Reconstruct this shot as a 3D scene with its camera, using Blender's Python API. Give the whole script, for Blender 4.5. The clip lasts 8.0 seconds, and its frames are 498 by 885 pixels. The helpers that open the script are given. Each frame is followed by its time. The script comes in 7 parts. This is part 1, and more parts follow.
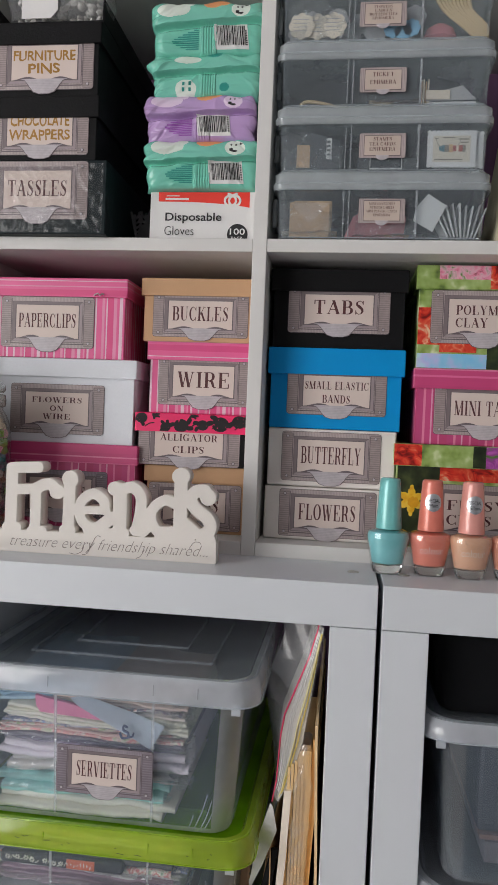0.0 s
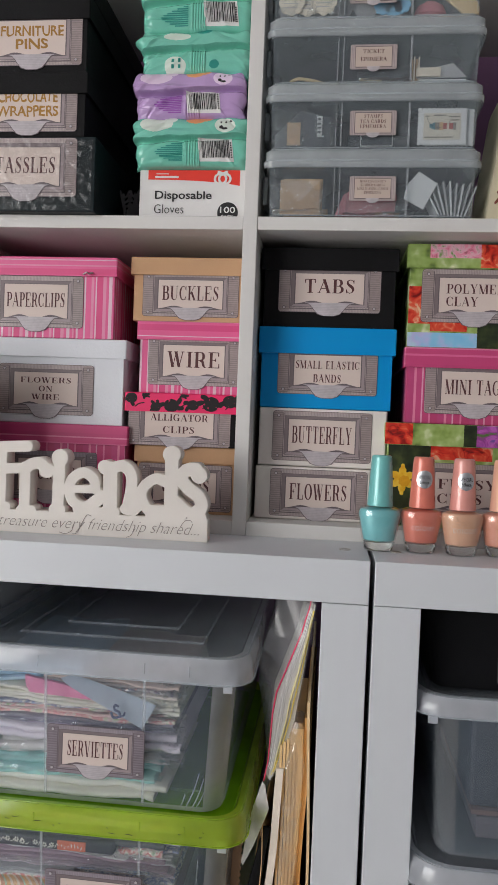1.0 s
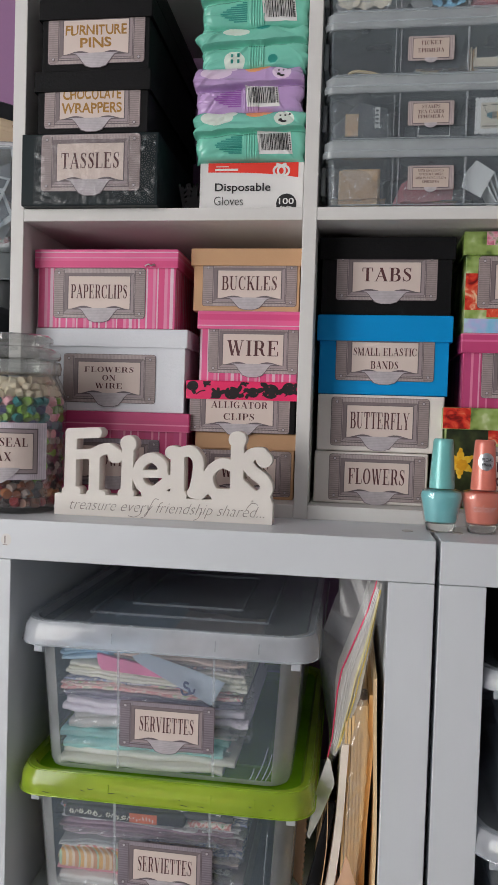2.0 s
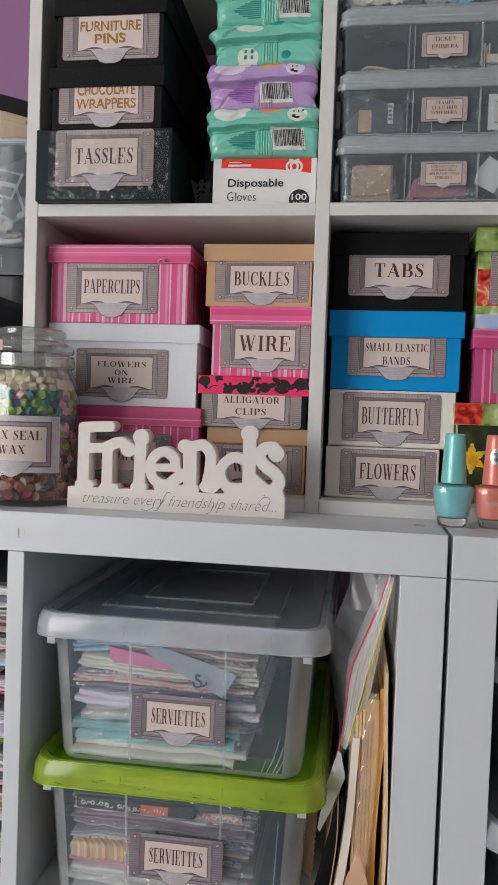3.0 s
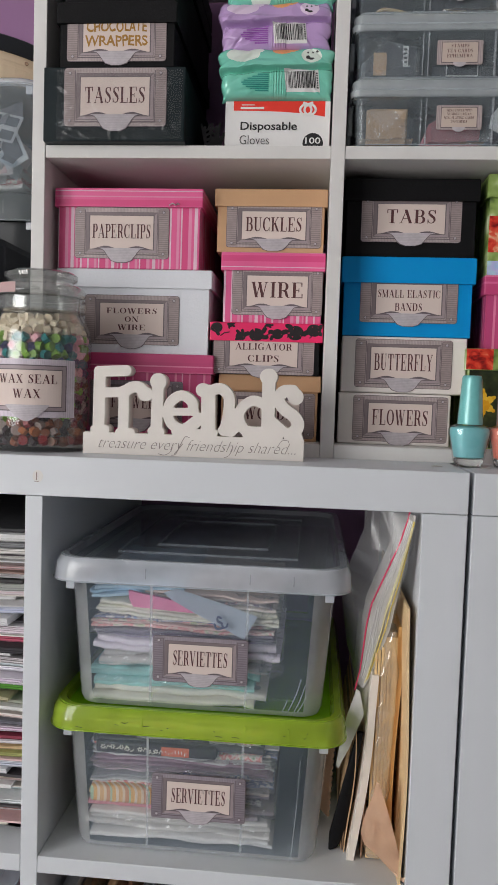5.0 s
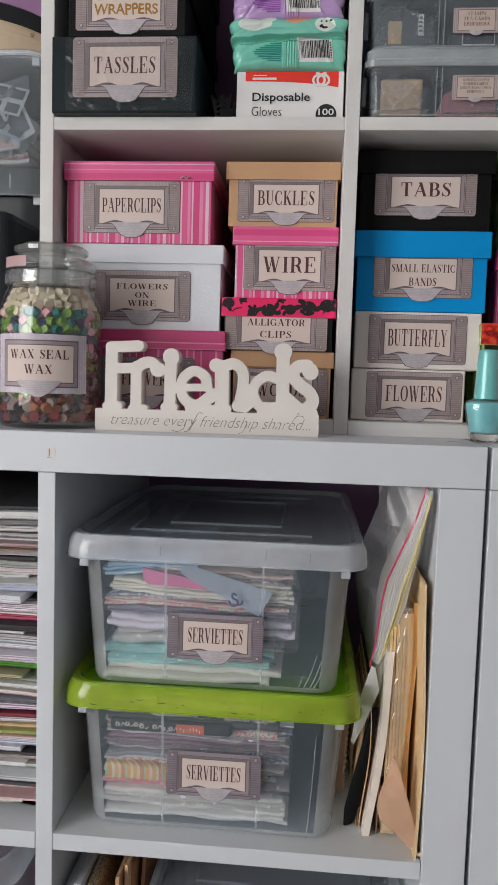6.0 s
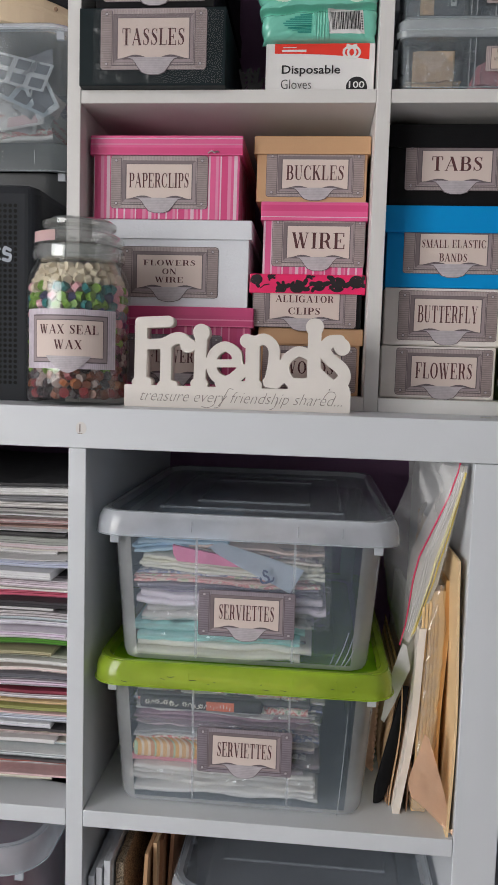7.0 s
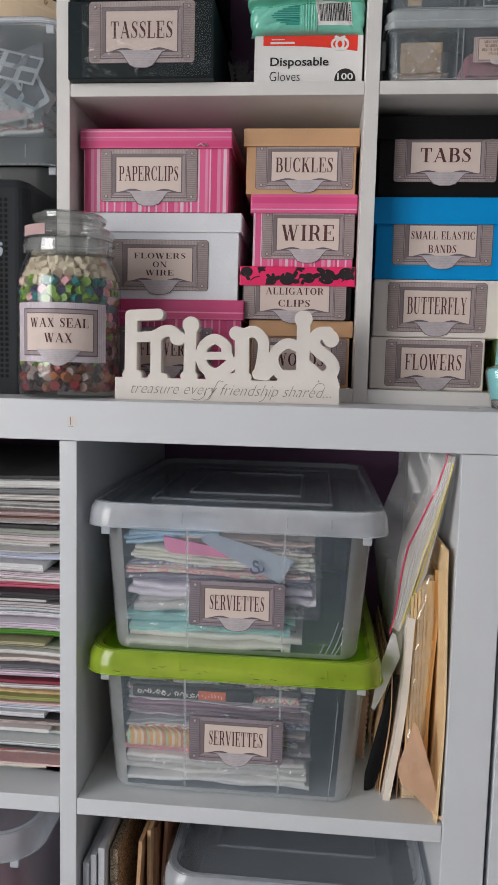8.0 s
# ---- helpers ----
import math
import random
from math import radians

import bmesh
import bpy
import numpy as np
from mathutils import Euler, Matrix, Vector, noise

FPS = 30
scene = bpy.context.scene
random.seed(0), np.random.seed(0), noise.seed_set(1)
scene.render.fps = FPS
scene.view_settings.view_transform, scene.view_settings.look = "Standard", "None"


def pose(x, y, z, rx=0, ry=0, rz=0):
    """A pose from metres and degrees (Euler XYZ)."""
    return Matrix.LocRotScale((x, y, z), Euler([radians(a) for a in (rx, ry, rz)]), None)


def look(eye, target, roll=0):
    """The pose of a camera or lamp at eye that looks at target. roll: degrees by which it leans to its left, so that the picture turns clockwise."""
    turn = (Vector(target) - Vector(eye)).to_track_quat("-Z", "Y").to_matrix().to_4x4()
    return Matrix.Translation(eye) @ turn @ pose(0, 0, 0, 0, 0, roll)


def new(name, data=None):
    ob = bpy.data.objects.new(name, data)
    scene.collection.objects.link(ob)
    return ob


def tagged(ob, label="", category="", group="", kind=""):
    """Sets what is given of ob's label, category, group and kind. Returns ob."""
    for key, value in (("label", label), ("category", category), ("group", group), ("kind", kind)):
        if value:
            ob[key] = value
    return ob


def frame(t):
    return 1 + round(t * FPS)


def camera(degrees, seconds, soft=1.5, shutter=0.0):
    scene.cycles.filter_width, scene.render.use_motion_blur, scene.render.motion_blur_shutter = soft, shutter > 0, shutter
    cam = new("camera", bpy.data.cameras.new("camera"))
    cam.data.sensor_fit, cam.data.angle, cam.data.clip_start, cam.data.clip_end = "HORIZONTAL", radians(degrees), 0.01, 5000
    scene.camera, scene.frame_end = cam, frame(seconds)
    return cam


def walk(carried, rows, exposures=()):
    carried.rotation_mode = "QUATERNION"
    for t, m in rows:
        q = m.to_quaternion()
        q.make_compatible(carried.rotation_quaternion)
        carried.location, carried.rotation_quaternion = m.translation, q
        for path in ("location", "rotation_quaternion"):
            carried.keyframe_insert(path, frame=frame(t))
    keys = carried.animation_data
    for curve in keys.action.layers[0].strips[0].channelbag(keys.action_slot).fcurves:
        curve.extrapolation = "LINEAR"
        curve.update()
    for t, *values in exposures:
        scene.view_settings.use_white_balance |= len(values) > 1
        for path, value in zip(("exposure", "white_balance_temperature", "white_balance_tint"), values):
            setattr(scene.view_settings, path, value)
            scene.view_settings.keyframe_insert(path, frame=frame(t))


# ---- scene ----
cam = camera(36.9, 8.0)
PATH = [
    (0, (-0.033, -0.612, 0.89), (-0.285, 1.371, 0.834), 2.3),
    (0.5, (-0.033, -0.61, 0.884), (-0.268, 1.376, 0.829), 2.4),
    (1, (-0.036, -0.61, 0.872), (-0.254, 1.377, 0.811), 2.2),
    (1.5, (-0.046, -0.623, 0.869), (-0.262, 1.365, 0.803), 2.1),
    (1.7, (-0.058, -0.628, 0.866), (-0.294, 1.357, 0.797), 1.9),
    (2.8, (-0.09, -0.637, 0.85), (-0.392, 1.339, 0.778), 2.0),
    (3, (-0.08, -0.637, 0.855), (-0.362, 1.341, 0.783), 2.0),
    (3.5, (-0.087, -0.647, 0.848), (-0.272, 1.342, 0.755), 2.0),
    (4, (-0.102, -0.652, 0.838), (-0.27, 1.339, 0.742), 2.0),
    (4.5, (-0.119, -0.645, 0.823), (-0.274, 1.346, 0.719), 1.8),
    (4.7, (-0.125, -0.645, 0.8215), (-0.301, 1.347, 0.7095), 1.9),
    (6, (-0.149, -0.64, 0.809), (-0.313, 1.346, 0.65), 1.7),
    (6.5, (-0.158, -0.638, 0.8), (-0.329, 1.347, 0.631), 1.6),
    (7, (-0.174, -0.638, 0.794), (-0.346, 1.346, 0.612), 1.7),
    (7.5, (-0.173, -0.644, 0.796), (-0.352, 1.339, 0.604), 1.8),
    (8, (-0.163, -0.642, 0.794), (-0.338, 1.34, 0.592), 1.4),
]
walk(cam, [(t, look(eye, target, roll)) for t, eye, target, roll in PATH])

# ---------------- world and light ----------------
world = bpy.data.worlds.new("sky")
scene.world = world
world.use_nodes = True
_w = world.node_tree
_sky = _w.nodes.new("ShaderNodeTexSky")
_sky.sky_type = "NISHITA"
_sky.sun_disc = False
_sky.sun_elevation = radians(38)
_sky.sun_rotation = radians(200)
_w.links.new(_sky.outputs[0], _w.nodes["Background"].inputs[0])
_w.nodes["Background"].inputs[1].default_value = 0.12


def area(name, m, sx, sy, watts, color):
    lamp = bpy.data.lights.new(name, "AREA")
    lamp.shape, lamp.size, lamp.size_y, lamp.energy, lamp.color = "RECTANGLE", sx, sy, watts, color
    ob = new(name, lamp)
    ob.matrix_world = m
    return ob


# daylight that enters through the window of the room
area("window_daylight", look((-1.88, -1.85, 1.0), (0.0, -0.25, 0.75)), 1.4, 1.75, 38.5, (1.0, 0.972, 0.957))
scene.view_settings.exposure = 0.0


# ---------------- materials ----------------
def C(r, g, b, k=1.45):
    """A base colour from 8-bit display values."""
    out = []
    for v in (r, g, b):
        v /= 255
        out.append(k * (v / 12.92 if v <= 0.04045 else ((v + 0.055) / 1.055) ** 2.4))
    s = min(1.0, 0.84 / max(out))
    return tuple(v * s for v in out)


def nodes_of(name):
    m = bpy.data.materials.new(name)
    m.use_nodes = True
    t = m.node_tree
    return m, t, t.nodes["Principled BSDF"]


def noise_node(t, scale, detail=4.0, coord=None, rough=0.55):
    n = t.nodes.new("ShaderNodeTexNoise")
    n.inputs["Scale"].default_value = scale
    n.inputs["Detail"].default_value = detail
    n.inputs["Roughness"].default_value = rough
    if coord is None:
        coord = t.nodes.new("ShaderNodeTexCoord").outputs["Object"]
    t.links.new(coord, n.inputs["Vector"])
    return n


def mixcol(t, fac, a, b, mode="MIX"):
    m = t.nodes.new("ShaderNodeMix")
    m.data_type, m.blend_type = "RGBA", mode
    for sock, v in ((m.inputs[0], fac), (m.inputs[6], a), (m.inputs[7], b)):
        if isinstance(v, (int, float)):
            sock.default_value = v
        elif isinstance(v, tuple):
            sock.default_value = (*v[:3], 1)
        else:
            t.links.new(v, sock)
    return m.outputs[2]


def maths(t, op, a, b=0.0):
    m = t.nodes.new("ShaderNodeMath")
    m.operation = op
    for sock, v in ((m.inputs[0], a), (m.inputs[1], b)):
        if isinstance(v, (int, float)):
            sock.default_value = v
        else:
            t.links.new(v, sock)
    return m.outputs[0]


def relief(t, shader, height, strength, distance=0.0006):
    b = t.nodes.new("ShaderNodeBump")
    b.inputs["Strength"].default_value = strength
    b.inputs["Distance"].default_value = distance
    t.links.new(height, b.inputs["Height"])
    t.links.new(b.outputs[0], shader.inputs["Normal"])


def mat(name, base, rough=0.5, metal=0.0, var=0.1, scale=25, fine=500, bump=0.15, coat=0.0, spec=0.5):
    """Plain surface with colour, gloss and relief varied at two scales."""
    m, t, s = nodes_of(name)
    n1, n2 = noise_node(t, scale), noise_node(t, fine, 3)
    both = maths(t, "ADD", maths(t, "MULTIPLY", n1.outputs[0], 0.65), maths(t, "MULTIPLY", n2.outputs[0], 0.35))
    dark = tuple(c * (1 - var) for c in base)
    light = tuple(min(0.9, c * (1 + var)) for c in base)
    t.links.new(mixcol(t, both, dark, light), s.inputs["Base Color"])
    t.links.new(maths(t, "ADD", maths(t, "MULTIPLY", n1.outputs[0], 0.2), rough - 0.1), s.inputs["Roughness"])
    s.inputs["Metallic"].default_value = metal
    s.inputs["Coat Weight"].default_value = coat
    s.inputs["Specular IOR Level"].default_value = spec
    if bump:
        relief(t, s, n2.outputs[0], bump)
    return m


def striped(name, stops, period, axis, rough=0.45):
    """Printed paper with uneven stripes; stops: (place 0..1, colour)."""
    m, t, s = nodes_of(name)
    co = t.nodes.new("ShaderNodeTexCoord").outputs["Object"]
    sep = t.nodes.new("ShaderNodeSeparateXYZ")
    t.links.new(co, sep.inputs[0])
    v = sep.outputs[2] if axis == "z" else maths(t, "ADD", sep.outputs[0], sep.outputs[1])
    f = maths(t, "FRACT", maths(t, "ADD", maths(t, "DIVIDE", v, period), 50.13))
    r = t.nodes.new("ShaderNodeValToRGB")
    r.color_ramp.interpolation = "CONSTANT"
    el = r.color_ramp.elements
    while len(el) < len(stops):
        el.new(0.5)
    for e, (p, c) in zip(el, stops):
        e.position, e.color = p, (*c, 1)
    t.links.new(f, r.inputs[0])
    n1, n2 = noise_node(t, 30), noise_node(t, 700, 2)
    col = mixcol(t, maths(t, "MULTIPLY", n1.outputs[0], 0.25), r.outputs[0], (0.35, 0.06, 0.14))
    t.links.new(col, s.inputs["Base Color"])
    s.inputs["Roughness"].default_value = rough
    relief(t, s, n2.outputs[0], 0.1)
    return m


def blotched(name, cols, scale, rough=0.35, distort=0.0):
    """Printed photo of blurred petals and leaves: colours over a noise."""
    m, t, s = nodes_of(name)
    n = noise_node(t, scale, 2.5)
    n.inputs["Distortion"].default_value = distort
    r = t.nodes.new("ShaderNodeValToRGB")
    el = r.color_ramp.elements
    while len(el) < len(cols):
        el.new(0.5)
    for i, (e, c) in enumerate(zip(el, cols)):
        e.position, e.color = 0.3 + 0.4 * i / (len(cols) - 1), (*c, 1)
    t.links.new(n.outputs[0], r.inputs[0])
    t.links.new(r.outputs[0], s.inputs["Base Color"])
    s.inputs["Roughness"].default_value = rough
    return m


def plastic_clear(name, tint, cloud, cloudiness, gloss_rough=0.12, shine=0.5, edge=0.6):
    """Thin see-through plastic: clear, a little milky, with a glossy skin."""
    m, t, s = nodes_of(name)
    out = t.nodes["Material Output"]
    tr = t.nodes.new("ShaderNodeBsdfTransparent")
    tr.inputs[0].default_value = (*tint, 1)
    s.inputs["Base Color"].default_value = (*cloud, 1)
    s.inputs["Roughness"].default_value = 0.35
    s.inputs["Specular IOR Level"].default_value = 0.2
    n = noise_node(t, 18, 3)
    tl = t.nodes.new("ShaderNodeBsdfTranslucent")
    tl.inputs[0].default_value = (*cloud, 1)
    milk = t.nodes.new("ShaderNodeMixShader")
    milk.inputs[0].default_value = 0.22
    t.links.new(s.outputs[0], milk.inputs[1])
    t.links.new(tl.outputs[0], milk.inputs[2])
    body = t.nodes.new("ShaderNodeMixShader")
    t.links.new(maths(t, "MULTIPLY", maths(t, "ADD", n.outputs[0], 0.5), cloudiness), body.inputs[0])
    t.links.new(tr.outputs[0], body.inputs[1])
    t.links.new(milk.outputs[0], body.inputs[2])
    gl = t.nodes.new("ShaderNodeBsdfGlossy")
    gl.inputs["Roughness"].default_value = gloss_rough
    lw = t.nodes.new("ShaderNodeLayerWeight")
    lw.inputs[0].default_value = 0.5
    fr = maths(t, "ADD", maths(t, "MULTIPLY", maths(t, "POWER", lw.outputs["Facing"], 4.0), edge), 0.035)
    skin = t.nodes.new("ShaderNodeMixShader")
    t.links.new(maths(t, "MINIMUM", maths(t, "MULTIPLY", fr, shine), 0.9), skin.inputs[0])
    t.links.new(body.outputs[0], skin.inputs[1])
    t.links.new(gl.outputs[0], skin.inputs[2])
    t.links.new(skin.outputs[0], out.inputs[0])
    return m


def glass(name, color=(1, 1, 1), rough=0.0):
    m, t, s = nodes_of(name)
    s.inputs["Base Color"].default_value = (*color, 1)
    s.inputs["Transmission Weight"].default_value = 1.0
    s.inputs["Roughness"].default_value = rough
    s.inputs["IOR"].default_value = 1.45
    return m


def ribbed(name, base, pitch, rough=0.45, axis=0, streak=0.26):
    """The print of brushed, ribbed metal on the labels."""
    m, t, s = nodes_of(name)
    co = t.nodes.new("ShaderNodeTexCoord").outputs["Object"]
    sep = t.nodes.new("ShaderNodeSeparateXYZ")
    t.links.new(co, sep.inputs[0])
    wave = maths(t, "SINE", maths(t, "MULTIPLY", sep.outputs[axis], 2 * math.pi / pitch))
    n, n2 = noise_node(t, 60, 4), noise_node(t, 320, 3)
    f = maths(t, "ADD", maths(t, "MULTIPLY", wave, streak), maths(t, "ADD", maths(t, "MULTIPLY", n.outputs[0], 0.6), maths(t, "MULTIPLY", n2.outputs[0], 0.4)))
    t.links.new(mixcol(t, f, tuple(c * 0.55 for c in base), tuple(c * 1.42 for c in base)), s.inputs["Base Color"])
    s.inputs["Roughness"].default_value = rough
    return m


M_BOARD = mat("white_foil_board", (0.69, 0.722, 0.755), 0.42, var=0.03, scale=6, fine=900, bump=0.04)
M_BOARD_UP = mat("white_melamine", (0.72, 0.71, 0.69), 0.5, var=0.04, scale=8, fine=800, bump=0.05)
M_WALL = mat("lilac_wall_paint", C(150, 112, 150, 1.0), 0.8, var=0.05, scale=5, fine=250, bump=0.3)
M_WALLW = mat("pale_wall_paint", (0.56, 0.565, 0.57), 0.85, var=0.04, scale=4, fine=250, bump=0.3)
M_CEIL = mat("ceiling_paint", (0.8, 0.8, 0.79), 0.9, var=0.03, scale=3, fine=200, bump=0.2)
M_FLOOR = mat("grey_carpet", (0.27, 0.262, 0.255), 0.95, var=0.25, scale=15, fine=700, bump=0.8)
M_METAL = mat("screw_metal", (0.6, 0.6, 0.58), 0.3, metal=1.0, var=0.1)
M_PAPER = mat("label_paper", C(186, 172, 165), 0.7, var=0.06, scale=40, fine=900, bump=0.1)
# darker copy of the label paper: dimming by clear plastic put into the colour
M_PAPER2 = mat("label_paper_dimmed", C(172, 158, 148), 0.7, var=0.06, scale=40, fine=900, bump=0.1)
M_RIB = ribbed("label_metal_print", C(148, 136, 135), 0.0015, streak=0.18)
M_RIBZ = ribbed("label_column_print", C(130, 118, 117), 0.0021, axis=2, streak=0.2)
M_RIBZD = ribbed("label_column_print_dark", C(110, 102, 109), 0.0021, axis=2, streak=0.2)
M_RIBD = ribbed("label_metal_print_dark", C(126, 118, 125), 0.0015, streak=0.18)
M_EDGE = mat("label_dark_bevel", C(88, 78, 82), 0.5, var=0.15, scale=150)
M_MID = mat("label_mid_bevel", C(134, 122, 124), 0.5, var=0.12, scale=120)
M_PULL = ribbed("label_pull_print", C(160, 154, 158), 0.0016, axis=2, streak=0.07)
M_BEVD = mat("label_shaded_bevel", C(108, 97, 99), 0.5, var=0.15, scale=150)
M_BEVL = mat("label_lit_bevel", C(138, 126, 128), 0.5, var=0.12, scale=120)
M_INK = mat("brown_black_ink", C(72, 36, 38), 0.6, var=0.2, scale=200)
M_GOLD = mat("gold_marker_ink", C(140, 102, 40), 0.4, metal=0.2, var=0.3, scale=200)
PK, PL, PW, PD = C(208, 86, 136), C(220, 138, 172), C(222, 194, 206), C(192, 62, 114)
M_PINKV = striped("pink_stripe_paper", [(0, PK), (0.13, PW), (0.17, PK), (0.30, PL), (0.36, PK), (0.40, PW), (0.43, PD), (0.58, PL), (0.66, PK), (0.72, PW), (0.80, PK), (0.86, PL), (0.9, PD), (0.95, PW)], 0.043, "x")
M_PINKH = striped("pink_stripe_lid_paper", [(0, PK), (0.2, PD), (0.5, PK), (0.62, PL), (0.68, PK), (0.9, PW), (0.94, PK)], 0.0205, "z")
M_PINK2V = striped("rose_stripe_paper", [(0, C(170, 60, 108)), (0.2, C(200, 120, 150)), (0.28, C(178, 64, 112)), (0.45, C(205, 150, 175)), (0.5, C(176, 58, 106)), (0.7, C(196, 110, 146)), (0.76, C(168, 54, 100))], 0.03, "x")
M_PINK2H = striped("rose_stripe_lid_paper", [(0, C(176, 58, 106)), (0.4, C(196, 96, 136)), (0.5, C(178, 60, 108)), (0.75, C(200, 120, 150)), (0.82, C(172, 56, 104))], 0.02, "z")
M_WHITEBOX = mat("white_textured_card", C(192, 195, 200), 0.6, var=0.05, scale=30, fine=420, bump=0.5)
M_WHITECARD = mat("off_white_card", C(200, 195, 190), 0.6, var=0.05, scale=30, fine=500, bump=0.25)
M_KRAFT = mat("kraft_card", C(172, 136, 102), 0.65, var=0.1, scale=30, fine=700, bump=0.2)
M_BLACKBOX = mat("black_card", (0.0055, 0.0055, 0.0065), 0.6, var=0.3, scale=40, fine=500, bump=0.5, spec=0.18)
M_GREENBLACK = mat("dark_green_wrapped_card", (0.006, 0.014, 0.017), 0.45, var=0.3, scale=30, fine=120, bump=0.5, spec=0.2)
M_BLUE = mat("blue_card", (0.0, 0.30, 0.70), 0.5, spec=0.2, var=0.06, scale=30, fine=500, bump=0.2)
M_HOT = mat("hot_pink_satin_card", C(214, 30, 92), 0.4, var=0.08)
M_FLOCK = mat("black_flock_print", (0.012, 0.008, 0.01), 0.7, var=0.2)
M_TAPE = plastic_clear("clear_tape", (0.95, 0.95, 0.95), (0.5, 0.54, 0.58), 0.012, 0.22, 0.9, 0.5)
M_CLEAR = plastic_clear("clear_bin_plastic", (0.98, 0.985, 0.99), (0.62, 0.77, 0.92), 0.15, 0.12, 0.9)
M_CLEARIN = plastic_clear("bin_inner_face", (0.995, 0.997, 0.998), (0.8, 0.85, 0.9), 0.0, 0.2, 0.0)
# paler corner copies of the bin plastic carry its bright bands of refracted light
M_CLEARC = plastic_clear("bin_corner_plastic", (0.98, 0.985, 0.99), (0.80, 0.87, 0.93), 0.19, 0.12, 1.3)
M_CLEARW = plastic_clear("highlit_bin_corner_plastic", (0.98, 0.985, 0.99), (0.86, 0.90, 0.93), 0.36, 0.12, 1.3)
M_RIBP = plastic_clear("bin_rib_plastic", (0.98, 0.985, 0.99), (0.88, 0.92, 0.96), 0.25, 0.12, 1.2)
M_CLEARLID = plastic_clear("milky_lid_plastic", (0.97, 0.98, 0.99), (0.85, 0.90, 0.97), 0.55, 0.1, 2.0)
M_EDGEP = plastic_clear("plastic_edge", (0.95, 0.97, 0.98), (0.86, 0.93, 0.98), 0.28, 0.1, 1.6)
M_ZIPBAG = plastic_clear("milky_zip_bag_film", (0.95, 0.95, 0.95), (0.95, 0.95, 0.96), 0.30, 0.22, 2.5)
M_FILM = plastic_clear("thin_bag_film", (0.99, 0.99, 0.99), (0.9, 0.9, 0.9), 0.06, 0.28, 1.6)
# darker copies of the lid plastics, with the shade on the lid tops in the colour
M_LIDTOP = plastic_clear("shaded_clear_lid_panel", (0.95, 0.96, 0.97), (0.66, 0.72, 0.78), 0.25, 0.2)
M_GREENTOP = plastic_clear("shaded_lime_lid_panel", (0.5, 0.75, 0.1), C(120, 170, 10), 0.5, 0.16)
M_CASE = plastic_clear("clear_case_plastic", (0.94, 0.96, 0.97), (0.70, 0.80, 0.86), 0.08, 0.12, 0.9)
M_CASELID = plastic_clear("clear_case_lid_plastic", (0.96, 0.975, 0.98), (0.80, 0.87, 0.90), 0.36, 0.12, 1.6)
M_GREENLID = plastic_clear("lime_lid_plastic", (0.78, 0.9, 0.25), C(176, 206, 56, 1.6), 0.5, 0.1, 1.6)
M_BAG = plastic_clear("clear_bag_film", (0.95, 0.96, 0.96), (0.8, 0.82, 0.84), 0.12, 0.08, 1.6)
M_JAR = plastic_clear("jar_glass", (0.985, 0.995, 0.99), (0.8, 0.82, 0.82), 0.012, 0.03, 2.2, 0.3)
M_BOTTLE = plastic_clear("polish_bottle_glass", (0.985, 0.99, 0.99), (0.9, 0.9, 0.9), 0.02, 0.03, 2.5, 0.3)
M_GLASS = glass("clear_glass", (0.97, 0.99, 0.98))
M_JARRIM = plastic_clear("thick_jar_glass", (0.975, 0.985, 0.98), (0.88, 0.95, 0.91), 0.15, 0.03, 4.0, 0.4)
M_SIGN = mat("white_painted_wood", C(192, 187, 181), 0.6, var=0.04, scale=25, fine=300, bump=0.15)
M_SCRIPT = mat("grey_script_ink", C(120, 112, 108), 0.7)
M_WHITE = mat("white_paper", (0.78, 0.77, 0.76), 0.7, var=0.04)
M_BLACK = mat("black_print", (0.012, 0.012, 0.013), 0.5)
M_RED = mat("red_print", C(206, 48, 34), 0.45, var=0.04)
M_TEAL = mat("mint_film", C(112, 188, 168, 1.22), 0.2, var=0.07, scale=20, fine=300, bump=0.1, coat=0.5)
M_PALELILAC = mat("pale_lilac_print", C(206, 186, 208, 1.3), 0.3, var=0.06)
M_PALEMINT = mat("pale_mint_print", C(196, 206, 196, 1.3), 0.3, var=0.06)
M_TEALD = mat("deep_teal_print", C(20, 120, 110), 0.4)
M_LILAC = mat("lilac_film", C(176, 146, 192, 1.25), 0.2, var=0.08, scale=20, fine=300, bump=0.1, coat=0.5)
M_LILACD = mat("purple_print", C(130, 70, 150), 0.4)
M_ORANGE = mat("orange_print", C(222, 150, 100), 0.4)
M_PLAINB = mat("black_plastic", (0.026, 0.029, 0.034), 0.55, var=0.15, scale=40, fine=800, bump=0.2, spec=0.15)
M_HOLE = mat("hole_shade_black", (0.002, 0.002, 0.002), 0.9)
M_SILVER = mat("silver_print", (0.6, 0.62, 0.65), 0.3, metal=0.8)


# ---------------- mesh helpers ----------------
def box_bm(x0, x1, y0, y1, z0, z1, bev=0.0, seg=2):
    bm = bmesh.new()
    vs = [bm.verts.new((x, y, z)) for x in (x0, x1) for y in (y0, y1) for z in (z0, z1)]
    for f in ((0, 1, 3, 2), (4, 6, 7, 5), (0, 4, 5, 1), (2, 3, 7, 6), (0, 2, 6, 4), (1, 5, 7, 3)):
        bm.faces.new([vs[i] for i in f])
    if bev:
        bmesh.ops.bevel(bm, geom=bm.edges[:], offset=bev, segments=seg, profile=0.5, affect="EDGES")
    return bm


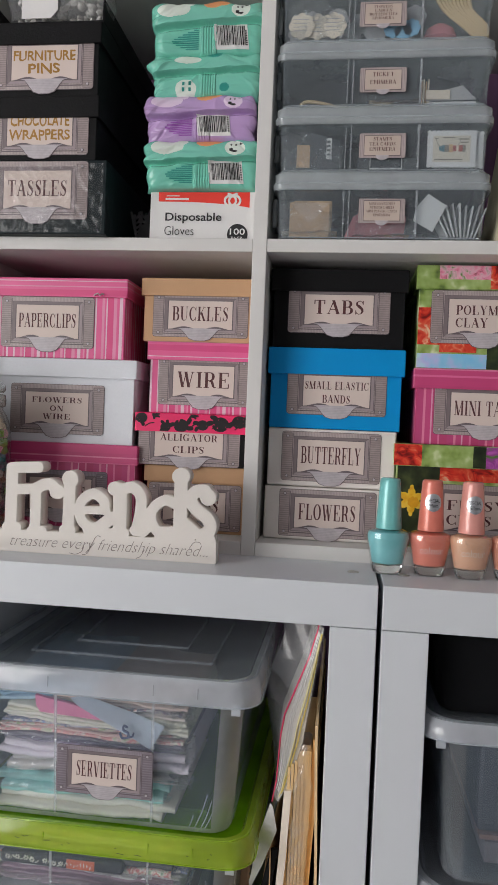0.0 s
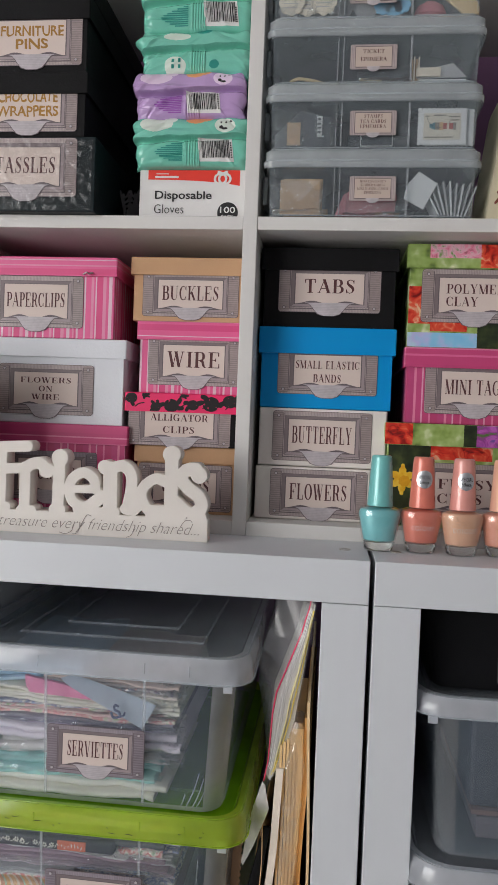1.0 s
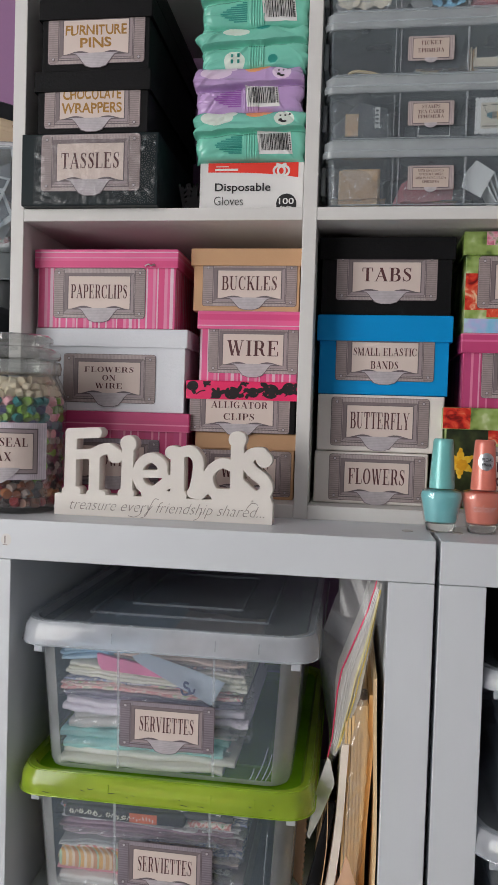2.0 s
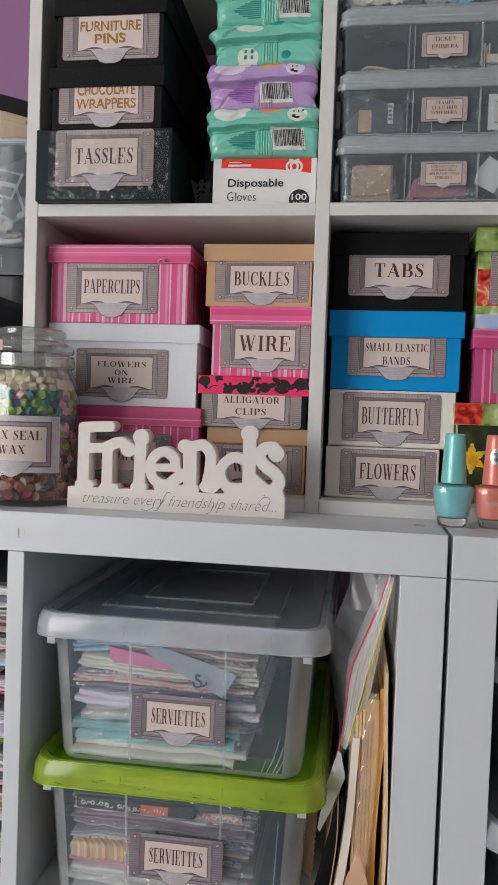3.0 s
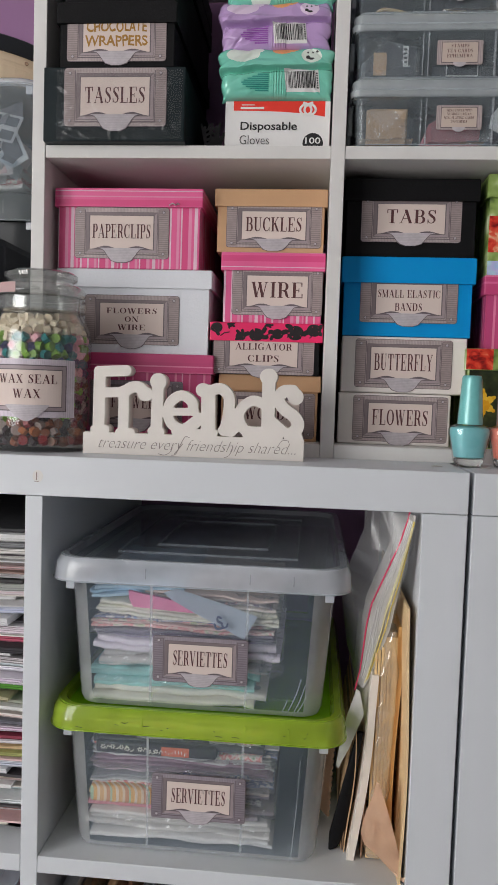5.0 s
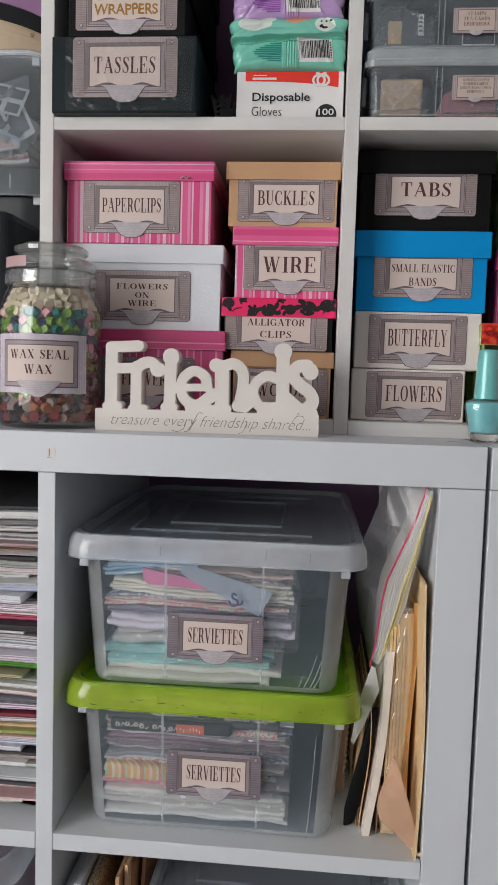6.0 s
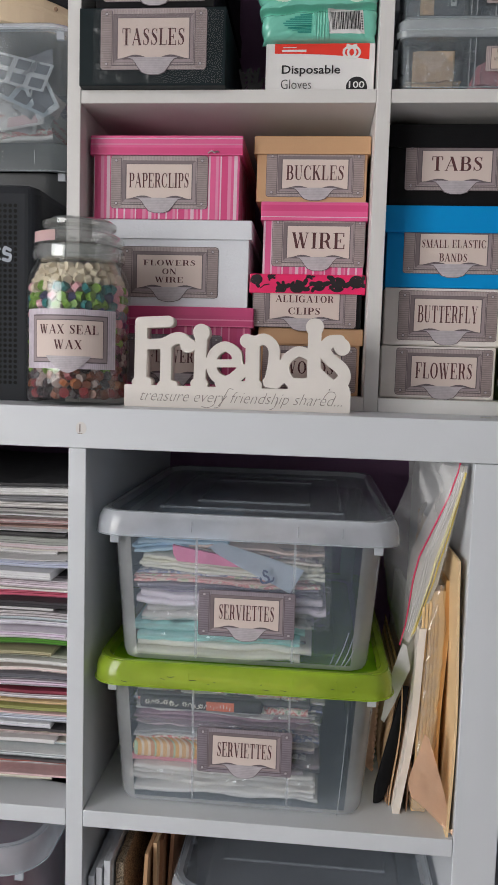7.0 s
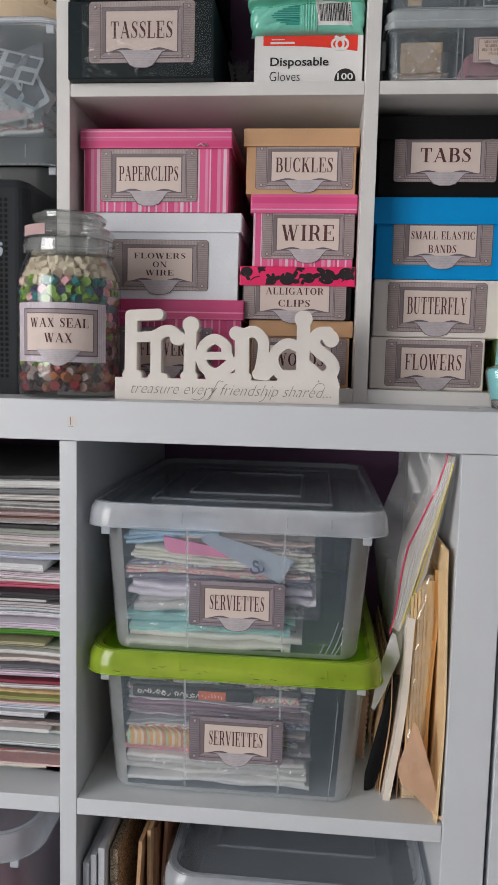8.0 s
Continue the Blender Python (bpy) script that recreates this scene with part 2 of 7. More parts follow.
def merge(*bms):
    """Joins bmeshes into the first."""
    a = bms[0]
    for b in bms[1:]:
        m = bpy.data.meshes.new("tmp")
        b.to_mesh(m)
        b.free()
        a.from_mesh(m)
        bpy.data.meshes.remove(m)
    return a


def part(name, bm, material, parent, label="", smooth=False):
    me = bpy.data.meshes.new(name)
    bmesh.ops.recalc_face_normals(bm, faces=bm.faces[:])
    if smooth:
        for f in bm.faces:
            f.smooth = True
        for e in bm.edges:
            if len(e.link_faces) == 2 and e.calc_face_angle(0) > 0.75:
                e.smooth = False
    bm.to_mesh(me)
    bm.free()
    for m in material if isinstance(material, (list, tuple)) else [material]:
        me.materials.append(m)
    ob = new(name, me)
    ob.parent = parent
    if label:
        tagged(ob, label)
    return ob


def thing(name, label, category, at, group="", kind="", turn=0.0):
    ob = new(name)
    ob.empty_display_size = 0.02
    ob.matrix_world = pose(*at, 0, 0, turn)
    return tagged(ob, label, category, group, kind)


def ring(w, d, r, z, n=6, cx=0.0, cy=0.0):
    """A rounded rectangle, anticlockwise, width w along x and depth d along y."""
    pts = []
    r = min(r, w / 2 - 1e-5, d / 2 - 1e-5)
    for k, (sx, sy) in enumerate(((1, -1), (1, 1), (-1, 1), (-1, -1))):
        for i in range(n + 1):
            a = radians(-90 + 90 * k + 90 * i / n)
            pts.append((cx + sx * (w / 2 - r) + r * math.cos(a), cy + sy * (d / 2 - r) + r * math.sin(a), z))
    return pts


def circle(r, z, n=32, sq=1.0):
    return [(r * math.cos(2 * math.pi * i / n), sq * r * math.sin(2 * math.pi * i / n), z) for i in range(n)]


def loft(rings, first=True, last=True):
    bm = bmesh.new()
    rows = [[bm.verts.new(p) for p in r] for r in rings]
    n = len(rows[0])
    for a, b in zip(rows, rows[1:]):
        for i in range(n):
            bm.faces.new((a[i], a[(i + 1) % n], b[(i + 1) % n], b[i]))
    if first:
        bm.faces.new(rows[0][::-1])
    if last:
        bm.faces.new(rows[-1])
    return bm


def poly_plate(pts, y0, y1):
    """A flat polygon in x and z, from y0 (front) to y1."""
    bm = bmesh.new()
    a = [bm.verts.new((x, y0, z)) for x, z in pts]
    b = [bm.verts.new((x, y1, z)) for x, z in pts]
    bm.faces.new(a)
    bm.faces.new(b[::-1])
    n = len(pts)
    for i in range(n):
        bm.faces.new((a[i], b[i], b[(i + 1) % n], a[(i + 1) % n]))
    return bm


def rrect(w, h, r, cx=0.0, cz=0.0, n=4):
    return [(x + cx, y + cz) for x, y, _ in ring(w, h, r, 0, n)]


def sheet(fn, nu, nv, thick=0.0):
    """A grid surface from fn(u, v), u and v from 0 to 1, doubled along y when thick."""
    bm = bmesh.new()
    g = [[bm.verts.new(fn(i / nu, j / nv)) for j in range(nv + 1)] for i in range(nu + 1)]
    for i in range(nu):
        for j in range(nv):
            bm.faces.new((g[i][j], g[i + 1][j], g[i + 1][j + 1], g[i][j + 1]))
    if thick:
        bmesh.ops.solidify(bm, geom=bm.faces[:], thickness=thick)
    return bm


def tube(pts, r, n=6):
    bm = bmesh.new()
    rows = []
    for i, p in enumerate(pts):
        p = Vector(p)
        d = (Vector(pts[min(i + 1, len(pts) - 1)]) - Vector(pts[max(i - 1, 0)])).normalized()
        a = d.orthogonal().normalized()
        b = d.cross(a)
        if rows:
            prev = rows[-1][0].co - Vector(pts[i - 1])
            a = (prev - d * prev.dot(d)).normalized()
            b = d.cross(a)
        rows.append([bm.verts.new(p + r * (a * math.cos(2 * math.pi * k / n) + b * math.sin(2 * math.pi * k / n))) for k in range(n)])
    for a, b in zip(rows, rows[1:]):
        for k in range(n):
            bm.faces.new((a[k], a[(k + 1) % n], b[(k + 1) % n], b[k]))
    bm.faces.new(rows[0][::-1])
    bm.faces.new(rows[-1])
    return bm


def smooth_line(pts, steps=8):
    """Catmull-Rom through the given points."""
    P = [pts[0], *pts, pts[-1]]
    out = []
    for i in range(1, len(P) - 2):
        p0, p1, p2, p3 = (np.array(P[k], float) for k in (i - 1, i, i + 1, i + 2))
        for s in range(steps):
            t = s / steps
            out.append(tuple(0.5 * (2 * p1 + (p2 - p0) * t + (2 * p0 - 5 * p1 + 4 * p2 - p3) * t * t + (3 * p1 - p0 - 3 * p2 + p3) * t ** 3)))
    out.append(tuple(np.array(pts[-1], float)))
    return out


def field_plate(fn, x0, x1, z0, z1, step, y0, y1):
    """Solid of the region where fn(X, Z) < 0, from y0 to y1, outlined by marching squares."""
    nx, nz = int((x1 - x0) / step) + 1, int((z1 - z0) / step) + 1
    xs, zs = x0 + step * np.arange(nx + 1), z0 + step * np.arange(nz + 1)
    V = fn(*np.meshgrid(xs, zs, indexing="ij"))
    bm = bmesh.new()
    made, cut = {}, []

    def corner(i, j):
        if ("c", i, j) not in made:
            made["c", i, j] = [bm.verts.new((xs[i], y, zs[j])) for y in (y0, y1)]
        return made["c", i, j]

    def cross(i, j, k, l):
        key = ("e", *min((i, j), (k, l)), *max((i, j), (k, l)))
        if key not in made:
            a, b = V[i, j], V[k, l]
            t = min(0.95, max(0.05, a / (a - b)))
            made[key] = [bm.verts.new((xs[i] + t * (xs[k] - xs[i]), y, zs[j] + t * (zs[l] - zs[j]))) for y in (y0, y1)]
        return made[key]

    for i in range(nx):
        for j in range(nz):
            cs = ((i, j), (i + 1, j), (i + 1, j + 1), (i, j + 1))
            ins = [V[c] < 0 for c in cs]
            if not any(ins):
                continue
            loop = []
            for k in range(4):
                a, b = cs[k], cs[(k + 1) % 4]
                if ins[k]:
                    loop.append((corner(*a), 0))
                if ins[k] != ins[(k + 1) % 4]:
                    loop.append((cross(*a, *b), 1))
            if len(loop) < 3:
                continue
            bm.faces.new([v[0] for v, _ in loop])
            bm.faces.new([v[1] for v, _ in loop][::-1])
            m = len(loop)
            for k in range(m):
                (a, ea), (b, eb) = loop[k], loop[(k + 1) % m]
                if ea and eb:
                    f = bm.faces.new((a[0], a[1], b[1], b[0]))
                    f.smooth = True
    return bm


def capsules(strokes):
    """Distance to a union of polylines with round ends; strokes: (radius, points)."""
    def fn(X, Z):
        d = np.full(X.shape, 9.0)
        for r, pts in strokes:
            for (ax, az), (bx, bz) in zip(pts, pts[1:]):
                L = (bx - ax) ** 2 + (bz - az) ** 2 + 1e-12
                t = np.clip(((X - ax) * (bx - ax) + (Z - az) * (bz - az)) / L, 0, 1)
                d = np.minimum(d, np.hypot(X - ax - t * (bx - ax), Z - az - t * (bz - az)) - r)
        return d
    return fn


_letters = {}


def words_bm(text, w, h, cx, cz, y, depth=0.0002, shear=0.0, wobble=0.0, thin=0.0):
    """Lettering in the built-in font, fitted to w x h round (cx, cz), its face at y looking along -y."""
    key = (text, shear, thin)
    if key not in _letters:
        cu = bpy.data.curves.new("lettering", "FONT")
        cu.body, cu.size, cu.align_x, cu.shear, cu.offset = text, 1.0, "CENTER", shear, thin
        cu.resolution_u = 3
        ob = bpy.data.objects.new("lettering", cu)
        scene.collection.objects.link(ob)
        bpy.context.view_layer.update()
        me = bpy.data.meshes.new_from_object(ob.evaluated_get(bpy.context.evaluated_depsgraph_get()))
        bpy.data.objects.remove(ob)
        _letters[key] = ([v.co[:] for v in me.vertices], [p.vertices[:] for p in me.polygons])
        bpy.data.meshes.remove(me)
    vs, fs = _letters[key]
    a = np.array(vs)
    lo, hi = a.min(0), a.max(0)
    bm = bmesh.new()
    made = []
    for x, z, _ in vs:
        px = cx + ((x - lo[0]) / (hi[0] - lo[0]) - 0.5) * w
        pz = cz + ((z - lo[1]) / (hi[1] - lo[1]) - 0.5) * h
        if wobble:
            px += wobble * noise.noise((px * 160, pz * 160, 3))
            pz += wobble * noise.noise((px * 160, pz * 160, 9))
        made.append(bm.verts.new((px, y, pz)))
    for f in fs:
        try:
            bm.faces.new([made[i] for i in f])
        except ValueError:
            pass
    return bm


def _stem(x, w=0.17, lo=0.0, hi=1.0, foot=True, head=True):
    out = [[(x, lo, w), (x, hi, w)]]
    for on, z in ((foot, lo + 0.022), (head, hi - 0.022)):
        if on:
            out.append([(x - w / 2 - 0.085, z, 0.045), (x + w / 2 + 0.085, z, 0.045)])
    return out


def _line(x0, z0, x1, z1, w=0.05):
    return [[(x0, z0, w), (x1, z1, w)]]


def _bowl(cx, cz, rx, rz, a0, a1, side=0):
    """A curved stroke, heavy where it runs upright; side -1 or 1 keeps the weight to one side."""
    pts = []
    for i in range(17):
        a = radians(a0 + (a1 - a0) * i / 16)
        c = math.cos(a)
        heavy = abs(c) if not side else max(0.0, side * c)
        pts.append((cx + rx * c, cz + rz * math.sin(a), 0.05 + 0.12 * heavy ** 1.4))
    return [pts]


_C = _bowl(0.38, 0.5, 0.30, 0.475, 48, 312, -1) + _line(0.64, 0.70, 0.64, 0.99, 0.055) + _line(0.64, 0.01, 0.64, 0.28, 0.04) + _line(0.57, 0.85, 0.64, 0.72) + _line(0.58, 0.15, 0.64, 0.27)
_P = _stem(0.17) + _line(0.17, 0.978, 0.38, 0.978) + _line(0.17, 0.47, 0.38, 0.47) + _bowl(0.38, 0.724, 0.19, 0.254, -90, 90)
_F = _stem(0.17) + _line(0.1, 0.978, 0.62, 0.978) + _line(0.17, 0.5, 0.44, 0.5) + _line(0.61, 0.99, 0.61, 0.74, 0.06) + _line(0.44, 0.38, 0.44, 0.62)
CAPITALS = {
    "A": (0.80, _line(0.09, 0, 0.41, 1) + _line(0.38, 1, 0.68, 0, 0.17) + _line(0.19, 0.34, 0.56, 0.34) + _line(0.0, 0.022, 0.19, 0.022, 0.045) + _line(0.54, 0.022, 0.80, 0.022, 0.045)),
    "B": (0.70, _stem(0.17) + _line(0.17, 0.978, 0.36, 0.978) + _line(0.17, 0.52, 0.38, 0.52) + _line(0.17, 0.022, 0.38, 0.022) + _bowl(0.36, 0.75, 0.19, 0.228, -90, 90) + _bowl(0.38, 0.271, 0.23, 0.249, -90, 90)),
    "C": (0.72, _C),
    "D": (0.78, _stem(0.17) + _line(0.17, 0.978, 0.34, 0.978) + _line(0.17, 0.022, 0.34, 0.022) + _bowl(0.34, 0.5, 0.33, 0.478, -90, 90)),
    "E": (0.70, _F + _line(0.1, 0.022, 0.65, 0.022) + _line(0.64, 0.01, 0.64, 0.28, 0.06)),
    "F": (0.66, _F),
    "G": (0.82, _C + _stem(0.63, 0.16, 0.04, 0.44, False)),
    "H": (0.84, _stem(0.17) + _stem(0.67) + _line(0.17, 0.5, 0.67, 0.5)),
    "I": (0.36, _stem(0.18)),
    "K": (0.80, _stem(0.17) + _line(0.22, 0.40, 0.64, 1) + _line(0.36, 0.60, 0.68, 0, 0.17) + _line(0.54, 0.978, 0.76, 0.978, 0.045) + _line(0.55, 0.022, 0.80, 0.022, 0.045)),
    "L": (0.66, _stem(0.17) + _line(0.1, 0.022, 0.62, 0.022) + _line(0.61, 0.01, 0.61, 0.30, 0.06)),
    "M": (0.98, _stem(0.13, 0.05) + _line(0.13, 1, 0.46, 0.0, 0.17) + _line(0.46, 0.0, 0.78, 1) + _stem(0.82)),
    "N": (0.82, _stem(0.13, 0.05) + _line(0.14, 1, 0.68, 0, 0.17) + _stem(0.68, 0.05, foot=False)),
    "O": (0.80, _bowl(0.40, 0.5, 0.30, 0.478, 0, 360)),
    "P": (0.64, _P),
    "R": (0.76, _P + [[(0.36, 0.47, 0.12), (0.50, 0.40, 0.16), (0.57, 0.14, 0.15), (0.64, 0.03, 0.07), (0.74, 0.05, 0.04)]]),
    "S": (0.58, [[(0.50, 0.80, 0.045), (0.42, 0.95, 0.05), (0.28, 0.975, 0.05), (0.14, 0.88, 0.10), (0.13, 0.72, 0.14), (0.28, 0.56, 0.19), (0.43, 0.42, 0.18), (0.48, 0.25, 0.13), (0.41, 0.08, 0.07), (0.26, 0.025, 0.05), (0.13, 0.09, 0.05), (0.08, 0.22, 0.045)]] + _line(0.505, 0.72, 0.505, 0.99) + _line(0.07, 0.01, 0.07, 0.30)),
    "T": (0.72, _stem(0.36, head=False) + _line(0.05, 0.978, 0.67, 0.978) + _line(0.06, 0.99, 0.06, 0.72, 0.06) + _line(0.66, 0.99, 0.66, 0.72, 0.06)),
    "U": (0.80, _stem(0.17, 0.17, 0.28, 1, False) + _stem(0.64, 0.05, 0.28, 1, False) + [[(0.17, 0.29, 0.17), (0.21, 0.12, 0.14), (0.30, 0.035, 0.07), (0.42, 0.025, 0.05), (0.56, 0.07, 0.05), (0.64, 0.29, 0.05)]]),
    "V": (0.80, _line(0.12, 1, 0.41, 0, 0.17) + _line(0.41, 0, 0.68, 1) + _line(0.0, 0.978, 0.25, 0.978, 0.045) + _line(0.58, 0.978, 0.78, 0.978, 0.045)),
    "W": (1.06, _line(0.12, 1, 0.33, 0, 0.16) + _line(0.33, 0, 0.53, 0.98) + _line(0.50, 1, 0.71, 0, 0.16) + _line(0.71, 0, 0.92, 1) + _line(0.0, 0.978, 0.25, 0.978, 0.045) + _line(0.40, 0.978, 0.62, 0.978, 0.045) + _line(0.82, 0.978, 1.02, 0.978, 0.045)),
    "X": (0.78, _line(0.14, 1, 0.62, 0, 0.17) + _line(0.62, 1, 0.12, 0) + _line(0.02, 0.978, 0.27, 0.978, 0.045) + _line(0.52, 0.978, 0.72, 0.978, 0.045) + _line(0.02, 0.022, 0.22, 0.022, 0.045) + _line(0.5, 0.022, 0.75, 0.022, 0.045)),
    "Y": (0.76, _line(0.13, 1, 0.38, 0.42, 0.16) + _line(0.66, 1, 0.40, 0.44) + _stem(0.39, 0.17, 0, 0.46, True, False) + _line(0.01, 0.978, 0.26, 0.978, 0.045) + _line(0.56, 0.978, 0.76, 0.978, 0.045)),
}


def serif_bm(text, w, h, cx, cz, y):
    """Engraved capitals with heavy stems, hairlines and serifs, fitted to w x h round (cx, cz)."""
    total = sum(CAPITALS[c][0] if c in CAPITALS else 0.34 for c in text) + 0.09 * (len(text) - 1)
    k = w / total
    bm = bmesh.new()
    pen, lift = cx - w / 2, 0
    for c in text:
        wide, strips = CAPITALS.get(c, (0.34, []))
        for pts in strips:
            lift += 1
            yy = y - 0.000002 * (lift % 9)
            rows = []
            for i, (px, pz, sw) in enumerate(pts):
                qx, qz, _ = pts[max(0, i - 1)]
                rx, rz, _ = pts[min(len(pts) - 1, i + 1)]
                n = math.hypot(rx - qx, rz - qz)
                nx, nz = -(rz - qz) / n * sw / 2, (rx - qx) / n * sw / 2
                if len(pts) == 2 and 0.3 < abs(rx - qx) / max(1e-6, abs(rz - qz)) < 3 or len(pts) == 2 and abs(rz - qz) > 0.9:
                    nx, nz = -sw / 2 / max(0.5, abs(rz - qz) / n) * (1 if rz > qz else -1), 0.0
                rows.append([bm.verts.new((pen + k * (px + s_ * nx), yy, cz + h * (pz + s_ * nz - 0.5))) for s_ in (1, -1)])
            for a, b in zip(rows, rows[1:]):
                bm.faces.new((a[0], a[1], b[1], b[0]))
        pen += k * (wide + 0.09)
    return bm


def label_card(parent, cx, cz, w, h, y, lines, dark=False, paper=None, ink=None, wobble=0.0, pull=True):
    """The printed card-holder label: ribbed plate with riveted columns, bevels, paper, pull and words."""
    e = 0.00012
    y1 = y - 0.0005
    plate = part("label_plate", poly_plate(rrect(w, h, 0.06 * h), y1, y), M_RIBD if dark else M_RIB, parent, "printed label of a grey metal card holder")
    part("label_edge", poly_plate(rrect(w + 0.001, h + 0.001, 0.065 * h), y - 0.0003, y - 0.0001), M_EDGE, plate)
    for sx in (-1, 1):
        part("label_column", poly_plate(rrect(0.105 * w, 0.97 * h, 0.05 * h, sx * 0.443 * w), y1 - e, y - 0.0004), M_RIBZD if dark else M_RIBZ, plate)
        part("label_groove", box_bm(sx * 0.392 * w - 0.00035, sx * 0.392 * w + 0.00035, y1 - 1.5 * e, y - 0.0004, -0.44 * h, 0.46 * h), M_EDGE, plate)
    part("label_bevel", box_bm(-0.390 * w, 0.390 * w, y1 - e, y - 0.0004, -0.440 * h, -0.420 * h), M_EDGE, plate)
    part("label_bevel", poly_plate(rrect(0.766 * w, 0.808 * h, 0.0006, 0, 0.008 * h), y1 - 1.4 * e, y - 0.0004), M_EDGE, plate)
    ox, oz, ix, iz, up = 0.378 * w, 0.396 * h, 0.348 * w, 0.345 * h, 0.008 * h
    # printed bevel: its drawn shade and light are flat tones, one per side
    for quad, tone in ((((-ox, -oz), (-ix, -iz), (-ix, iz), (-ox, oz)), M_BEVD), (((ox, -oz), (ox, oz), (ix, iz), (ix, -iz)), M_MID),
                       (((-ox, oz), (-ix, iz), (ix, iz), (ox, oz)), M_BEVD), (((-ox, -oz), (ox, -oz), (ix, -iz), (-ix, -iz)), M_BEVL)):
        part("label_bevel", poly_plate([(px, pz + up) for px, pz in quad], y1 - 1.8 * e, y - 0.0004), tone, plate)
    part("label_bevel", poly_plate(rrect(0.692 * w, 0.685 * h, 0.0006, 0, 0.008 * h), y1 - 2.2 * e, y - 0.0004), M_EDGE, plate)
    pw, ph = w * 0.675, h * 0.665
    n = 18
    pts = [(-pw / 2, ph / 2 + 0.008 * h), (pw / 2, ph / 2 + 0.008 * h)]
    for i in range(n + 1):
        u = 1 - 2 * i / n
        dip = 0.10 * ph * math.sin(min(1.0, abs(u)) * math.pi) ** 2
        pts.append((u * pw / 2, -ph / 2 + 0.008 * h + dip))
    part("label_paper", poly_plate(pts[::-1], y1 - 3 * e, y - 0.0004), paper or M_PAPER, plate)
    if pull:
        def outline(g):
            half = [(0.245 + g, -0.300), (0.200 + g, -0.325), (0.168 + g, -0.39), (0.140 + g, -0.47), (0.105 + g, -0.545 - g), (0.050, -0.585 - g)]
            return [(x * w, z * h) for x, z in half] + [(-x * w, z * h) for x, z in half[::-1]]
        part("label_pull_edge", poly_plate(outline(0.008), y1 - 3.6 * e, y - 0.0003), M_EDGE, plate)
        part("label_pull", poly_plate(outline(0.0), y1 - 4.6 * e, y - 0.0003), M_PULL, plate, "silver finger pull print")
    for sx in (-1, 1):
        for sz in (-1, 1):
            x, z = sx * 0.445 * w, sz * 0.41 * h
            for name, r, lift, tone in (("rivet_ring", 0.0017, 0.0010, M_EDGE), ("rivet", 0.0012, 0.0012, M_PULL)):
                part(name, poly_plate([(x + r * math.cos(k * math.pi / 5), z + r * math.sin(k * math.pi / 5)) for k in range(10)], y - lift, y - 0.0004), tone, plate)
    for text, tw, th, tz, *tx in lines:
        yy = y1 - 4.2 * e
        x = tx[0] * pw if tx else 0
        part("lettering", words_bm(text, tw * pw, th * ph, x, tz * ph, yy, wobble=wobble, thin=0.022) if wobble else serif_bm(text, tw * pw, th * ph, x, tz * ph, yy), ink or M_INK, plate)
    plate.location = (cx, 0, cz)
    return plate


def lidded_box(label, x0, x1, y, depth, z0, zl, z1, body, lid, words=None, over=0.003, group="craft boxes", category="box", turn=0.0):
    """A card storage box with a fitted lid: body from z0, lid from zl to z1; its front face at y."""
    cx, w = (x0 + x1) / 2, x1 - x0
    ob = thing("storage_box", label, category, (cx, y, z0), group, turn=turn)
    b = w / 2 - over
    part("box_body", box_bm(-b, b, 0, depth, 0, zl - z0 + 0.006, 0.0006), body, ob)
    lid_bm = loft([
        ring(w, depth + 2 * over, 0.0012, zl - z0, 2, 0, depth / 2),
        ring(w, depth + 2 * over, 0.0012, z1 - z0 - 0.0008, 2, 0, depth / 2),
        ring(w - 0.0016, depth + 2 * over - 0.0016, 0.0012, z1 - z0, 2, 0, depth / 2)])
    part("lid", lid_bm, lid, ob)
    if words:
        label_card(ob, words["cx"] - cx, words["cz"] - z0, words["w"], words["h"], -0.0003, words["lines"], **words.get("more", {}))
    return ob


def L(x0, x1, z0, z1, *lines, **more):
    return {"cx": (x0 + x1) / 2, "cz": (z0 + z1) / 2, "w": x1 - x0, "h": z1 - z0, "lines": lines, "more": more}


# ---------------- the room ----------------
WY, LX, RX, BY, HH = 0.405, -2.0, 1.9, -2.7, 2.45


def slab(name, x0, x1, y0, y1, z0, z1, material, label, category):
    return tagged(part(name, box_bm(x0, x1, y0, y1, z0, z1), material, None), label, category, kind="structure")


slab("floor", LX - 0.1, RX + 0.1, BY - 0.1, WY + 0.1, -0.1, 0.0, M_FLOOR, "grey carpet floor of a craft room", "floor")
slab("ceiling", LX - 0.1, RX + 0.1, BY - 0.1, WY + 0.1, HH, HH + 0.1, M_CEIL, "white painted flat ceiling", "ceiling")
slab("wall_north", LX - 0.1, RX + 0.1, WY, WY + 0.1, 0, HH, M_WALL, "lilac painted wall behind the shelves", "wall")
slab("wall_east", RX, RX + 0.1, BY, WY, 0, HH, M_WALLW, "pale painted side wall", "wall")


def wall_with_window(name, along, at, lo, hi, w0, w1, z0, z1, material):
    """A wall 0.1 m thick along x or y, with a window opening through it."""
    def b(a0, a1, q0, q1):
        if along == "x":
            return box_bm(a0, a1, at - 0.1, at, q0, q1)
        return box_bm(at - 0.1, at, a0, a1, q0, q1)
    bm = merge(b(lo, w0, 0, HH), b(w1, hi, 0, HH), b(w0, w1, 0, z0), b(w0, w1, z1, HH))
    tagged(part(name, bm, material, None), "pale painted wall with a window opening", "wall", kind="structure")


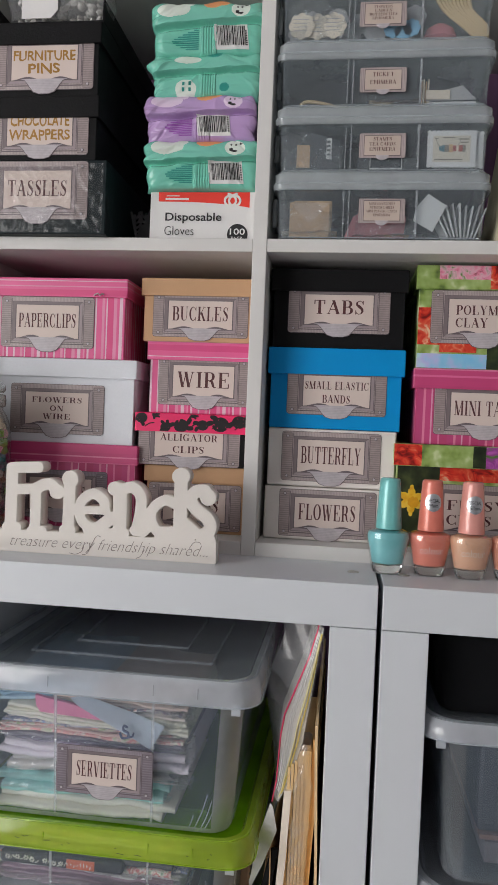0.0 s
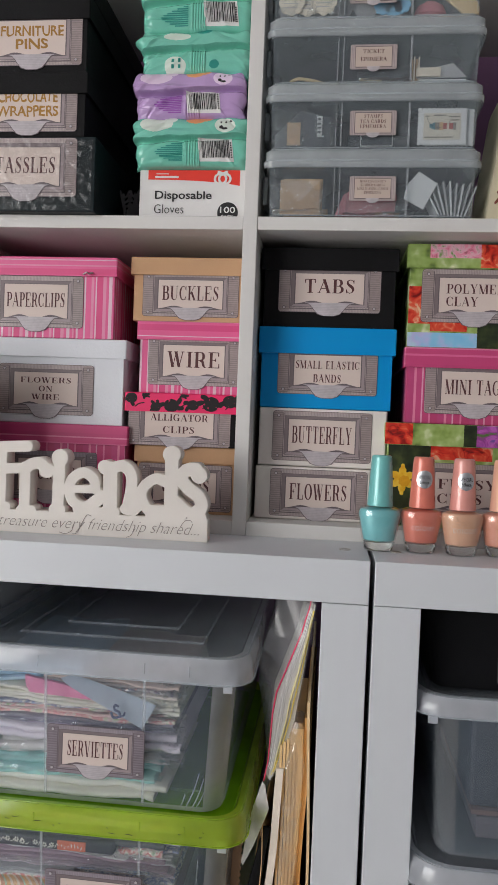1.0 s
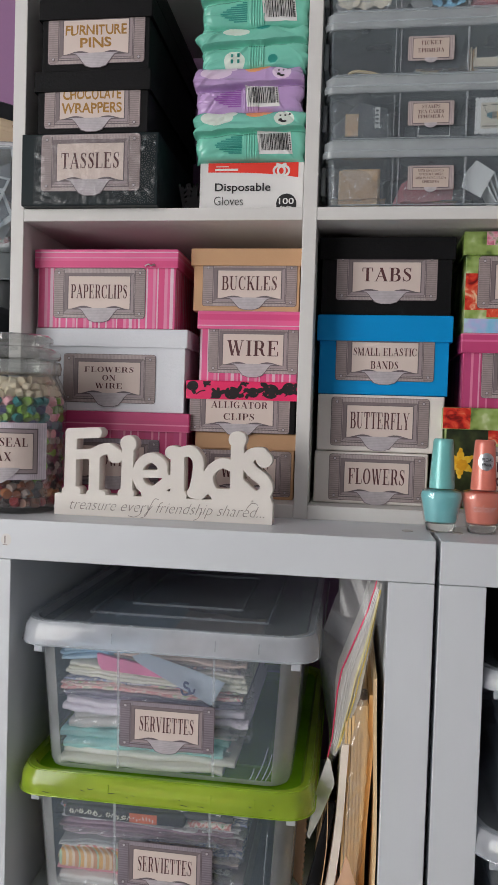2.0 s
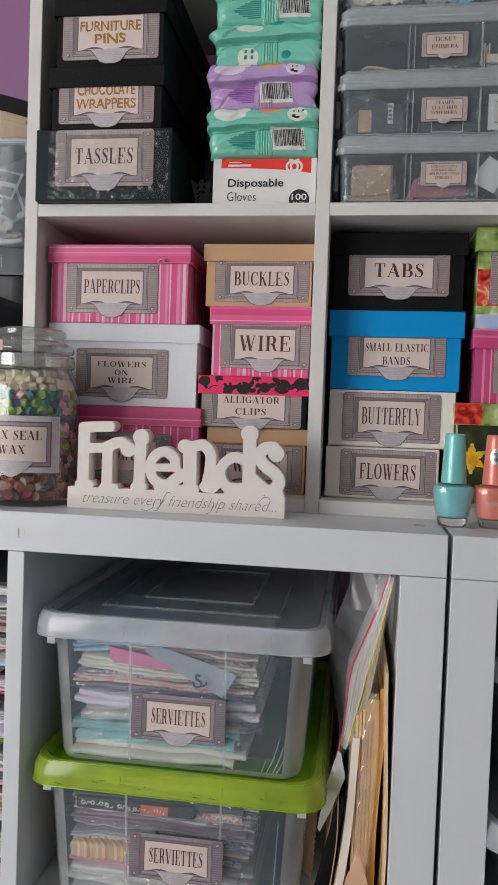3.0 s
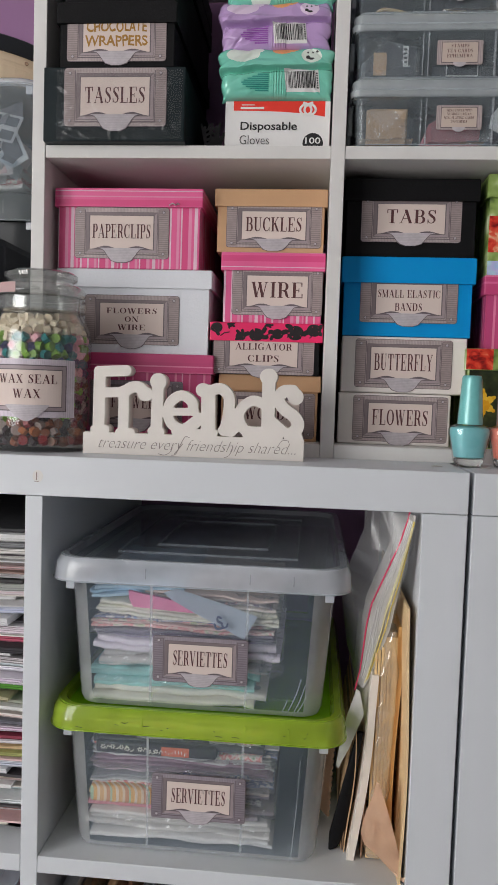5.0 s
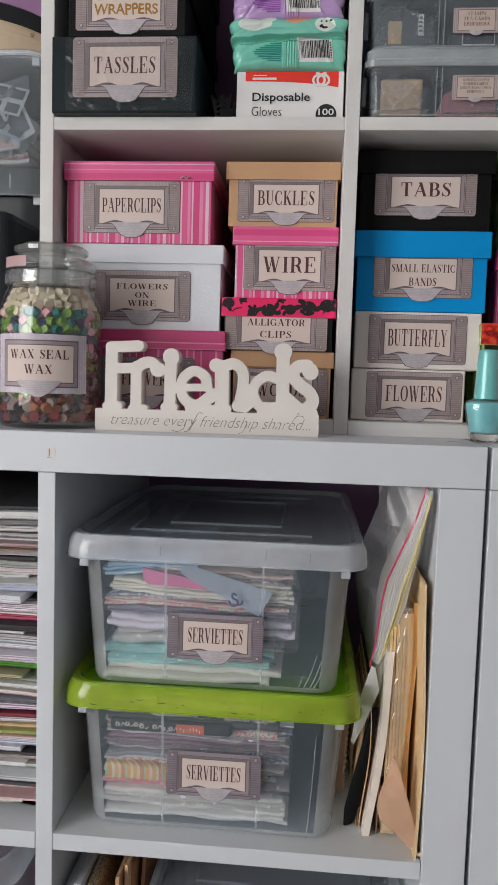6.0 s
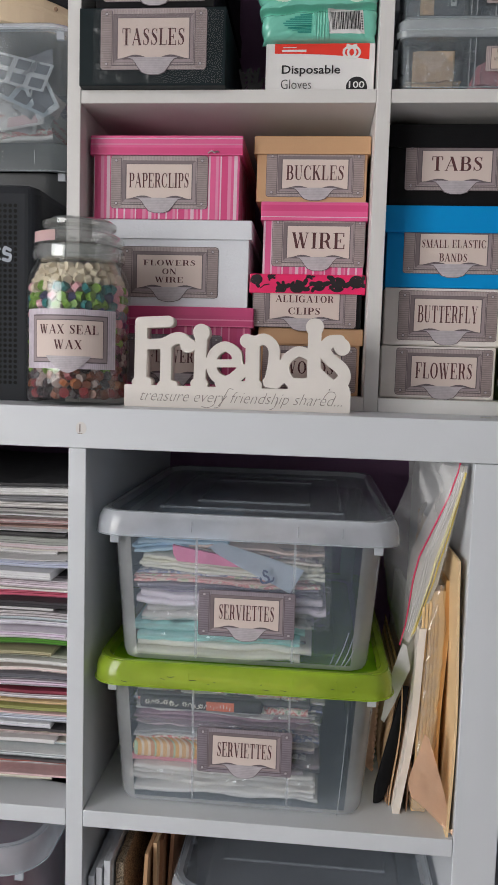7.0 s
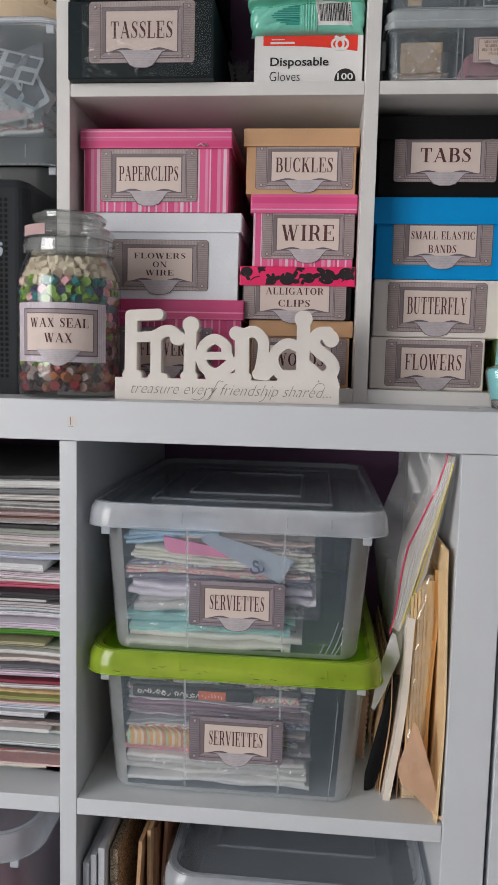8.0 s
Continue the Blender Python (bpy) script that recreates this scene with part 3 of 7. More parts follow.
def window_in(name, along, at, w0, w1, z0, z1):
    win = tagged(new(name), "white framed glazed door letting in daylight", "window", kind="structure")
    mid = (w0 + w1) / 2
    def b(a0, a1, q0, q1, t0, t1):
        if along == "x":
            return box_bm(a0, a1, at - t1, at - t0, q0, q1)
        return box_bm(at - t1, at - t0, a0, a1, q0, q1)
    f = 0.045
    part("window_frame", merge(b(w0, w0 + f, z0, z1, 0.03, 0.08), b(w1 - f, w1, z0, z1, 0.03, 0.08), b(w0 + f, w1 - f, z0, z0 + f, 0.03, 0.08),
                               b(w0 + f, w1 - f, z1 - f, z1, 0.03, 0.08), b(mid - 0.03, mid + 0.03, z0 + f, z1 - f, 0.03, 0.08)), M_BOARD, win)
    for a0, a1 in ((w0 + f, mid - 0.03), (mid + 0.03, w1 - f)):
        p = part("pane", b(a0, a1, z0 + f, z1 - f, 0.053, 0.057), M_GLASS, win)
        p.visible_shadow = False


wall_with_window("wall_west", "y", LX, BY - 0.1, WY, -2.6, -1.1, 0.06, 2.1, M_WALLW)
window_in("window_1", "y", LX, -2.6, -1.1, 0.06, 2.1)
slab("wall_south", LX, RX + 0.1, BY - 0.1, BY, 0, HH, M_WALLW, "pale painted plain wall opposite the shelves", "wall")


# ---------------- shelf units ----------------
TOP = 0.761
SH = 0.39


def cube_unit(label, x0, hole_at):
    """A square two by two cube shelf, 0.762 m wide, with thick outer boards."""
    ob = thing("cube_shelf", label, "shelf unit", (x0, 0, 0), "cube shelves")
    W, D, t, i = 0.762, 0.39, 0.036, 0.016
    e = 0.0007
    part("top_board", box_bm(0, W, 0, D, TOP - t, TOP, e), M_BOARD, ob)
    part("bottom_board", box_bm(0, W, 0, D, 0, t, e), M_BOARD, ob)
    for a in (0, W - 0.038):
        part("side_panel", box_bm(a, a + 0.038, 0.0004, D, t + 0.0002, TOP - t - 0.0006, e), M_BOARD, ob)
    m = 0.373
    part("divider", box_bm(m, m + i, 0.0004, D, t + 0.0002, TOP - t - 0.0004, e), M_BOARD, ob)
    for a, b in ((0.0385, m - 0.0003), (m + i + 0.0003, W - 0.0385)):
        part("shelf", box_bm(a, b, 0.0004, D, SH - i, SH, e), M_BOARD, ob)
    for hx in hole_at:
        part("screw_cap", loft([[(hx + x, 0.05 + y, z + TOP) for x, y, z in circle(r, zz, 16)] for r, zz in ((0.0052, 0.0), (0.0048, 0.0008), (0.003, 0.0008), (0.0022, 0.0003))]), M_METAL, ob, "dull metal screw cap")
    return ob


unit_a = cube_unit("white cube shelf holding boxes and papers", -0.762, (0.742,))
part("number_sticker", poly_plate([(0.3845 + 0.0048 * math.cos(k * math.pi / 10), 0.7425 + 0.0055 * math.sin(k * math.pi / 10)) for k in range(20)], -0.0003, 0.001), M_BOARD_UP, unit_a, "small white sticker with a digit")
part("lettering", words_bm("1", 0.0011, 0.007, 0.3835, 0.7425, -0.0005), M_SCRIPT, unit_a)
part("sticker_mark", box_bm(0.3815, 0.3858, -0.0005, 0.0005, 0.7376, 0.7381), M_SCRIPT, unit_a)
unit_b = cube_unit("white cube shelf standing close beside another", 0.004, (0.02,))

UY, UX = 0.096, (-0.425, -0.127, 0.171)


def upper_unit():
    ob = thing("open_shelf", "white open cube shelf standing on the lower shelves", "shelf unit", (0, UY, TOP))
    D, e = 0.29, 0.0006
    for k, x in enumerate(UX):
        part("side_panel" if k != 1 else "divider", box_bm(x, x + 0.0135, 0, D, 0, 0.6, e), M_BOARD_UP, ob)
    for a, b in ((UX[0] + 0.0137, UX[1] - 0.0002), (UX[1] + 0.0137, UX[2] - 0.0002)):
        part("bottom_board", box_bm(a, b, 0.0006, D, 0, 0.0135, e), M_BOARD_UP, ob)
        part("shelf", box_bm(a, b, 0.0006, D, 0.2905, 0.303, e), M_BOARD_UP, ob)
        part("top_board", box_bm(a, b, 0.0006, D, 0.586, 0.6, e), M_BOARD_UP, ob)
    return ob


upper_unit()
BASE, USH = TOP + 0.0137, TOP + 0.3032


# ---------------- upper shelf, lower left cell ----------------
lidded_box("pink striped card box with lid behind the sign", -0.385, -0.239, 0.124, 0.2, BASE, 0.841, 0.8605, M_PINK2V, M_PINK2H,
           L(-0.369, -0.271, 0.783, 0.832, ("FLOWERS", 0.80, 0.4, 0.08), dark=True))
lidded_box("white card box with lid in a stack", -0.407, -0.243, 0.124, 0.19, 0.8607, 0.928, 0.9468, M_WHITEBOX, M_WHITEBOX,
           L(-0.376, -0.277, 0.870, 0.920, ("FLOWERS", 0.8, 0.17, 0.28), ("ON", 0.22, 0.17, 0.02), ("WIRE", 0.44, 0.17, -0.23)))
paperclips = lidded_box("pink striped card box with matching lid on a white box", -0.4082, -0.254, 0.12, 0.19, 0.9470, 1.009, 1.0278, M_PINKV, M_PINKH,
           L(-0.387, -0.289, 0.9575, 1.0085, ("PAPERCLIPS", 0.92, 0.42, 0.05)))
clip = part("loose_clip", tube(smooth_line([(-0.005, 0, -0.001), (-0.001, -0.001, 0.0008), (0.002, -0.002, -0.0012), (0.004, -0.001, 0.0006), (0.0055, 0, -0.0004)], 5), 0.0007, 6), M_METAL, paperclips, "bent wire clip", smooth=True)
clip.location = (-0.2825 + 0.33, -0.0042, 1.0115 - 0.947)
lidded_box("brown kraft card box with lid at the bottom of a stack", -0.2345, -0.128, 0.134, 0.18, BASE, 0.826, 0.8425, M_KRAFT, M_KRAFT,
           L(-0.229, -0.134, 0.778, 0.824, ("WORDS", 0.78, 0.42, 0.05)))
allig = lidded_box("black card box with hot pink flocked floral lid", -0.2445, -0.128, 0.128, 0.18, 0.8427, 0.8765, 0.8955, M_BLACKBOX, M_HOT,
                   L(-0.2400, -0.1365, 0.8432, 0.8865, ("ALLIGATOR", 0.84, 0.24, 0.22), ("CLIPS", 0.46, 0.24, -0.2)))
rng = random.Random(4)


def flock(cx, cz, s):
    """A printed rose: curled petals round a heart, with pointed leaves."""
    out = [(0.0025 * s, [(cx - 0.0006 * s, cz), (cx + 0.0008 * s, cz + 0.0003 * s)])]
    for ri, (r, n) in enumerate(((0.0036, 3), (0.0056, 5))):
        for k in range(n):
            a0 = 2 * math.pi * k / n + ri * 0.7 + rng.random() * 0.4
            span = 2 * math.pi / n * 0.74
            out.append((0.00095 * s, [(cx + r * s * math.cos(a0 + span * i / 5), cz + 0.85 * r * s * math.sin(a0 + span * i / 5)) for i in range(6)]))
    for k in range(3):
        a = rng.uniform(0, 6.28)
        lx, lz = cx + 0.0075 * s * math.cos(a), cz + 0.0055 * s * math.sin(a)
        out.append((0.0019 * s, [(lx, lz), (lx + 0.0024 * s * math.cos(a + 0.5), lz + 0.0024 * s * math.sin(a + 0.5))]))
    return out


strokes = []
for x, z, s in ((-0.051, 0.047, 0.9), (-0.026, 0.0385, 0.8), (-0.010, 0.0405, 1.15), (0.012, 0.0415, 0.9), (0.030, 0.043, 1.3), (0.049, 0.046, 1.1), (-0.037, 0.0505, 0.5), (0.002, 0.0515, 0.5)):
    strokes += flock(x, z, s)
for k in range(5):
    x = -0.047 + 0.023 * k
    strokes.append((0.0005, smooth_line([(x, 0.0385), (x + 0.004, 0.0415 + 0.001 * (k % 2)), (x + 0.009, 0.0425)], 5)))
_f = capsules(strokes)
part("flock_print", field_plate(lambda X, Z: np.maximum(_f(X, Z), np.maximum(np.abs(X) - 0.0576, np.abs(Z - 0.0433) - 0.0088)), -0.0585, 0.0585, 0.034, 0.053, 0.00055, -0.0034, -0.0028), M_FLOCK, allig, "black flocked flowers")
lidded_box("pink striped small card box with lid", -0.2355, -0.128, 0.134, 0.17, 0.8957, 0.9495, 0.968, M_PINKV, M_PINKH,
           L(-0.223, -0.1305, 0.9045, 0.952, ("WIRE", 0.86, 0.5, 0.06)))
lidded_box("brown kraft card box with lid on top of a stack", -0.244, -0.128, 0.134, 0.18, 0.9682, 1.0145, 1.032, M_KRAFT, M_KRAFT,
           L(-0.231, -0.134, 0.9735, 1.0165, ("BUCKLES", 0.88, 0.5, 0.06)))

# ---------------- upper shelf, lower right cell ----------------


def slip_box(label, x0, x1, y, z0, z1, words):
    ob = thing("card_box", label, "box", ((x0 + x1) / 2, y, z0), "craft boxes")
    w = x1 - x0
    part("box_body", box_bm(-w / 2, w / 2, 0, 0.19, 0, z1 - z0 - 0.0004, 0.0012), M_WHITECARD, ob)
    part("front_flap", box_bm(-w / 2 + 0.001, w / 2 - 0.001, -0.0012, -0.0002, 0.001, z1 - z0 - 0.0022, 0.0004), M_WHITECARD, ob)
    label_card(ob, words["cx"] - (x0 + x1) / 2, words["cz"] - z0, words["w"], words["h"], -0.0014, words["lines"], **words["more"])
    return ob


slip_box("off-white flat card box beside the shelf divider", -0.1095, 0.004, 0.13, BASE, 0.8275, L(-0.0940, 0.0005, 0.7785, 0.8245, ("FLOWERS", 0.88, 0.52, 0.05)))
slip_box("off-white flat card box under a blue box", -0.108, 0.018, 0.133, 0.8277, 0.8855, L(-0.0938, 0.0030, 0.8335, 0.882, ("BUTTERFLY", 0.9, 0.52, 0.05)))
lidded_box("bright blue card box with lid", -0.1112, 0.0235, 0.134, 0.19, 0.8857, 0.9395, 0.9655, M_BLUE, M_BLUE,
           L(-0.0910, 0.0060, 0.9, 0.9455, ("SMALL ELASTIC", 0.96, 0.26, 0.2), ("BANDS", 0.42, 0.26, -0.24)))
lidded_box("black card box with lid on a blue box", -0.1112, 0.0235, 0.134, 0.19, 0.9657, 1.0215, 1.0435, M_BLACKBOX, M_BLACKBOX,
           L(-0.0932, 0.006, 0.981, 1.0255, ("TABS", 0.74, 0.46, 0.1)))

M_BOKEH = blotched("blurred_green_photo", [C(60, 84, 40, 1.1), C(128, 152, 76, 1.2), C(156, 178, 110, 1.2), C(214, 220, 186, 1.2)], 55)
M_TULIP = blotched("red_tulip_photo", [C(120, 14, 12, 1.1), C(206, 44, 30, 1.1), C(222, 90, 60, 1.1), C(232, 196, 160, 1.1)], 70, distort=1.5)
M_SKYPH = blotched("blue_sky_photo", [C(110, 180, 220), C(140, 200, 232), C(170, 170, 210), C(190, 225, 240)], 40)
M_DARKG = blotched("dark_foliage_photo", [C(14, 22, 12), C(34, 44, 24), C(60, 70, 36)], 70)
M_BLOSS = blotched("pink_blossom_photo", [C(120, 70, 60), C(226, 130, 160), C(240, 190, 205), C(90, 130, 60)], 110, distort=1.0)
M_PURPPH = blotched("purple_flower_photo", [C(70, 110, 40), C(130, 50, 126), C(166, 84, 160), C(90, 66, 136)], 80, distort=1.0)
M_DAFF = blotched("daffodil_photo", [C(214, 150, 20, 1.1), C(236, 190, 50, 1.1), C(240, 210, 100, 1.1)], 120)


def photo_box(label, x0, x1, y, depth, z0, zl, z1, patches, lid_patches, words):
    ob = lidded_box(label, x0, x1, y, depth, z0, zl, z1, M_BOKEH, M_BOKEH, None)
    cx = (x0 + x1) / 2
    for yy, ps in ((-0.0004, patches), (-0.0034, lid_patches)):
        for a, b, c, d, m in ps:
            part("photo_panel", box_bm(a - cx, b - cx, yy - 0.0001, yy + 0.0003, c - z0, d - z0), m, ob)
    label_card(ob, words["cx"] - cx, words["cz"] - z0, words["w"], words["h"], -0.0006, words["lines"], **words["more"])
    return ob


RX1 = 0.1685
fussy = photo_box("flower photo print card box with lid", 0.0155, RX1, 0.125, 0.19, BASE, 0.8535, 0.8748,
                  [(0.02, 0.06, BASE + 0.001, 0.8533, M_DARKG), (0.06, 0.118, 0.8405, 0.8533, M_TULIP), (0.118, 0.164, 0.80, 0.8533, M_BOKEH)],
                  [(0.0157, 0.042, 0.854, 0.8745, M_TULIP), (0.042, 0.09, 0.854, 0.8745, M_BOKEH), (0.09, 0.102, 0.854, 0.8745, M_DARKG), (0.102, 0.1683, 0.854, 0.8745, M_PURPPH)],
                  L(0.049, 0.149, 0.784, 0.837, ("FUSSY", 0.82, 0.27, 0.2, -0.05), ("CUTS", 0.62, 0.27, -0.2, -0.15)))
strokes = []
for k in range(6):
    c, q = math.cos(k * 1.05 + 0.5), math.sin(k * 1.05 + 0.5)
    strokes += [(0.0036, [(0.004 * c, 0.004 * q), (0.008 * c, 0.0085 * q)]), (0.0018, [(0.008 * c, 0.0085 * q), (0.0128 * c, 0.0135 * q)])]
part("photo_daffodil", field_plate(capsules(strokes), -0.018, 0.018, -0.018, 0.018, 0.0006, -0.0012, -0.0006), M_DAFF, fussy, "yellow daffodil print").location = (0.034 - 0.092, 0, 0.820 - BASE)
M_TRUMPET = mat("daffodil_trumpet_print", C(232, 158, 24, 1.2), 0.45, var=0.3, scale=300)
strokes = [(0.0022, [(0.0032 * math.cos(k * 0.9), 0.003 * math.sin(k * 0.9)), (0.0036 * math.cos(k * 0.9), 0.0034 * math.sin(k * 0.9))]) for k in range(7)] + [(0.003, [(0, 0), (0.0004, 0)])]
part("photo_daffodil_trumpet", field_plate(capsules(strokes), -0.007, 0.007, -0.007, 0.007, 0.0005, -0.0015, -0.0012), M_TRUMPET, fussy, "orange trumpet print").location = (0.036 - 0.092, 0, 0.8185 - BASE)
lidded_box("rose pink striped card box with lid", 0.0315, RX1, 0.134, 0.19, 0.875, 0.9295, 0.949, M_PINK2V, M_PINK2H,
           L(0.053, 0.149, 0.8855, 0.934, ("MINI TAGS", 0.9, 0.44, 0.05)))
photo_box("flower photo print card box near the shelf above", 0.0305, RX1, 0.134, 0.19, 0.9492, 1.0255, 1.0485,
          [(0.0337, 0.055, 0.972, 1.008, M_TULIP), (0.055, 0.09, 0.965, 0.99, M_TULIP), (0.0337, 0.1, 0.9495, 0.9635, M_SKYPH), (0.1, 0.165, 0.9495, 0.98, M_DARKG)],
          [(0.0307, 0.052, 1.026, 1.0483, M_BOKEH), (0.052, 0.1, 1.035, 1.0483, M_BLOSS), (0.052, 0.1, 1.026, 1.035, M_BOKEH), (0.1, 0.1683, 1.026, 1.0483, M_TULIP)],
          L(0.046, 0.147, 0.974, 1.0245, ("POLYMER", 0.8, 0.27, 0.2), ("CLAY", 0.44, 0.27, -0.16, -0.18)))

# ---------------- upper shelf, top left cell ----------------
M_DARKCUT = mat("black_cut_paper", (0.045, 0.043, 0.047), 0.6, var=0.15)
tas = thing("storage_box", "dark green black box wrapped in clear tape", "box", (-0.340, 0.0865, USH), "craft boxes")
part("box_body", box_bm(-0.0703, 0.0703, 0, 0.225, 0, 0.0708, 0.0008), M_GREENBLACK, tas)


def tape_fn(u, v):
    x, z = -0.056 + 0.124 * u, 0.001 + 0.066 * v
    return (x, -0.0012 - 0.0003 * noise.noise((x * 120, z * 120, 1)) - 0.0012 * abs(noise.noise((x * 90 + z * 60, z * 110 - x * 30, 4))) - 0.0008 * abs(noise.noise((x * 190 - z * 150, z * 60 + x * 40, 8))), z)


label_card(tas, 0.0015, 0.0418, 0.101, 0.055, -0.0005, [("TASSLES", 0.88, 0.42, 0.05)])
part("tape_wrap", sheet(tape_fn, 90, 50), M_TAPE, tas, "wrinkled clear tape over the front", smooth=True).location = (0, -0.0014, 0)
lidded_box("black card box with lid and handwritten label", -0.3975, -0.2785, 0.087, 0.21, 1.1352, 1.1755, 1.1955, M_BLACKBOX, M_BLACKBOX,
           L(-0.387, -0.2895, 1.1405, 1.187, ("CHOCOLATE", 0.9, 0.34, 0.30), ("WRAPPERS", 0.94, 0.33, -0.14), ink=M_GOLD, wobble=0.0012))
lidded_box("black card box with lid and handwritten label", -0.394, -0.2785, 0.087, 0.215, 1.1957, 1.2455, 1.2655, M_BLACKBOX, M_BLACKBOX,
           L(-0.3845, -0.2865, 1.203, 1.2525, ("FURNITURE", 0.94, 0.3, 0.22), ("PINS", 0.48, 0.3, -0.15), ink=M_GOLD, wobble=0.0012))
cut = thing("paper_cutout", "black paper leaf cutouts standing behind a carton", "paper cutout", (-0.2515, 0.15, USH))
_st = []
for sx, hh in ((-0.008, 0.036), (0.004, 0.037), (0.009, 0.026)):
    _st.append((0.0011, smooth_line([(sx * 0.4, 0.0), (sx * 0.8, hh * 0.5), (sx, hh)], 6)))
    for k in range(6):
        f = 0.25 + 0.13 * k
        for s in (-1, 1):
            _st.append((0.0012, smooth_line([(sx * f, hh * f), (sx * f + s * 0.003, hh * f + 0.002), (sx * f + s * 0.0042, hh * f + 0.0062)], 4)))
part("cutout", field_plate(capsules(_st), -0.017, 0.017, 0.0, 0.041, 0.0007, 0.0, 0.0006), M_DARKCUT, cut)
tray = thing("box_lid", "upturned black card lid used as a tray", "lid", (-0.336, 0.087, 1.2657))
part("tray_base", box_bm(-0.057, 0.057, 0.0, 0.215, 0.0, 0.002), M_BLACKBOX, tray)
part("tray_wall", box_bm(0.0555, 0.0575, 0.004, 0.215, 0.002, 0.024, 0.0004), M_BLACKBOX, tray)
part("tray_wall", box_bm(-0.0575, -0.0555, 0.004, 0.215, 0.002, 0.024, 0.0004), M_BLACKBOX, tray)
part("tray_wall", box_bm(-0.0555, 0.0555, 0.213, 0.215, 0.002, 0.024, 0.0004), M_BLACKBOX, tray)
M_COTTON = mat("cotton_white", (0.78, 0.76, 0.73), 0.95, var=0.08, scale=60, fine=900, bump=0.7)
bag = thing("cotton_bud_bag", "clear bag of white cotton buds lying in a tray", "bag", (-0.328, 0.085, 1.2678))
rng = random.Random(8)
bms = []
for k in range(70):
    x, y, z = rng.uniform(-0.046, 0.044), rng.uniform(0.01, 0.03), rng.uniform(0.004, 0.042)
    r = rng.uniform(0.0026, 0.0038)
    bud = loft([circle(r * s, q * 0.011, 8) for s, q in ((0.35, -0.5), (0.85, -0.35), (1, 0), (0.85, 0.3), (0.3, 0.5))])
    bmesh.ops.transform(bud, matrix=pose(x, y, z, rng.uniform(40, 130), rng.uniform(-60, 60), rng.uniform(-60, 60)), verts=bud.verts[:])
    bms.append(bud)
part("cotton_tips", merge(*bms), M_COTTON, bag, "white cotton tips", smooth=True)
film = loft([ring(0.104 - 0.01 * abs(k - 3) / 3, 0.045, 0.012, 0.001 + 0.0085 * k, 5, 0, 0.022) for k in range(7)])
for v in film.verts:
    v.co += Vector((noise.noise(v.co * 60), noise.noise(v.co * 60 + Vector((5, 0, 0))), 0)) * 0.003
part("bag_film", film, M_BAG, bag, smooth=True)
card = poly_plate([(-0.030, 0.0005), (-0.0005, 0.0005), (0.006, 0.008), (0.006, 0.046), (-0.030, 0.046)], -0.0035, -0.003)
part("bag_card", card, M_WHITE, bag, "white printed card")
part("print_bar", box_bm(-0.028, -0.004, -0.0039, -0.0034, 0.026, 0.029), M_BLACK, bag)

gl = thing("glove_carton", "white and red carton of disposable gloves", "carton", (-0.1815, 0.117, USH), "")
part("carton_body", box_bm(-0.0525, 0.0525, 0, 0.2, 0, 0.05, 0.001), M_WHITE, gl)
pts = [(-0.044, 0.0495), (-0.044, 0.0405)]
for i in range(11):
    u = i / 10
    pts.append((-0.044 + 0.091 * u, 0.0405 - 0.0008 * u - 0.005 * u ** 3))
pts += [(0.047, 0.0495)]
part("red_print", poly_plate(pts[::-1], -0.0004, 0.0004), M_RED, gl, "red printed band")
part("print_bar", box_bm(-0.037, -0.0135, -0.0007, -0.0003, 0.0418, 0.0438), M_WHITE, gl)
part("print_bar", box_bm(-0.036, -0.023, -0.0007, -0.0003, 0.0455, 0.0463), M_WHITE, gl)
_s = [(0.0011, [(0.028 + 0.0056 * math.cos(a) + 0.0042 * k, 0.0412 + 0.005 * math.sin(a)) for a in np.linspace(0, 6.283, 20)]) for k in (0, 1)] + [(0.0012, [(0.026, 0.0478), (0.03, 0.0462), (0.034, 0.0478)])]
_g = capsules(_s)
part("logo_shape", field_plate(_g, 0.018, 0.042, 0.033, 0.0495, 0.0005, -0.0008, -0.0003), M_WHITE, gl, "plain white ring marks")
part("lettering", words_bm("Disposable", 0.0565, 0.0105, -0.0085, 0.0242, -0.0006, thin=0.014), M_BLACK, gl)
part("lettering", words_bm("Gloves", 0.0295, 0.0088, -0.0225, 0.0118, -0.0006, thin=-0.012), M_BLACK, gl)
part("print_disc", poly_plate([(0.036 + 0.0102 * math.cos(k * math.pi / 12), max(0.0008, 0.0085 + 0.0102 * math.sin(k * math.pi / 12))) for k in range(24)], -0.0005, 0.0), M_BLACK, gl)
part("lettering", words_bm("100", 0.0150, 0.0062, 0.036, 0.0112, -0.0008, thin=0.012), M_WHITE, gl)
part("lettering", words_bm("PACK", 0.0115, 0.0038, 0.036, 0.0044, -0.0008, thin=0.01), M_WHITE, gl)


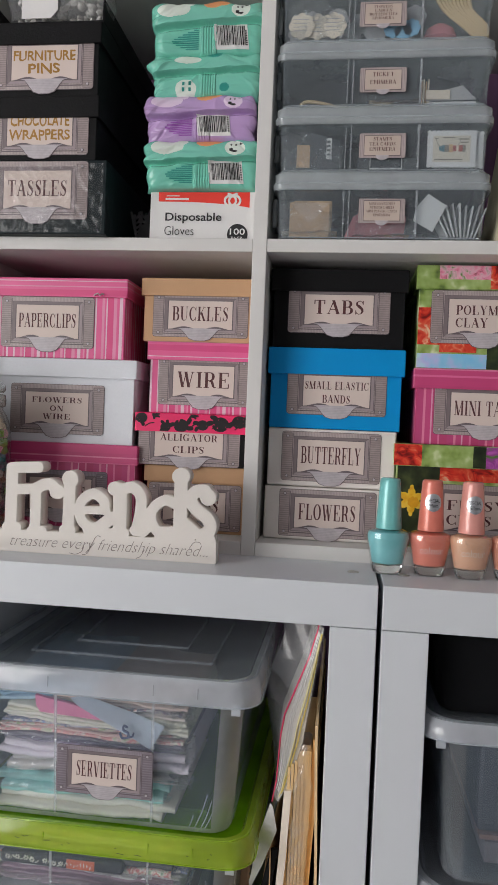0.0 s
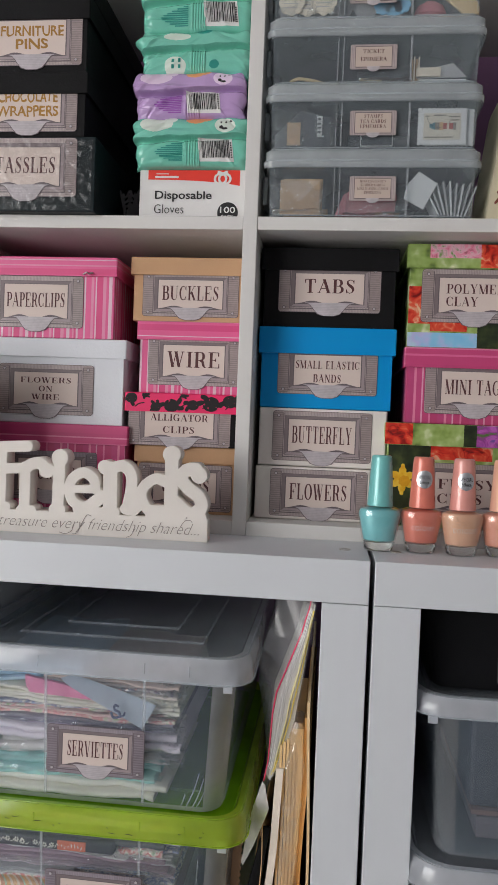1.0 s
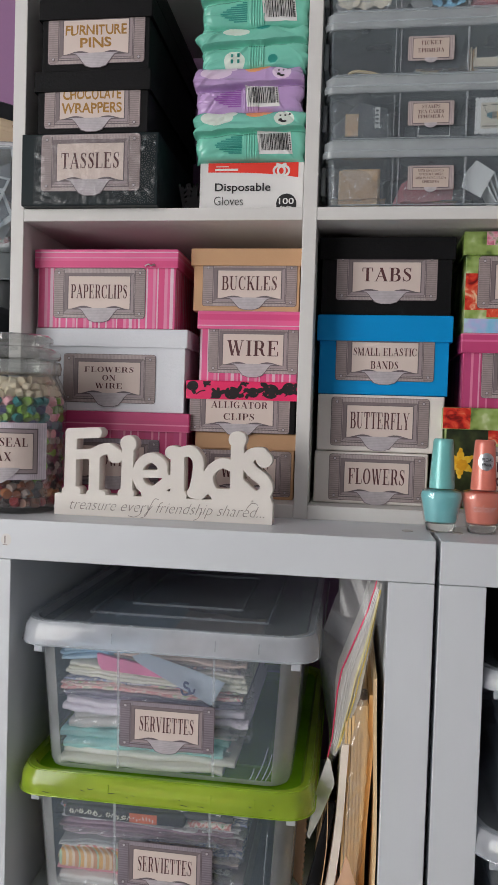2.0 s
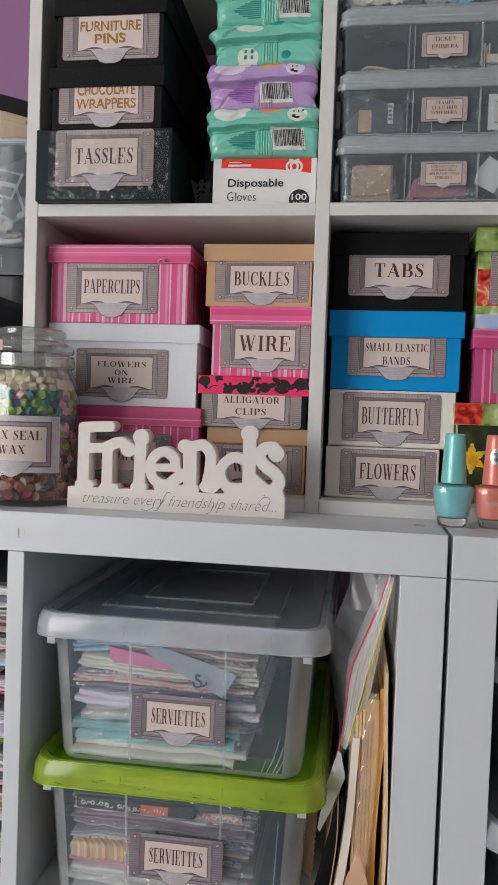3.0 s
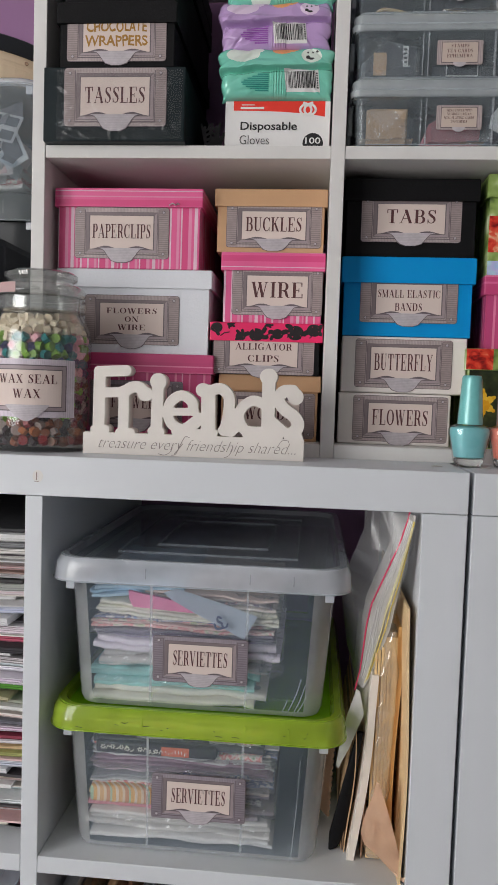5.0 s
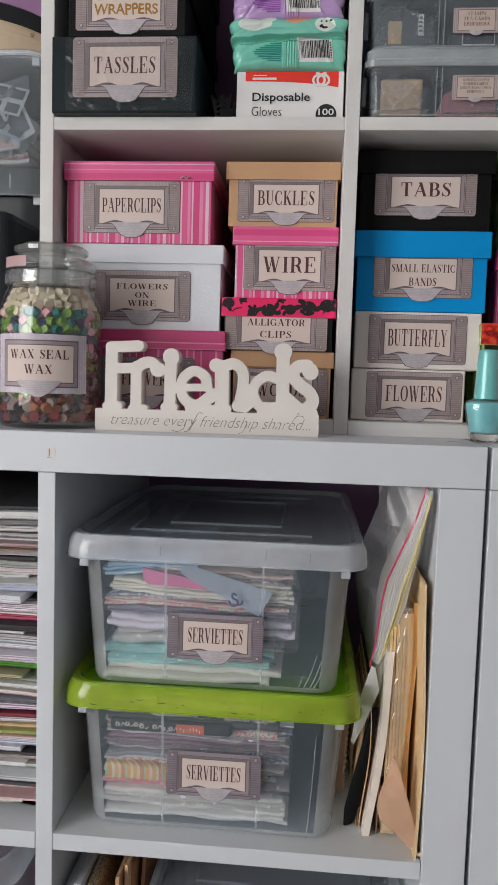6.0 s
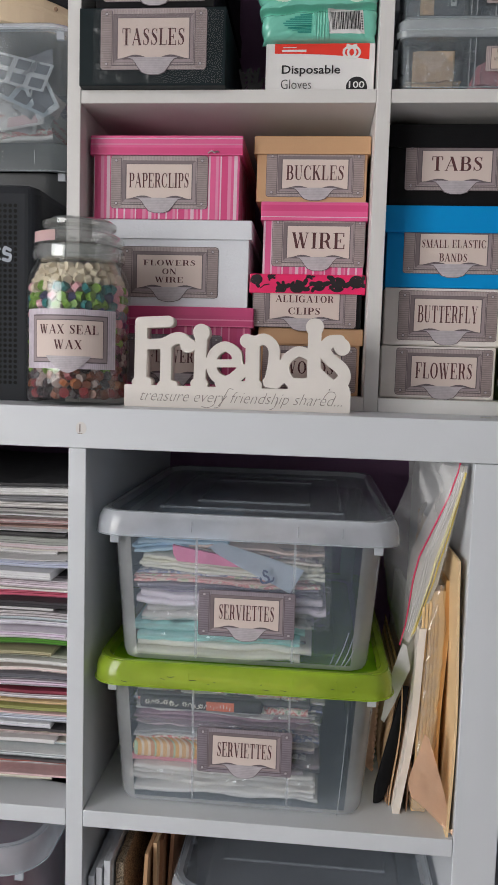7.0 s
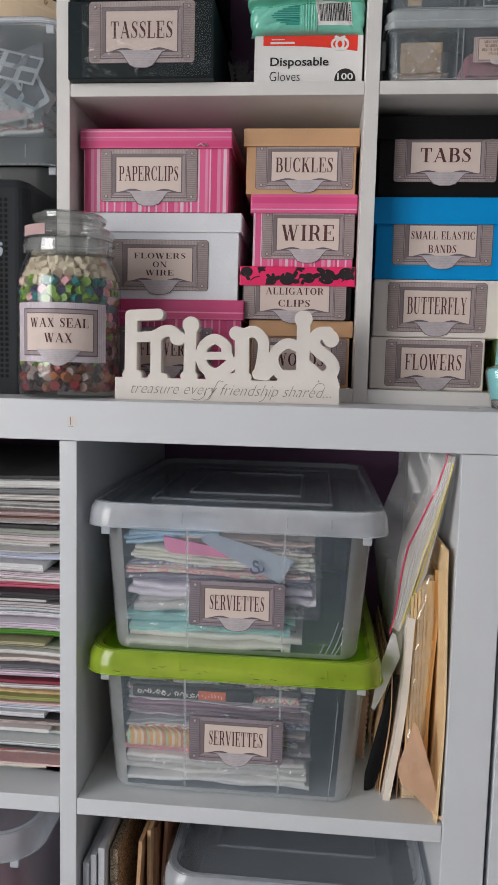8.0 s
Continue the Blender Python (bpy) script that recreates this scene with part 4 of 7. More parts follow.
def wipes(label, x0, x1, y, z0, z1, film_mat, print_mat, seed, hatch=True, code=(0.6, 0.9), swirl=True, badge=False):
    """A soft pack of wipes lying flat, its crimped end and fin seam to the front."""
    ob = thing("wipes_pack", label, "wipes pack", ((x0 + x1) / 2, y, z0), "wipes packs")
    W, H = (x1 - x0) / 2, (z1 - z0) / 2

    r0 = random.Random(seed * 13 + 5)
    creases = []
    for k in range(34):
        side = r0.choice((-1, -1, 1))
        cx = side * W * (1 - r0.random() ** 1.6 * 0.75)
        cz, a = r0.uniform(0.1 * H, 1.95 * H), side * r0.uniform(-55, 25)
        creases.append((cx, cz, math.cos(radians(a)), math.sin(radians(a)), r0.uniform(-0.0017, 0.0017), r0.uniform(0.0014, 0.0055), r0.uniform(0.012, 0.036)))

    def front(x, z):
        u, v = max(-1, min(1, x / W)), max(-1, min(1, (z - H) / H))
        d = 0.013 * (1 - (1 - abs(u) ** 14) ** 0.5 * (1 - abs(v) ** 9) ** 0.5)
        # the end is folded over: a flap overhangs the upper part with a crisp, slanting edge
        line = v - 0.12 - 0.13 * u - 0.10 * noise.noise((x * 20, seed, 7)) - 0.05 * noise.noise((x * 70, seed, 3))
        over = max(0.0, min(1.0, line * 26))
        flap = over * (-0.0066 + 0.0085 * max(0.0, v - 0.1))
        tuck = 0.0042 * max(0.0, 1 - abs(line + 0.05) * 9)
        if abs(x - 0.0025) < 0.0078:
            # the fin seam, with pressed lines
            tuck -= (1 - over) * (0.0011 + 0.0005 * math.cos((x - 0.0025) * 2400) * (abs(x - 0.0025) < 0.006))
        h = 0.0022 * noise.noise((x * 17 + seed * 7, z * 20, seed)) + 0.0024 * (abs(noise.noise((x * 30 + z * 16, z * 34 - x * 9 + seed * 3, seed + 2))) - 0.2)
        for cx, cz, c, s_, amp, wid, ln in creases:
            along, off = (x - cx) * c + (z - cz) * s_, -(x - cx) * s_ + (z - cz) * c
            q = (1 - abs(off) / wid) * (1 - abs(along) / ln)
            if abs(off) < wid and abs(along) < ln:
                h += amp * q
        return d + flap + tuck + h

    NX, NZ = 190, 84

    def fn(uu, vv):
        x, z = (2 * uu - 1) * W, vv * 2 * H
        edge = abs(2 * uu - 1) ** 3
        ear = max(0.0, 1 - abs(vv - 0.72) / 0.22)
        wob = 1 + edge * (0.08 * noise.noise((vv * 5.1, seed, 2 + (uu > 0.5))) + (0.09 * ear if uu < 0.5 else 0.02 * ear) - 0.04 * max(0.0, 0.5 - vv))
        return (x * wob, front(x, z), z + 0.006 * noise.noise((x * 40, seed, 5)) * max(0.0, 4 * vv - 3) + 0.003 * edge * (vv - 0.5))

    def blot(x, z, cx, cz, rx, rz):
        w = 0.25 * noise.noise((x * 70, z * 70, seed + 11))
        return ((x - cx * W) / (rx * W)) ** 2 + ((z - cz * H) / (rz * H)) ** 2 < 1 + w

    def ink(x, z):
        if swirl:
            if any(blot(x, z, *q) for q in ((0.56, 1.50, 0.035, 0.07), (0.62, 1.44, 0.05, 0.05), (0.56, 1.70, 0.018, 0.04), (0.64, 1.70, 0.018, 0.04), (0.72, 1.76, 0.03, 0.03))):
                return 4
            if blot(x, z, -0.60, 1.66, 0.30, 0.34) or blot(x, z, -0.34, 1.86, 0.12, 0.14):
                return 1
            if blot(x, z, 0.10, 1.86, 0.18, 0.20) or blot(x, z, 0.26, 1.92, 0.14, 0.16):
                return 2
            if blot(x, z, 0.62, 1.60, 0.17, 0.32):
                return 5
        if badge:
            if blot(x, z, 0.16, 1.86, 0.14, 0.16) or blot(x, z, 0.36, 0.42, 0.09, 0.2):
                return 3
            if blot(x, z, -0.32, 1.62, 0.24, 0.2) or blot(x, z, -0.36, 0.36, 0.2, 0.46):
                return 1
        return 0

    bm = sheet(fn, NX, NZ)
    for f in bm.faces:
        c = f.calc_center_median()
        f.material_index = ink(c.x, c.z)
    back = box_bm(-W * 0.96, W * 0.96, 0.034, 0.19, 0.002, 2 * H - 0.004, 0.008, 3)
    part("pack_film", merge(bm, back), [film_mat, M_PALEMINT if film_mat is M_TEAL else M_PALELILAC, M_ORANGE, M_TEALD, M_BLACK, M_PALEMINT if film_mat is M_TEAL else M_PALELILAC], ob, smooth=True)

    def decal(name, a0, a1, b0, b1, material, off, n=8, slant=0.0):
        s = sheet(lambda p, q: (a0 + (a1 - a0) * p + slant * (b0 + (b1 - b0) * q), front(a0 + (a1 - a0) * p + slant * (b0 + (b1 - b0) * q), b0 + (b1 - b0) * q) - off, b0 + (b1 - b0) * q), n, n)
        part(name, s, material, ob)

    if hatch:
        for k in range(10):
            w = 0.027 * (1 - abs(2 * (k + 0.5) / 10 - 0.86) ** 1.5 * 0.78)
            z = 0.0055 + 0.0019 * k
            decal("hatch_line", -0.007 - w, -0.007, z, z + 0.0012, print_mat, 0.0004, 24)
    if code:
        c0, c1 = (code[0] * 2 - 1) * W, (code[1] * 2 - 1) * W
        decal("barcode_patch", c0, c1, 0.005, H * 1.12, M_WHITE, 0.0005, 30, -0.12)
        r = random.Random(seed)
        x = c0 + 0.003
        while x < c1 - 0.003:
            w = r.choice((0.0004, 0.0007, 0.0011))
            decal("barcode_bar", x, x + w, 0.0085, H * 1.04, M_BLACK, 0.0008, 24, -0.12)
            x += w + r.choice((0.0005, 0.0009))
        for k in range(7):
            decal("print_mark", c1 - 0.0023, c1 - 0.0009, 0.0085 + 0.0022 * k, 0.0098 + 0.0022 * k, M_BLACK, 0.0008, 2, -0.12)
    if badge:
        for a, b in ((-0.30, 0.62), (-0.30, 0.36), (-0.42, 0.62), (-0.42, 0.36)):
            decal("print_bar", W * a, W * (a + 0.045), H * (b - 0.08), H * (b + 0.08), M_TEALD, 0.0005, 6)
    return ob


wipes("mint green plastic pack of wipes with a barcode", -0.239, -0.1285, 0.108, 1.1145, 1.163, M_TEAL, M_TEALD, 1)
wipes("lilac plastic pack of wipes between mint ones", -0.2395, -0.132, 0.108, 1.160, 1.2065, M_LILAC, M_LILACD, 2, code=(0.5, 0.8))
wipes("mint green plastic pack of wipes, turned over", -0.236, -0.1285, 0.11, 1.2035, 1.2475, M_TEAL, M_TEALD, 3, hatch=False, code=None, swirl=False, badge=True)
wipes("mint green plastic pack of wipes on top", -0.236, -0.1285, 0.108, 1.243, 1.296, M_TEAL, M_TEALD, 4)

# ---------------- upper shelf, top right cell ----------------


def divided_case(z0, h, lid_h, dx, label, lines, seed):
    """A clear flat case with three compartments and a lipped lid."""
    ob = thing("divided_case", label, "storage case", (-0.0095 + dx, 0.0975, z0), "clear cases")
    w, d = 0.1925, 0.18
    y = d / 2
    t = 0.0013
    part("case_body", loft([ring(w - 0.008, d - 0.008, 0.008, 0.0, 5, 0, y), ring(w - 0.003, d - 0.003, 0.009, 0.003, 5, 0, y), ring(w, d, 0.009, h, 5, 0, y), ring(w - 2 * t, d - 2 * t, 0.008, h, 5, 0, y),
                            ring(w - 0.006, d - 0.006, 0.008, 0.0045, 5, 0, y), ring(w - 0.012, d - 0.012, 0.007, 0.002, 5, 0, y)]), M_CASE, ob, smooth=False)
    for x in (-0.0340, -0.0290, 0.0330):
        part("case_divider", box_bm(x, x + 0.0011, 0.002, d - 0.003, 0.003, h - 0.002), M_CASE, ob)
    part("lid", loft([ring(w + 0.009, d + 0.008, 0.011, h - 0.001, 5, 0, y), ring(w + 0.010, d + 0.009, 0.011, h + 0.004, 5, 0, y), ring(w + 0.007, d + 0.006, 0.011, h + 0.006, 5, 0, y), ring(w + 0.007, d + 0.006, 0.011, h + lid_h - 0.002, 5, 0, y),
                      ring(w + 0.002, d + 0.002, 0.010, h + lid_h, 5, 0, y), ring(w - 0.002, d - 0.002, 0.010, h + lid_h - 0.0014, 5, 0, y), ring(w + 0.003, d + 0.002, 0.010, h + lid_h - 0.004, 5, 0, y), ring(w + 0.004, d + 0.003, 0.010, h - 0.001, 5, 0, y)], False, True), M_CASELID, ob, smooth=True)
    # thin pale tubes draw the highlights along the plastic edges
    for rg in (ring(w + 0.0085, d + 0.0075, 0.011, h + 0.0052, 5, 0, y), ring(w - 0.004, d - 0.004, 0.0085, 0.0022, 5, 0, y), ring(w + 0.0012, d + 0.001, 0.010, h + lid_h, 5, 0, y)):
        part("plastic_edge", tube([*rg, rg[0]], 0.0007, 5), M_EDGEP, ob, smooth=True)
    for sx in (-1, 1):
        part("plastic_edge", tube([(sx * (w / 2 - 0.004), 0.0018, 0.004), (sx * (w / 2 - 0.0025), 0.0008, h)], 0.0008, 5), M_CASE, ob, smooth=True)
    for x, r in ((0.0335, 0.0011), (-0.0335, 0.0005), (-0.0285, 0.0006)):
        part("plastic_edge", tube([(x, 0.0008, 0.003), (x, -0.0002, h)], r, 5), M_RIBP, ob, smooth=True)
    part("latch", box_bm(-w / 2 - 0.0060, -w / 2 - 0.001, 0.02, 0.05, h * 0.35, h * 0.95, 0.0015), M_CASELID, ob)
    plate_w, plate_h = 0.0425, 0.0225
    pl = part("label_plate", poly_plate(rrect(plate_w, plate_h, 0.0015), -0.0016, -0.0012), M_RIB, ob, "small printed paper label")
    part("label_bevel", poly_plate(rrect(plate_w * 0.8, plate_h * 0.86, 0.0006), -0.00175, -0.0013), M_EDGE, pl)
    part("label_paper", poly_plate(rrect(plate_w * 0.775, plate_h * 0.8, 0.0004), -0.0019, -0.0013), M_PAPER2, pl)
    part("label_pull", poly_plate([(0.006 * math.cos(a), -plate_h * 0.4 + 0.0045 * math.sin(a)) for a in np.linspace(math.pi, 2 * math.pi, 9)], -0.0021, -0.0013), M_PULL, pl)
    n = len(lines)
    for i, (text, tw) in enumerate(lines):
        th = 0.42 * plate_h / max(n, 2.6)
        part("lettering", serif_bm(text, tw * plate_w * 0.66, th, 0, plate_h * (0.62 * (0.5 - (i + 0.5) / n) + 0.06), -0.00205), M_INK, pl)
    pl.location = (0.002 - 0.0015 * seed, 0, 0.0262 if seed == 0 else 0.0235)
    return ob


CASE = ((USH, 0.0465, 0.0160, 0.0, [("MINI ENVELOPES", 0.85), ("NUMBER LABELS", 0.8), ("MINI PLAYING CARDS", 1.0), ("EPHEMERA", 0.55)], "clear plastic case of envelopes and little tags"),
        (USH + 0.0628, 0.0445, 0.0155, -0.0005, [("STAMPS", 0.6), ("TEA CARDS", 0.85), ("EPHEMERA", 0.85)], "clear plastic case of stamps and tea cards"),
        (USH + 0.1231, 0.044, 0.0158, -0.001, [("TICKET", 0.7), ("EPHMERA", 0.85)], "clear plastic case of ticket scraps"),
        (USH + 0.1832, 0.046, 0.017, -0.002, [("FLOWERS", 0.6), ("LABELS", 0.55), ("BUTTERFLIES", 0.9), ("EPHEMERA", 0.7)], "clear plastic case of paper flowers and threads"))
for k, (z0, h, lh, dx, lines, label) in enumerate(CASE):
    divided_case(z0, h, lh, dx, label, lines, k)

M_CREAM = mat("cream_card", C(206, 192, 174, 1.7), 0.7, var=0.1, scale=50)
M_TAN = mat("aged_tan_paper", C(196, 146, 112, 1.7), 0.75, var=0.45, scale=90)
M_TANL = mat("pale_tan_paper", C(216, 178, 150, 1.8), 0.75, var=0.25, scale=70)
M_ROSE = mat("rose_paper", C(176, 110, 116, 1.6), 0.7, var=0.15)
M_GREYP = mat("grey_paper", C(150, 148, 148, 1.6), 0.7, var=0.15)
M_BLUEP = mat("sky_blue_paper", C(120, 170, 200), 0.7, var=0.1)
M_DARKP = mat("charcoal_card", C(50, 54, 60), 0.6, var=0.2)
M_STRING = mat("straw_string", C(190, 166, 128), 0.8, var=0.15)


def tucked(name, label, category, at, group=""):
    """A small thing lying in one of the cases."""
    return thing(name, label, category, (-0.0108 + (at[0] + 0.0105) * 0.965, at[1] - 0.0165, at[2]), group)


# bottom case: envelope, rose slip, white tag and a fan of little cards
ob = tucked("paper_envelope", "small aged tan paper envelope", "envelope", (-0.077, 0.122, CASE[0][0] + 0.0046))
part("envelope_body", box_bm(-0.019, 0.019, 0.002, 0.006, 0.0, 0.033, 0.0006), M_TAN, ob)
part("envelope_body", box_bm(-0.016, 0.021, 0.008, 0.012, 0.0, 0.036, 0.0006), M_TAN, ob)
part("envelope_flap", poly_plate([(-0.0185, 0.032), (0.0, 0.012), (0.0185, 0.032)], 0.0012, 0.0018), M_TANL, ob)
for q in ((-0.0185, 0.0005, 0.0, 0.0125), (0.0185, 0.0005, 0.0, 0.0125)):
    part("envelope_fold", tube([(q[0], 0.0016, q[1]), (q[2], 0.0014, q[3])], 0.00035, 4), M_TAN, ob)
ob = tucked("paper_slip", "rose pink paper slip in a case", "paper", (-0.024, 0.124, CASE[0][0] + 0.0046))
part("slip", poly_plate([(-0.018, 0.0), (0.038, 0.0), (0.04, 0.02), (0.02, 0.037), (0.012, 0.034), (-0.01, 0.02)], 0.003, 0.006), M_ROSE, ob)
ob = tucked("paper_tag", "white paper tag tilted in a case", "tag", (0.038, 0.119, CASE[0][0] + 0.009))
part("tag", poly_plate([(-0.014, 0.01), (0.004, 0.0), (0.016, 0.024), (-0.001, 0.035), (-0.012, 0.022)], 0.0, 0.001), M_WHITE, ob)
rng = random.Random(3)
for k in range(9):
    a = radians(62 + 6.0 * k)
    ob = tucked("paper_card", "small grey white card standing in a fan", "card", (0.056 + 0.0032 * k, 0.12 + 0.001 * k, CASE[0][0] + 0.005), "fan of cards")
    ln = 0.030 + 0.003 * rng.random()
    dx, dz = -math.cos(a) * ln, math.sin(a) * ln
    part("card", poly_plate([(0, 0), (0.0016, 0), (dx + 0.0016, dz), (dx, dz)], 0.0, 0.03), M_GREYP if k % 2 else M_WHITE, ob)
M_CRINKLE = plastic_clear("crinkled_small_bag", (0.97, 0.97, 0.97), (0.85, 0.87, 0.9), 0.10, 0.08, 3.0)


def case_bag(x, y, z, w, h, seed):
    """A small crinkled clear bag standing in a compartment."""
    ob = tucked("small_bag", "crinkled clear plastic bag standing in a case", "bag", (x, y, z), "small bags")

    def fn(u, v):
        cap = h * (0.62 + 0.38 * math.sin(math.pi * min(1, u * 1.1 + 0.1)) + 0.12 * noise.noise((u * 5, seed, 1)))
        return (-w / 2 + w * u, 0.004 * noise.noise((u * 6, v * 4, seed)) + 0.005 * abs(noise.noise((u * 9 + v * 5, v * 7 - u * 4, seed + 3))), cap * v)
    part("bag_film", sheet(fn, 26, 16), M_CRINKLE, ob)
    return ob


case_bag(-0.079, 0.1195, CASE[0][0] + 0.0046, 0.052, 0.036, 1)
case_bag(-0.002, 0.1200, CASE[0][0] + 0.0046, 0.058, 0.037, 2)
case_bag(-0.076, 0.1195, CASE[1][0] + 0.0048, 0.056, 0.038, 3)
case_bag(-0.002, 0.1190, CASE[1][0] + 0.0048, 0.054, 0.034, 4)
case_bag(0.000, 0.1200, CASE[2][0] + 0.0048, 0.050, 0.022, 5)
case_bag(-0.076, 0.1180, CASE[3][0] + 0.0048, 0.056, 0.042, 6)
for k, (x, c) in enumerate(((-0.02, M_ROSE), (0.004, M_TAN), (0.018, M_GREYP), (-0.09, M_CREAM), (-0.066, M_TAN))):
    ob = tucked("paper_slip", "thin paper slips lying flat in a case", "paper", (x, 0.121, CASE[0][0] + 0.0046), "flat slips")
    part("slip", sheet(lambda u, v, k=k: (-0.014 + 0.03 * u, 0.02 * v, 0.0012 + 0.0009 * k + 0.002 * noise.noise((u * 3, v * 2, k))), 8, 4, 0.0006), c, ob)
# second case: dark tea cards in a bag, a stamp
ob = tucked("stamp_packet", "dark glassine packet of stamps", "packet", (-0.077, 0.122, CASE[1][0] + 0.005))
part("packet", poly_plate([(-0.026, 0.0), (0.026, 0.0), (0.026, 0.028), (-0.002, 0.035), (-0.026, 0.012)], 0.002, 0.007), M_DARKP, ob)
part("stamp", box_bm(-0.0145, -0.002, 0.0, 0.0015, 0.002, 0.023), M_TAN, ob)
part("stamp", box_bm(0.0135, 0.0185, 0.0, 0.0015, 0.01, 0.029), M_WHITE, ob)
for z in (0.013, 0.017, 0.021, 0.025):
    part("print_bar", box_bm(0.0142, 0.0172, -0.0005, 0.0002, z, z + 0.0016), M_DARKP, ob)
ob = tucked("tea_card", "dark printed tea card with pale border", "card", (-0.006, 0.1205, CASE[1][0] + 0.005))
part("card", box_bm(-0.014, 0.016, 0, 0.002, 0, 0.012), M_WHITE, ob)
part("card_print", box_bm(-0.0132, 0.0152, -0.0004, 0.0004, 0.0008, 0.0112), M_DARKP, ob)
ob = tucked("card_stack", "dark card pieces lying in a case", "card", (-0.01, 0.13, CASE[1][0] + 0.0046))
part("card", box_bm(-0.022, 0.036, 0, 0.04, 0, 0.014, 0.001), M_DARKP, ob)
M_STAMPBLUE = mat("stamp_blue_print", C(70, 110, 120), 0.6)
M_STAMPRED = mat("stamp_red_print", C(150, 80, 76), 0.6)
ob = tucked("postage_stamp", "large white lighthouse stamp with toothed edges", "stamp", (0.0565, 0.1185, CASE[1][0] + 0.005))
for dx, dy in ((0.0, 0.0), (0.007, 0.003)):
    strokes = [(0.0019, [(-0.0205 + dx + 0.0041 * i, z), (-0.0204 + dx + 0.0041 * i, z)]) for i in range(11) for z in (0.002, 0.0325)] + [(0.0019, [(x + dx, 0.0058 + 0.0038 * i), (x + dx, 0.0059 + 0.0038 * i)]) for i in range(7) for x in (-0.0205, 0.0205)]
    _p = capsules(strokes)
    part("stamp_paper", field_plate(lambda X, Z, q=dx: np.minimum(_p(X, Z), np.maximum(np.abs(X - q) - 0.0205, np.abs(Z - 0.01725) - 0.0153)), -0.024, 0.032, -0.001, 0.0355, 0.0007, dy, dy + 0.0006), M_WHITE, ob)
part("stamp_print", box_bm(-0.0168, 0.0168, -0.0004, 0.0002, 0.0053, 0.0292), mat("stamp_ground", C(186, 178, 164), 0.7, var=0.15, scale=120), ob)
M_STAMPGREY = mat("stamp_grey_print", C(120, 114, 106), 0.7, var=0.2)
for x0, x1, z, m in ((-0.0115, -0.0065, 0.0035, M_STAMPBLUE), (-0.0065, -0.0025, 0.0032, M_STAMPGREY), (-0.0025, 0.001, 0.0036, M_TAN), (0.001, 0.0042, 0.0026, M_STAMPRED), (0.0042, 0.0062, 0.0026, M_CREAM), (0.0062, 0.0098, 0.0028, M_STAMPRED), (0.0098, 0.0125, 0.0032, M_STAMPGREY)):
    part("stamp_print", poly_plate([(x0, 0.0175 - z * (0.4 if x0 < -0.01 else 1)), (x1, 0.0175 - z), (x1, 0.0175 + z), (x0, 0.0175 + z * (0.4 if x0 < -0.01 else 1))], -0.0007, -0.0003), m, ob)
for x0, x1, z in ((-0.0155, 0.010, 0.0068), (-0.0155, -0.012, 0.026), (-0.008, 0.003, 0.0268), (0.006, 0.0155, 0.0255), (0.008, 0.015, 0.0225)):
    part("print_bar", box_bm(x0, x1, -0.0006, -0.0003, z, z + 0.0011), M_STAMPGREY, ob)
part("postmark", tube([(-0.003 + 0.011 * math.cos(a), -0.0006, 0.027 + 0.011 * math.sin(a)) for a in np.linspace(3.3, 6.1, 18)], 0.0002, 4), M_DARKP, ob)
# third case: straw string, sticks and folded slips
ob = tucked("string_loop", "looped straw coloured string", "string", (-0.075, 0.124, CASE[2][0] + 0.005))
part("string", tube(smooth_line([(-0.015, 0.0, 0.001), (-0.008, 0.002, 0.005), (0.006, 0.004, 0.004), (0.022, 0.006, 0.001), (0.05, 0.008, 0.002), (0.07, 0.01, 0.006), (0.05, 0.012, 0.008)], 6), 0.0016), M_STRING, ob, smooth=True)
ob = tucked("paper_roll", "brown wrinkled paper roll in a case", "paper", (-0.003, 0.13, CASE[2][0] + 0.0046))
part("roll", sheet(lambda u, v: (-0.02 + 0.05 * u, 0.02 * v, 0.006 + 0.005 * math.sin(v * 3.14) + 0.0025 * noise.noise((u * 5, v * 3, 2))), 16, 8, 0.001), mat("brown_paper", C(120, 96, 78), 0.7), ob, smooth=True)
for k in range(4):
    ob = tucked("card_slip", "narrow pale card slip standing upright", "card", (0.0255 + 0.0022 * k, 0.122, CASE[2][0] + 0.0046), "card slips")
    part("card", box_bm(0, 0.0012, 0, 0.03, 0, 0.021 + 0.002 * (k % 2)), M_CREAM if k % 2 else M_TAN, ob)
ob = tucked("folded_slip", "folded pale grey paper slips", "paper", (0.053, 0.12, CASE[2][0] + 0.0046))
part("slip", poly_plate([(-0.022, 0.003), (0.024, 0.004), (0.012, 0.016), (0.012, 0.017), (-0.022, 0.009)], 0.002, 0.003), M_GREYP, ob)
part("slip", box_bm(-0.02, 0.024, 0.004, 0.03, 0, 0.003), M_WHITE, ob)
part("slip", box_bm(-0.022, 0.0, 0.0, 0.0015, 0.004, 0.012), M_CREAM, ob)
# fourth case: paper flowers, blue pieces, thread
rng = random.Random(11)


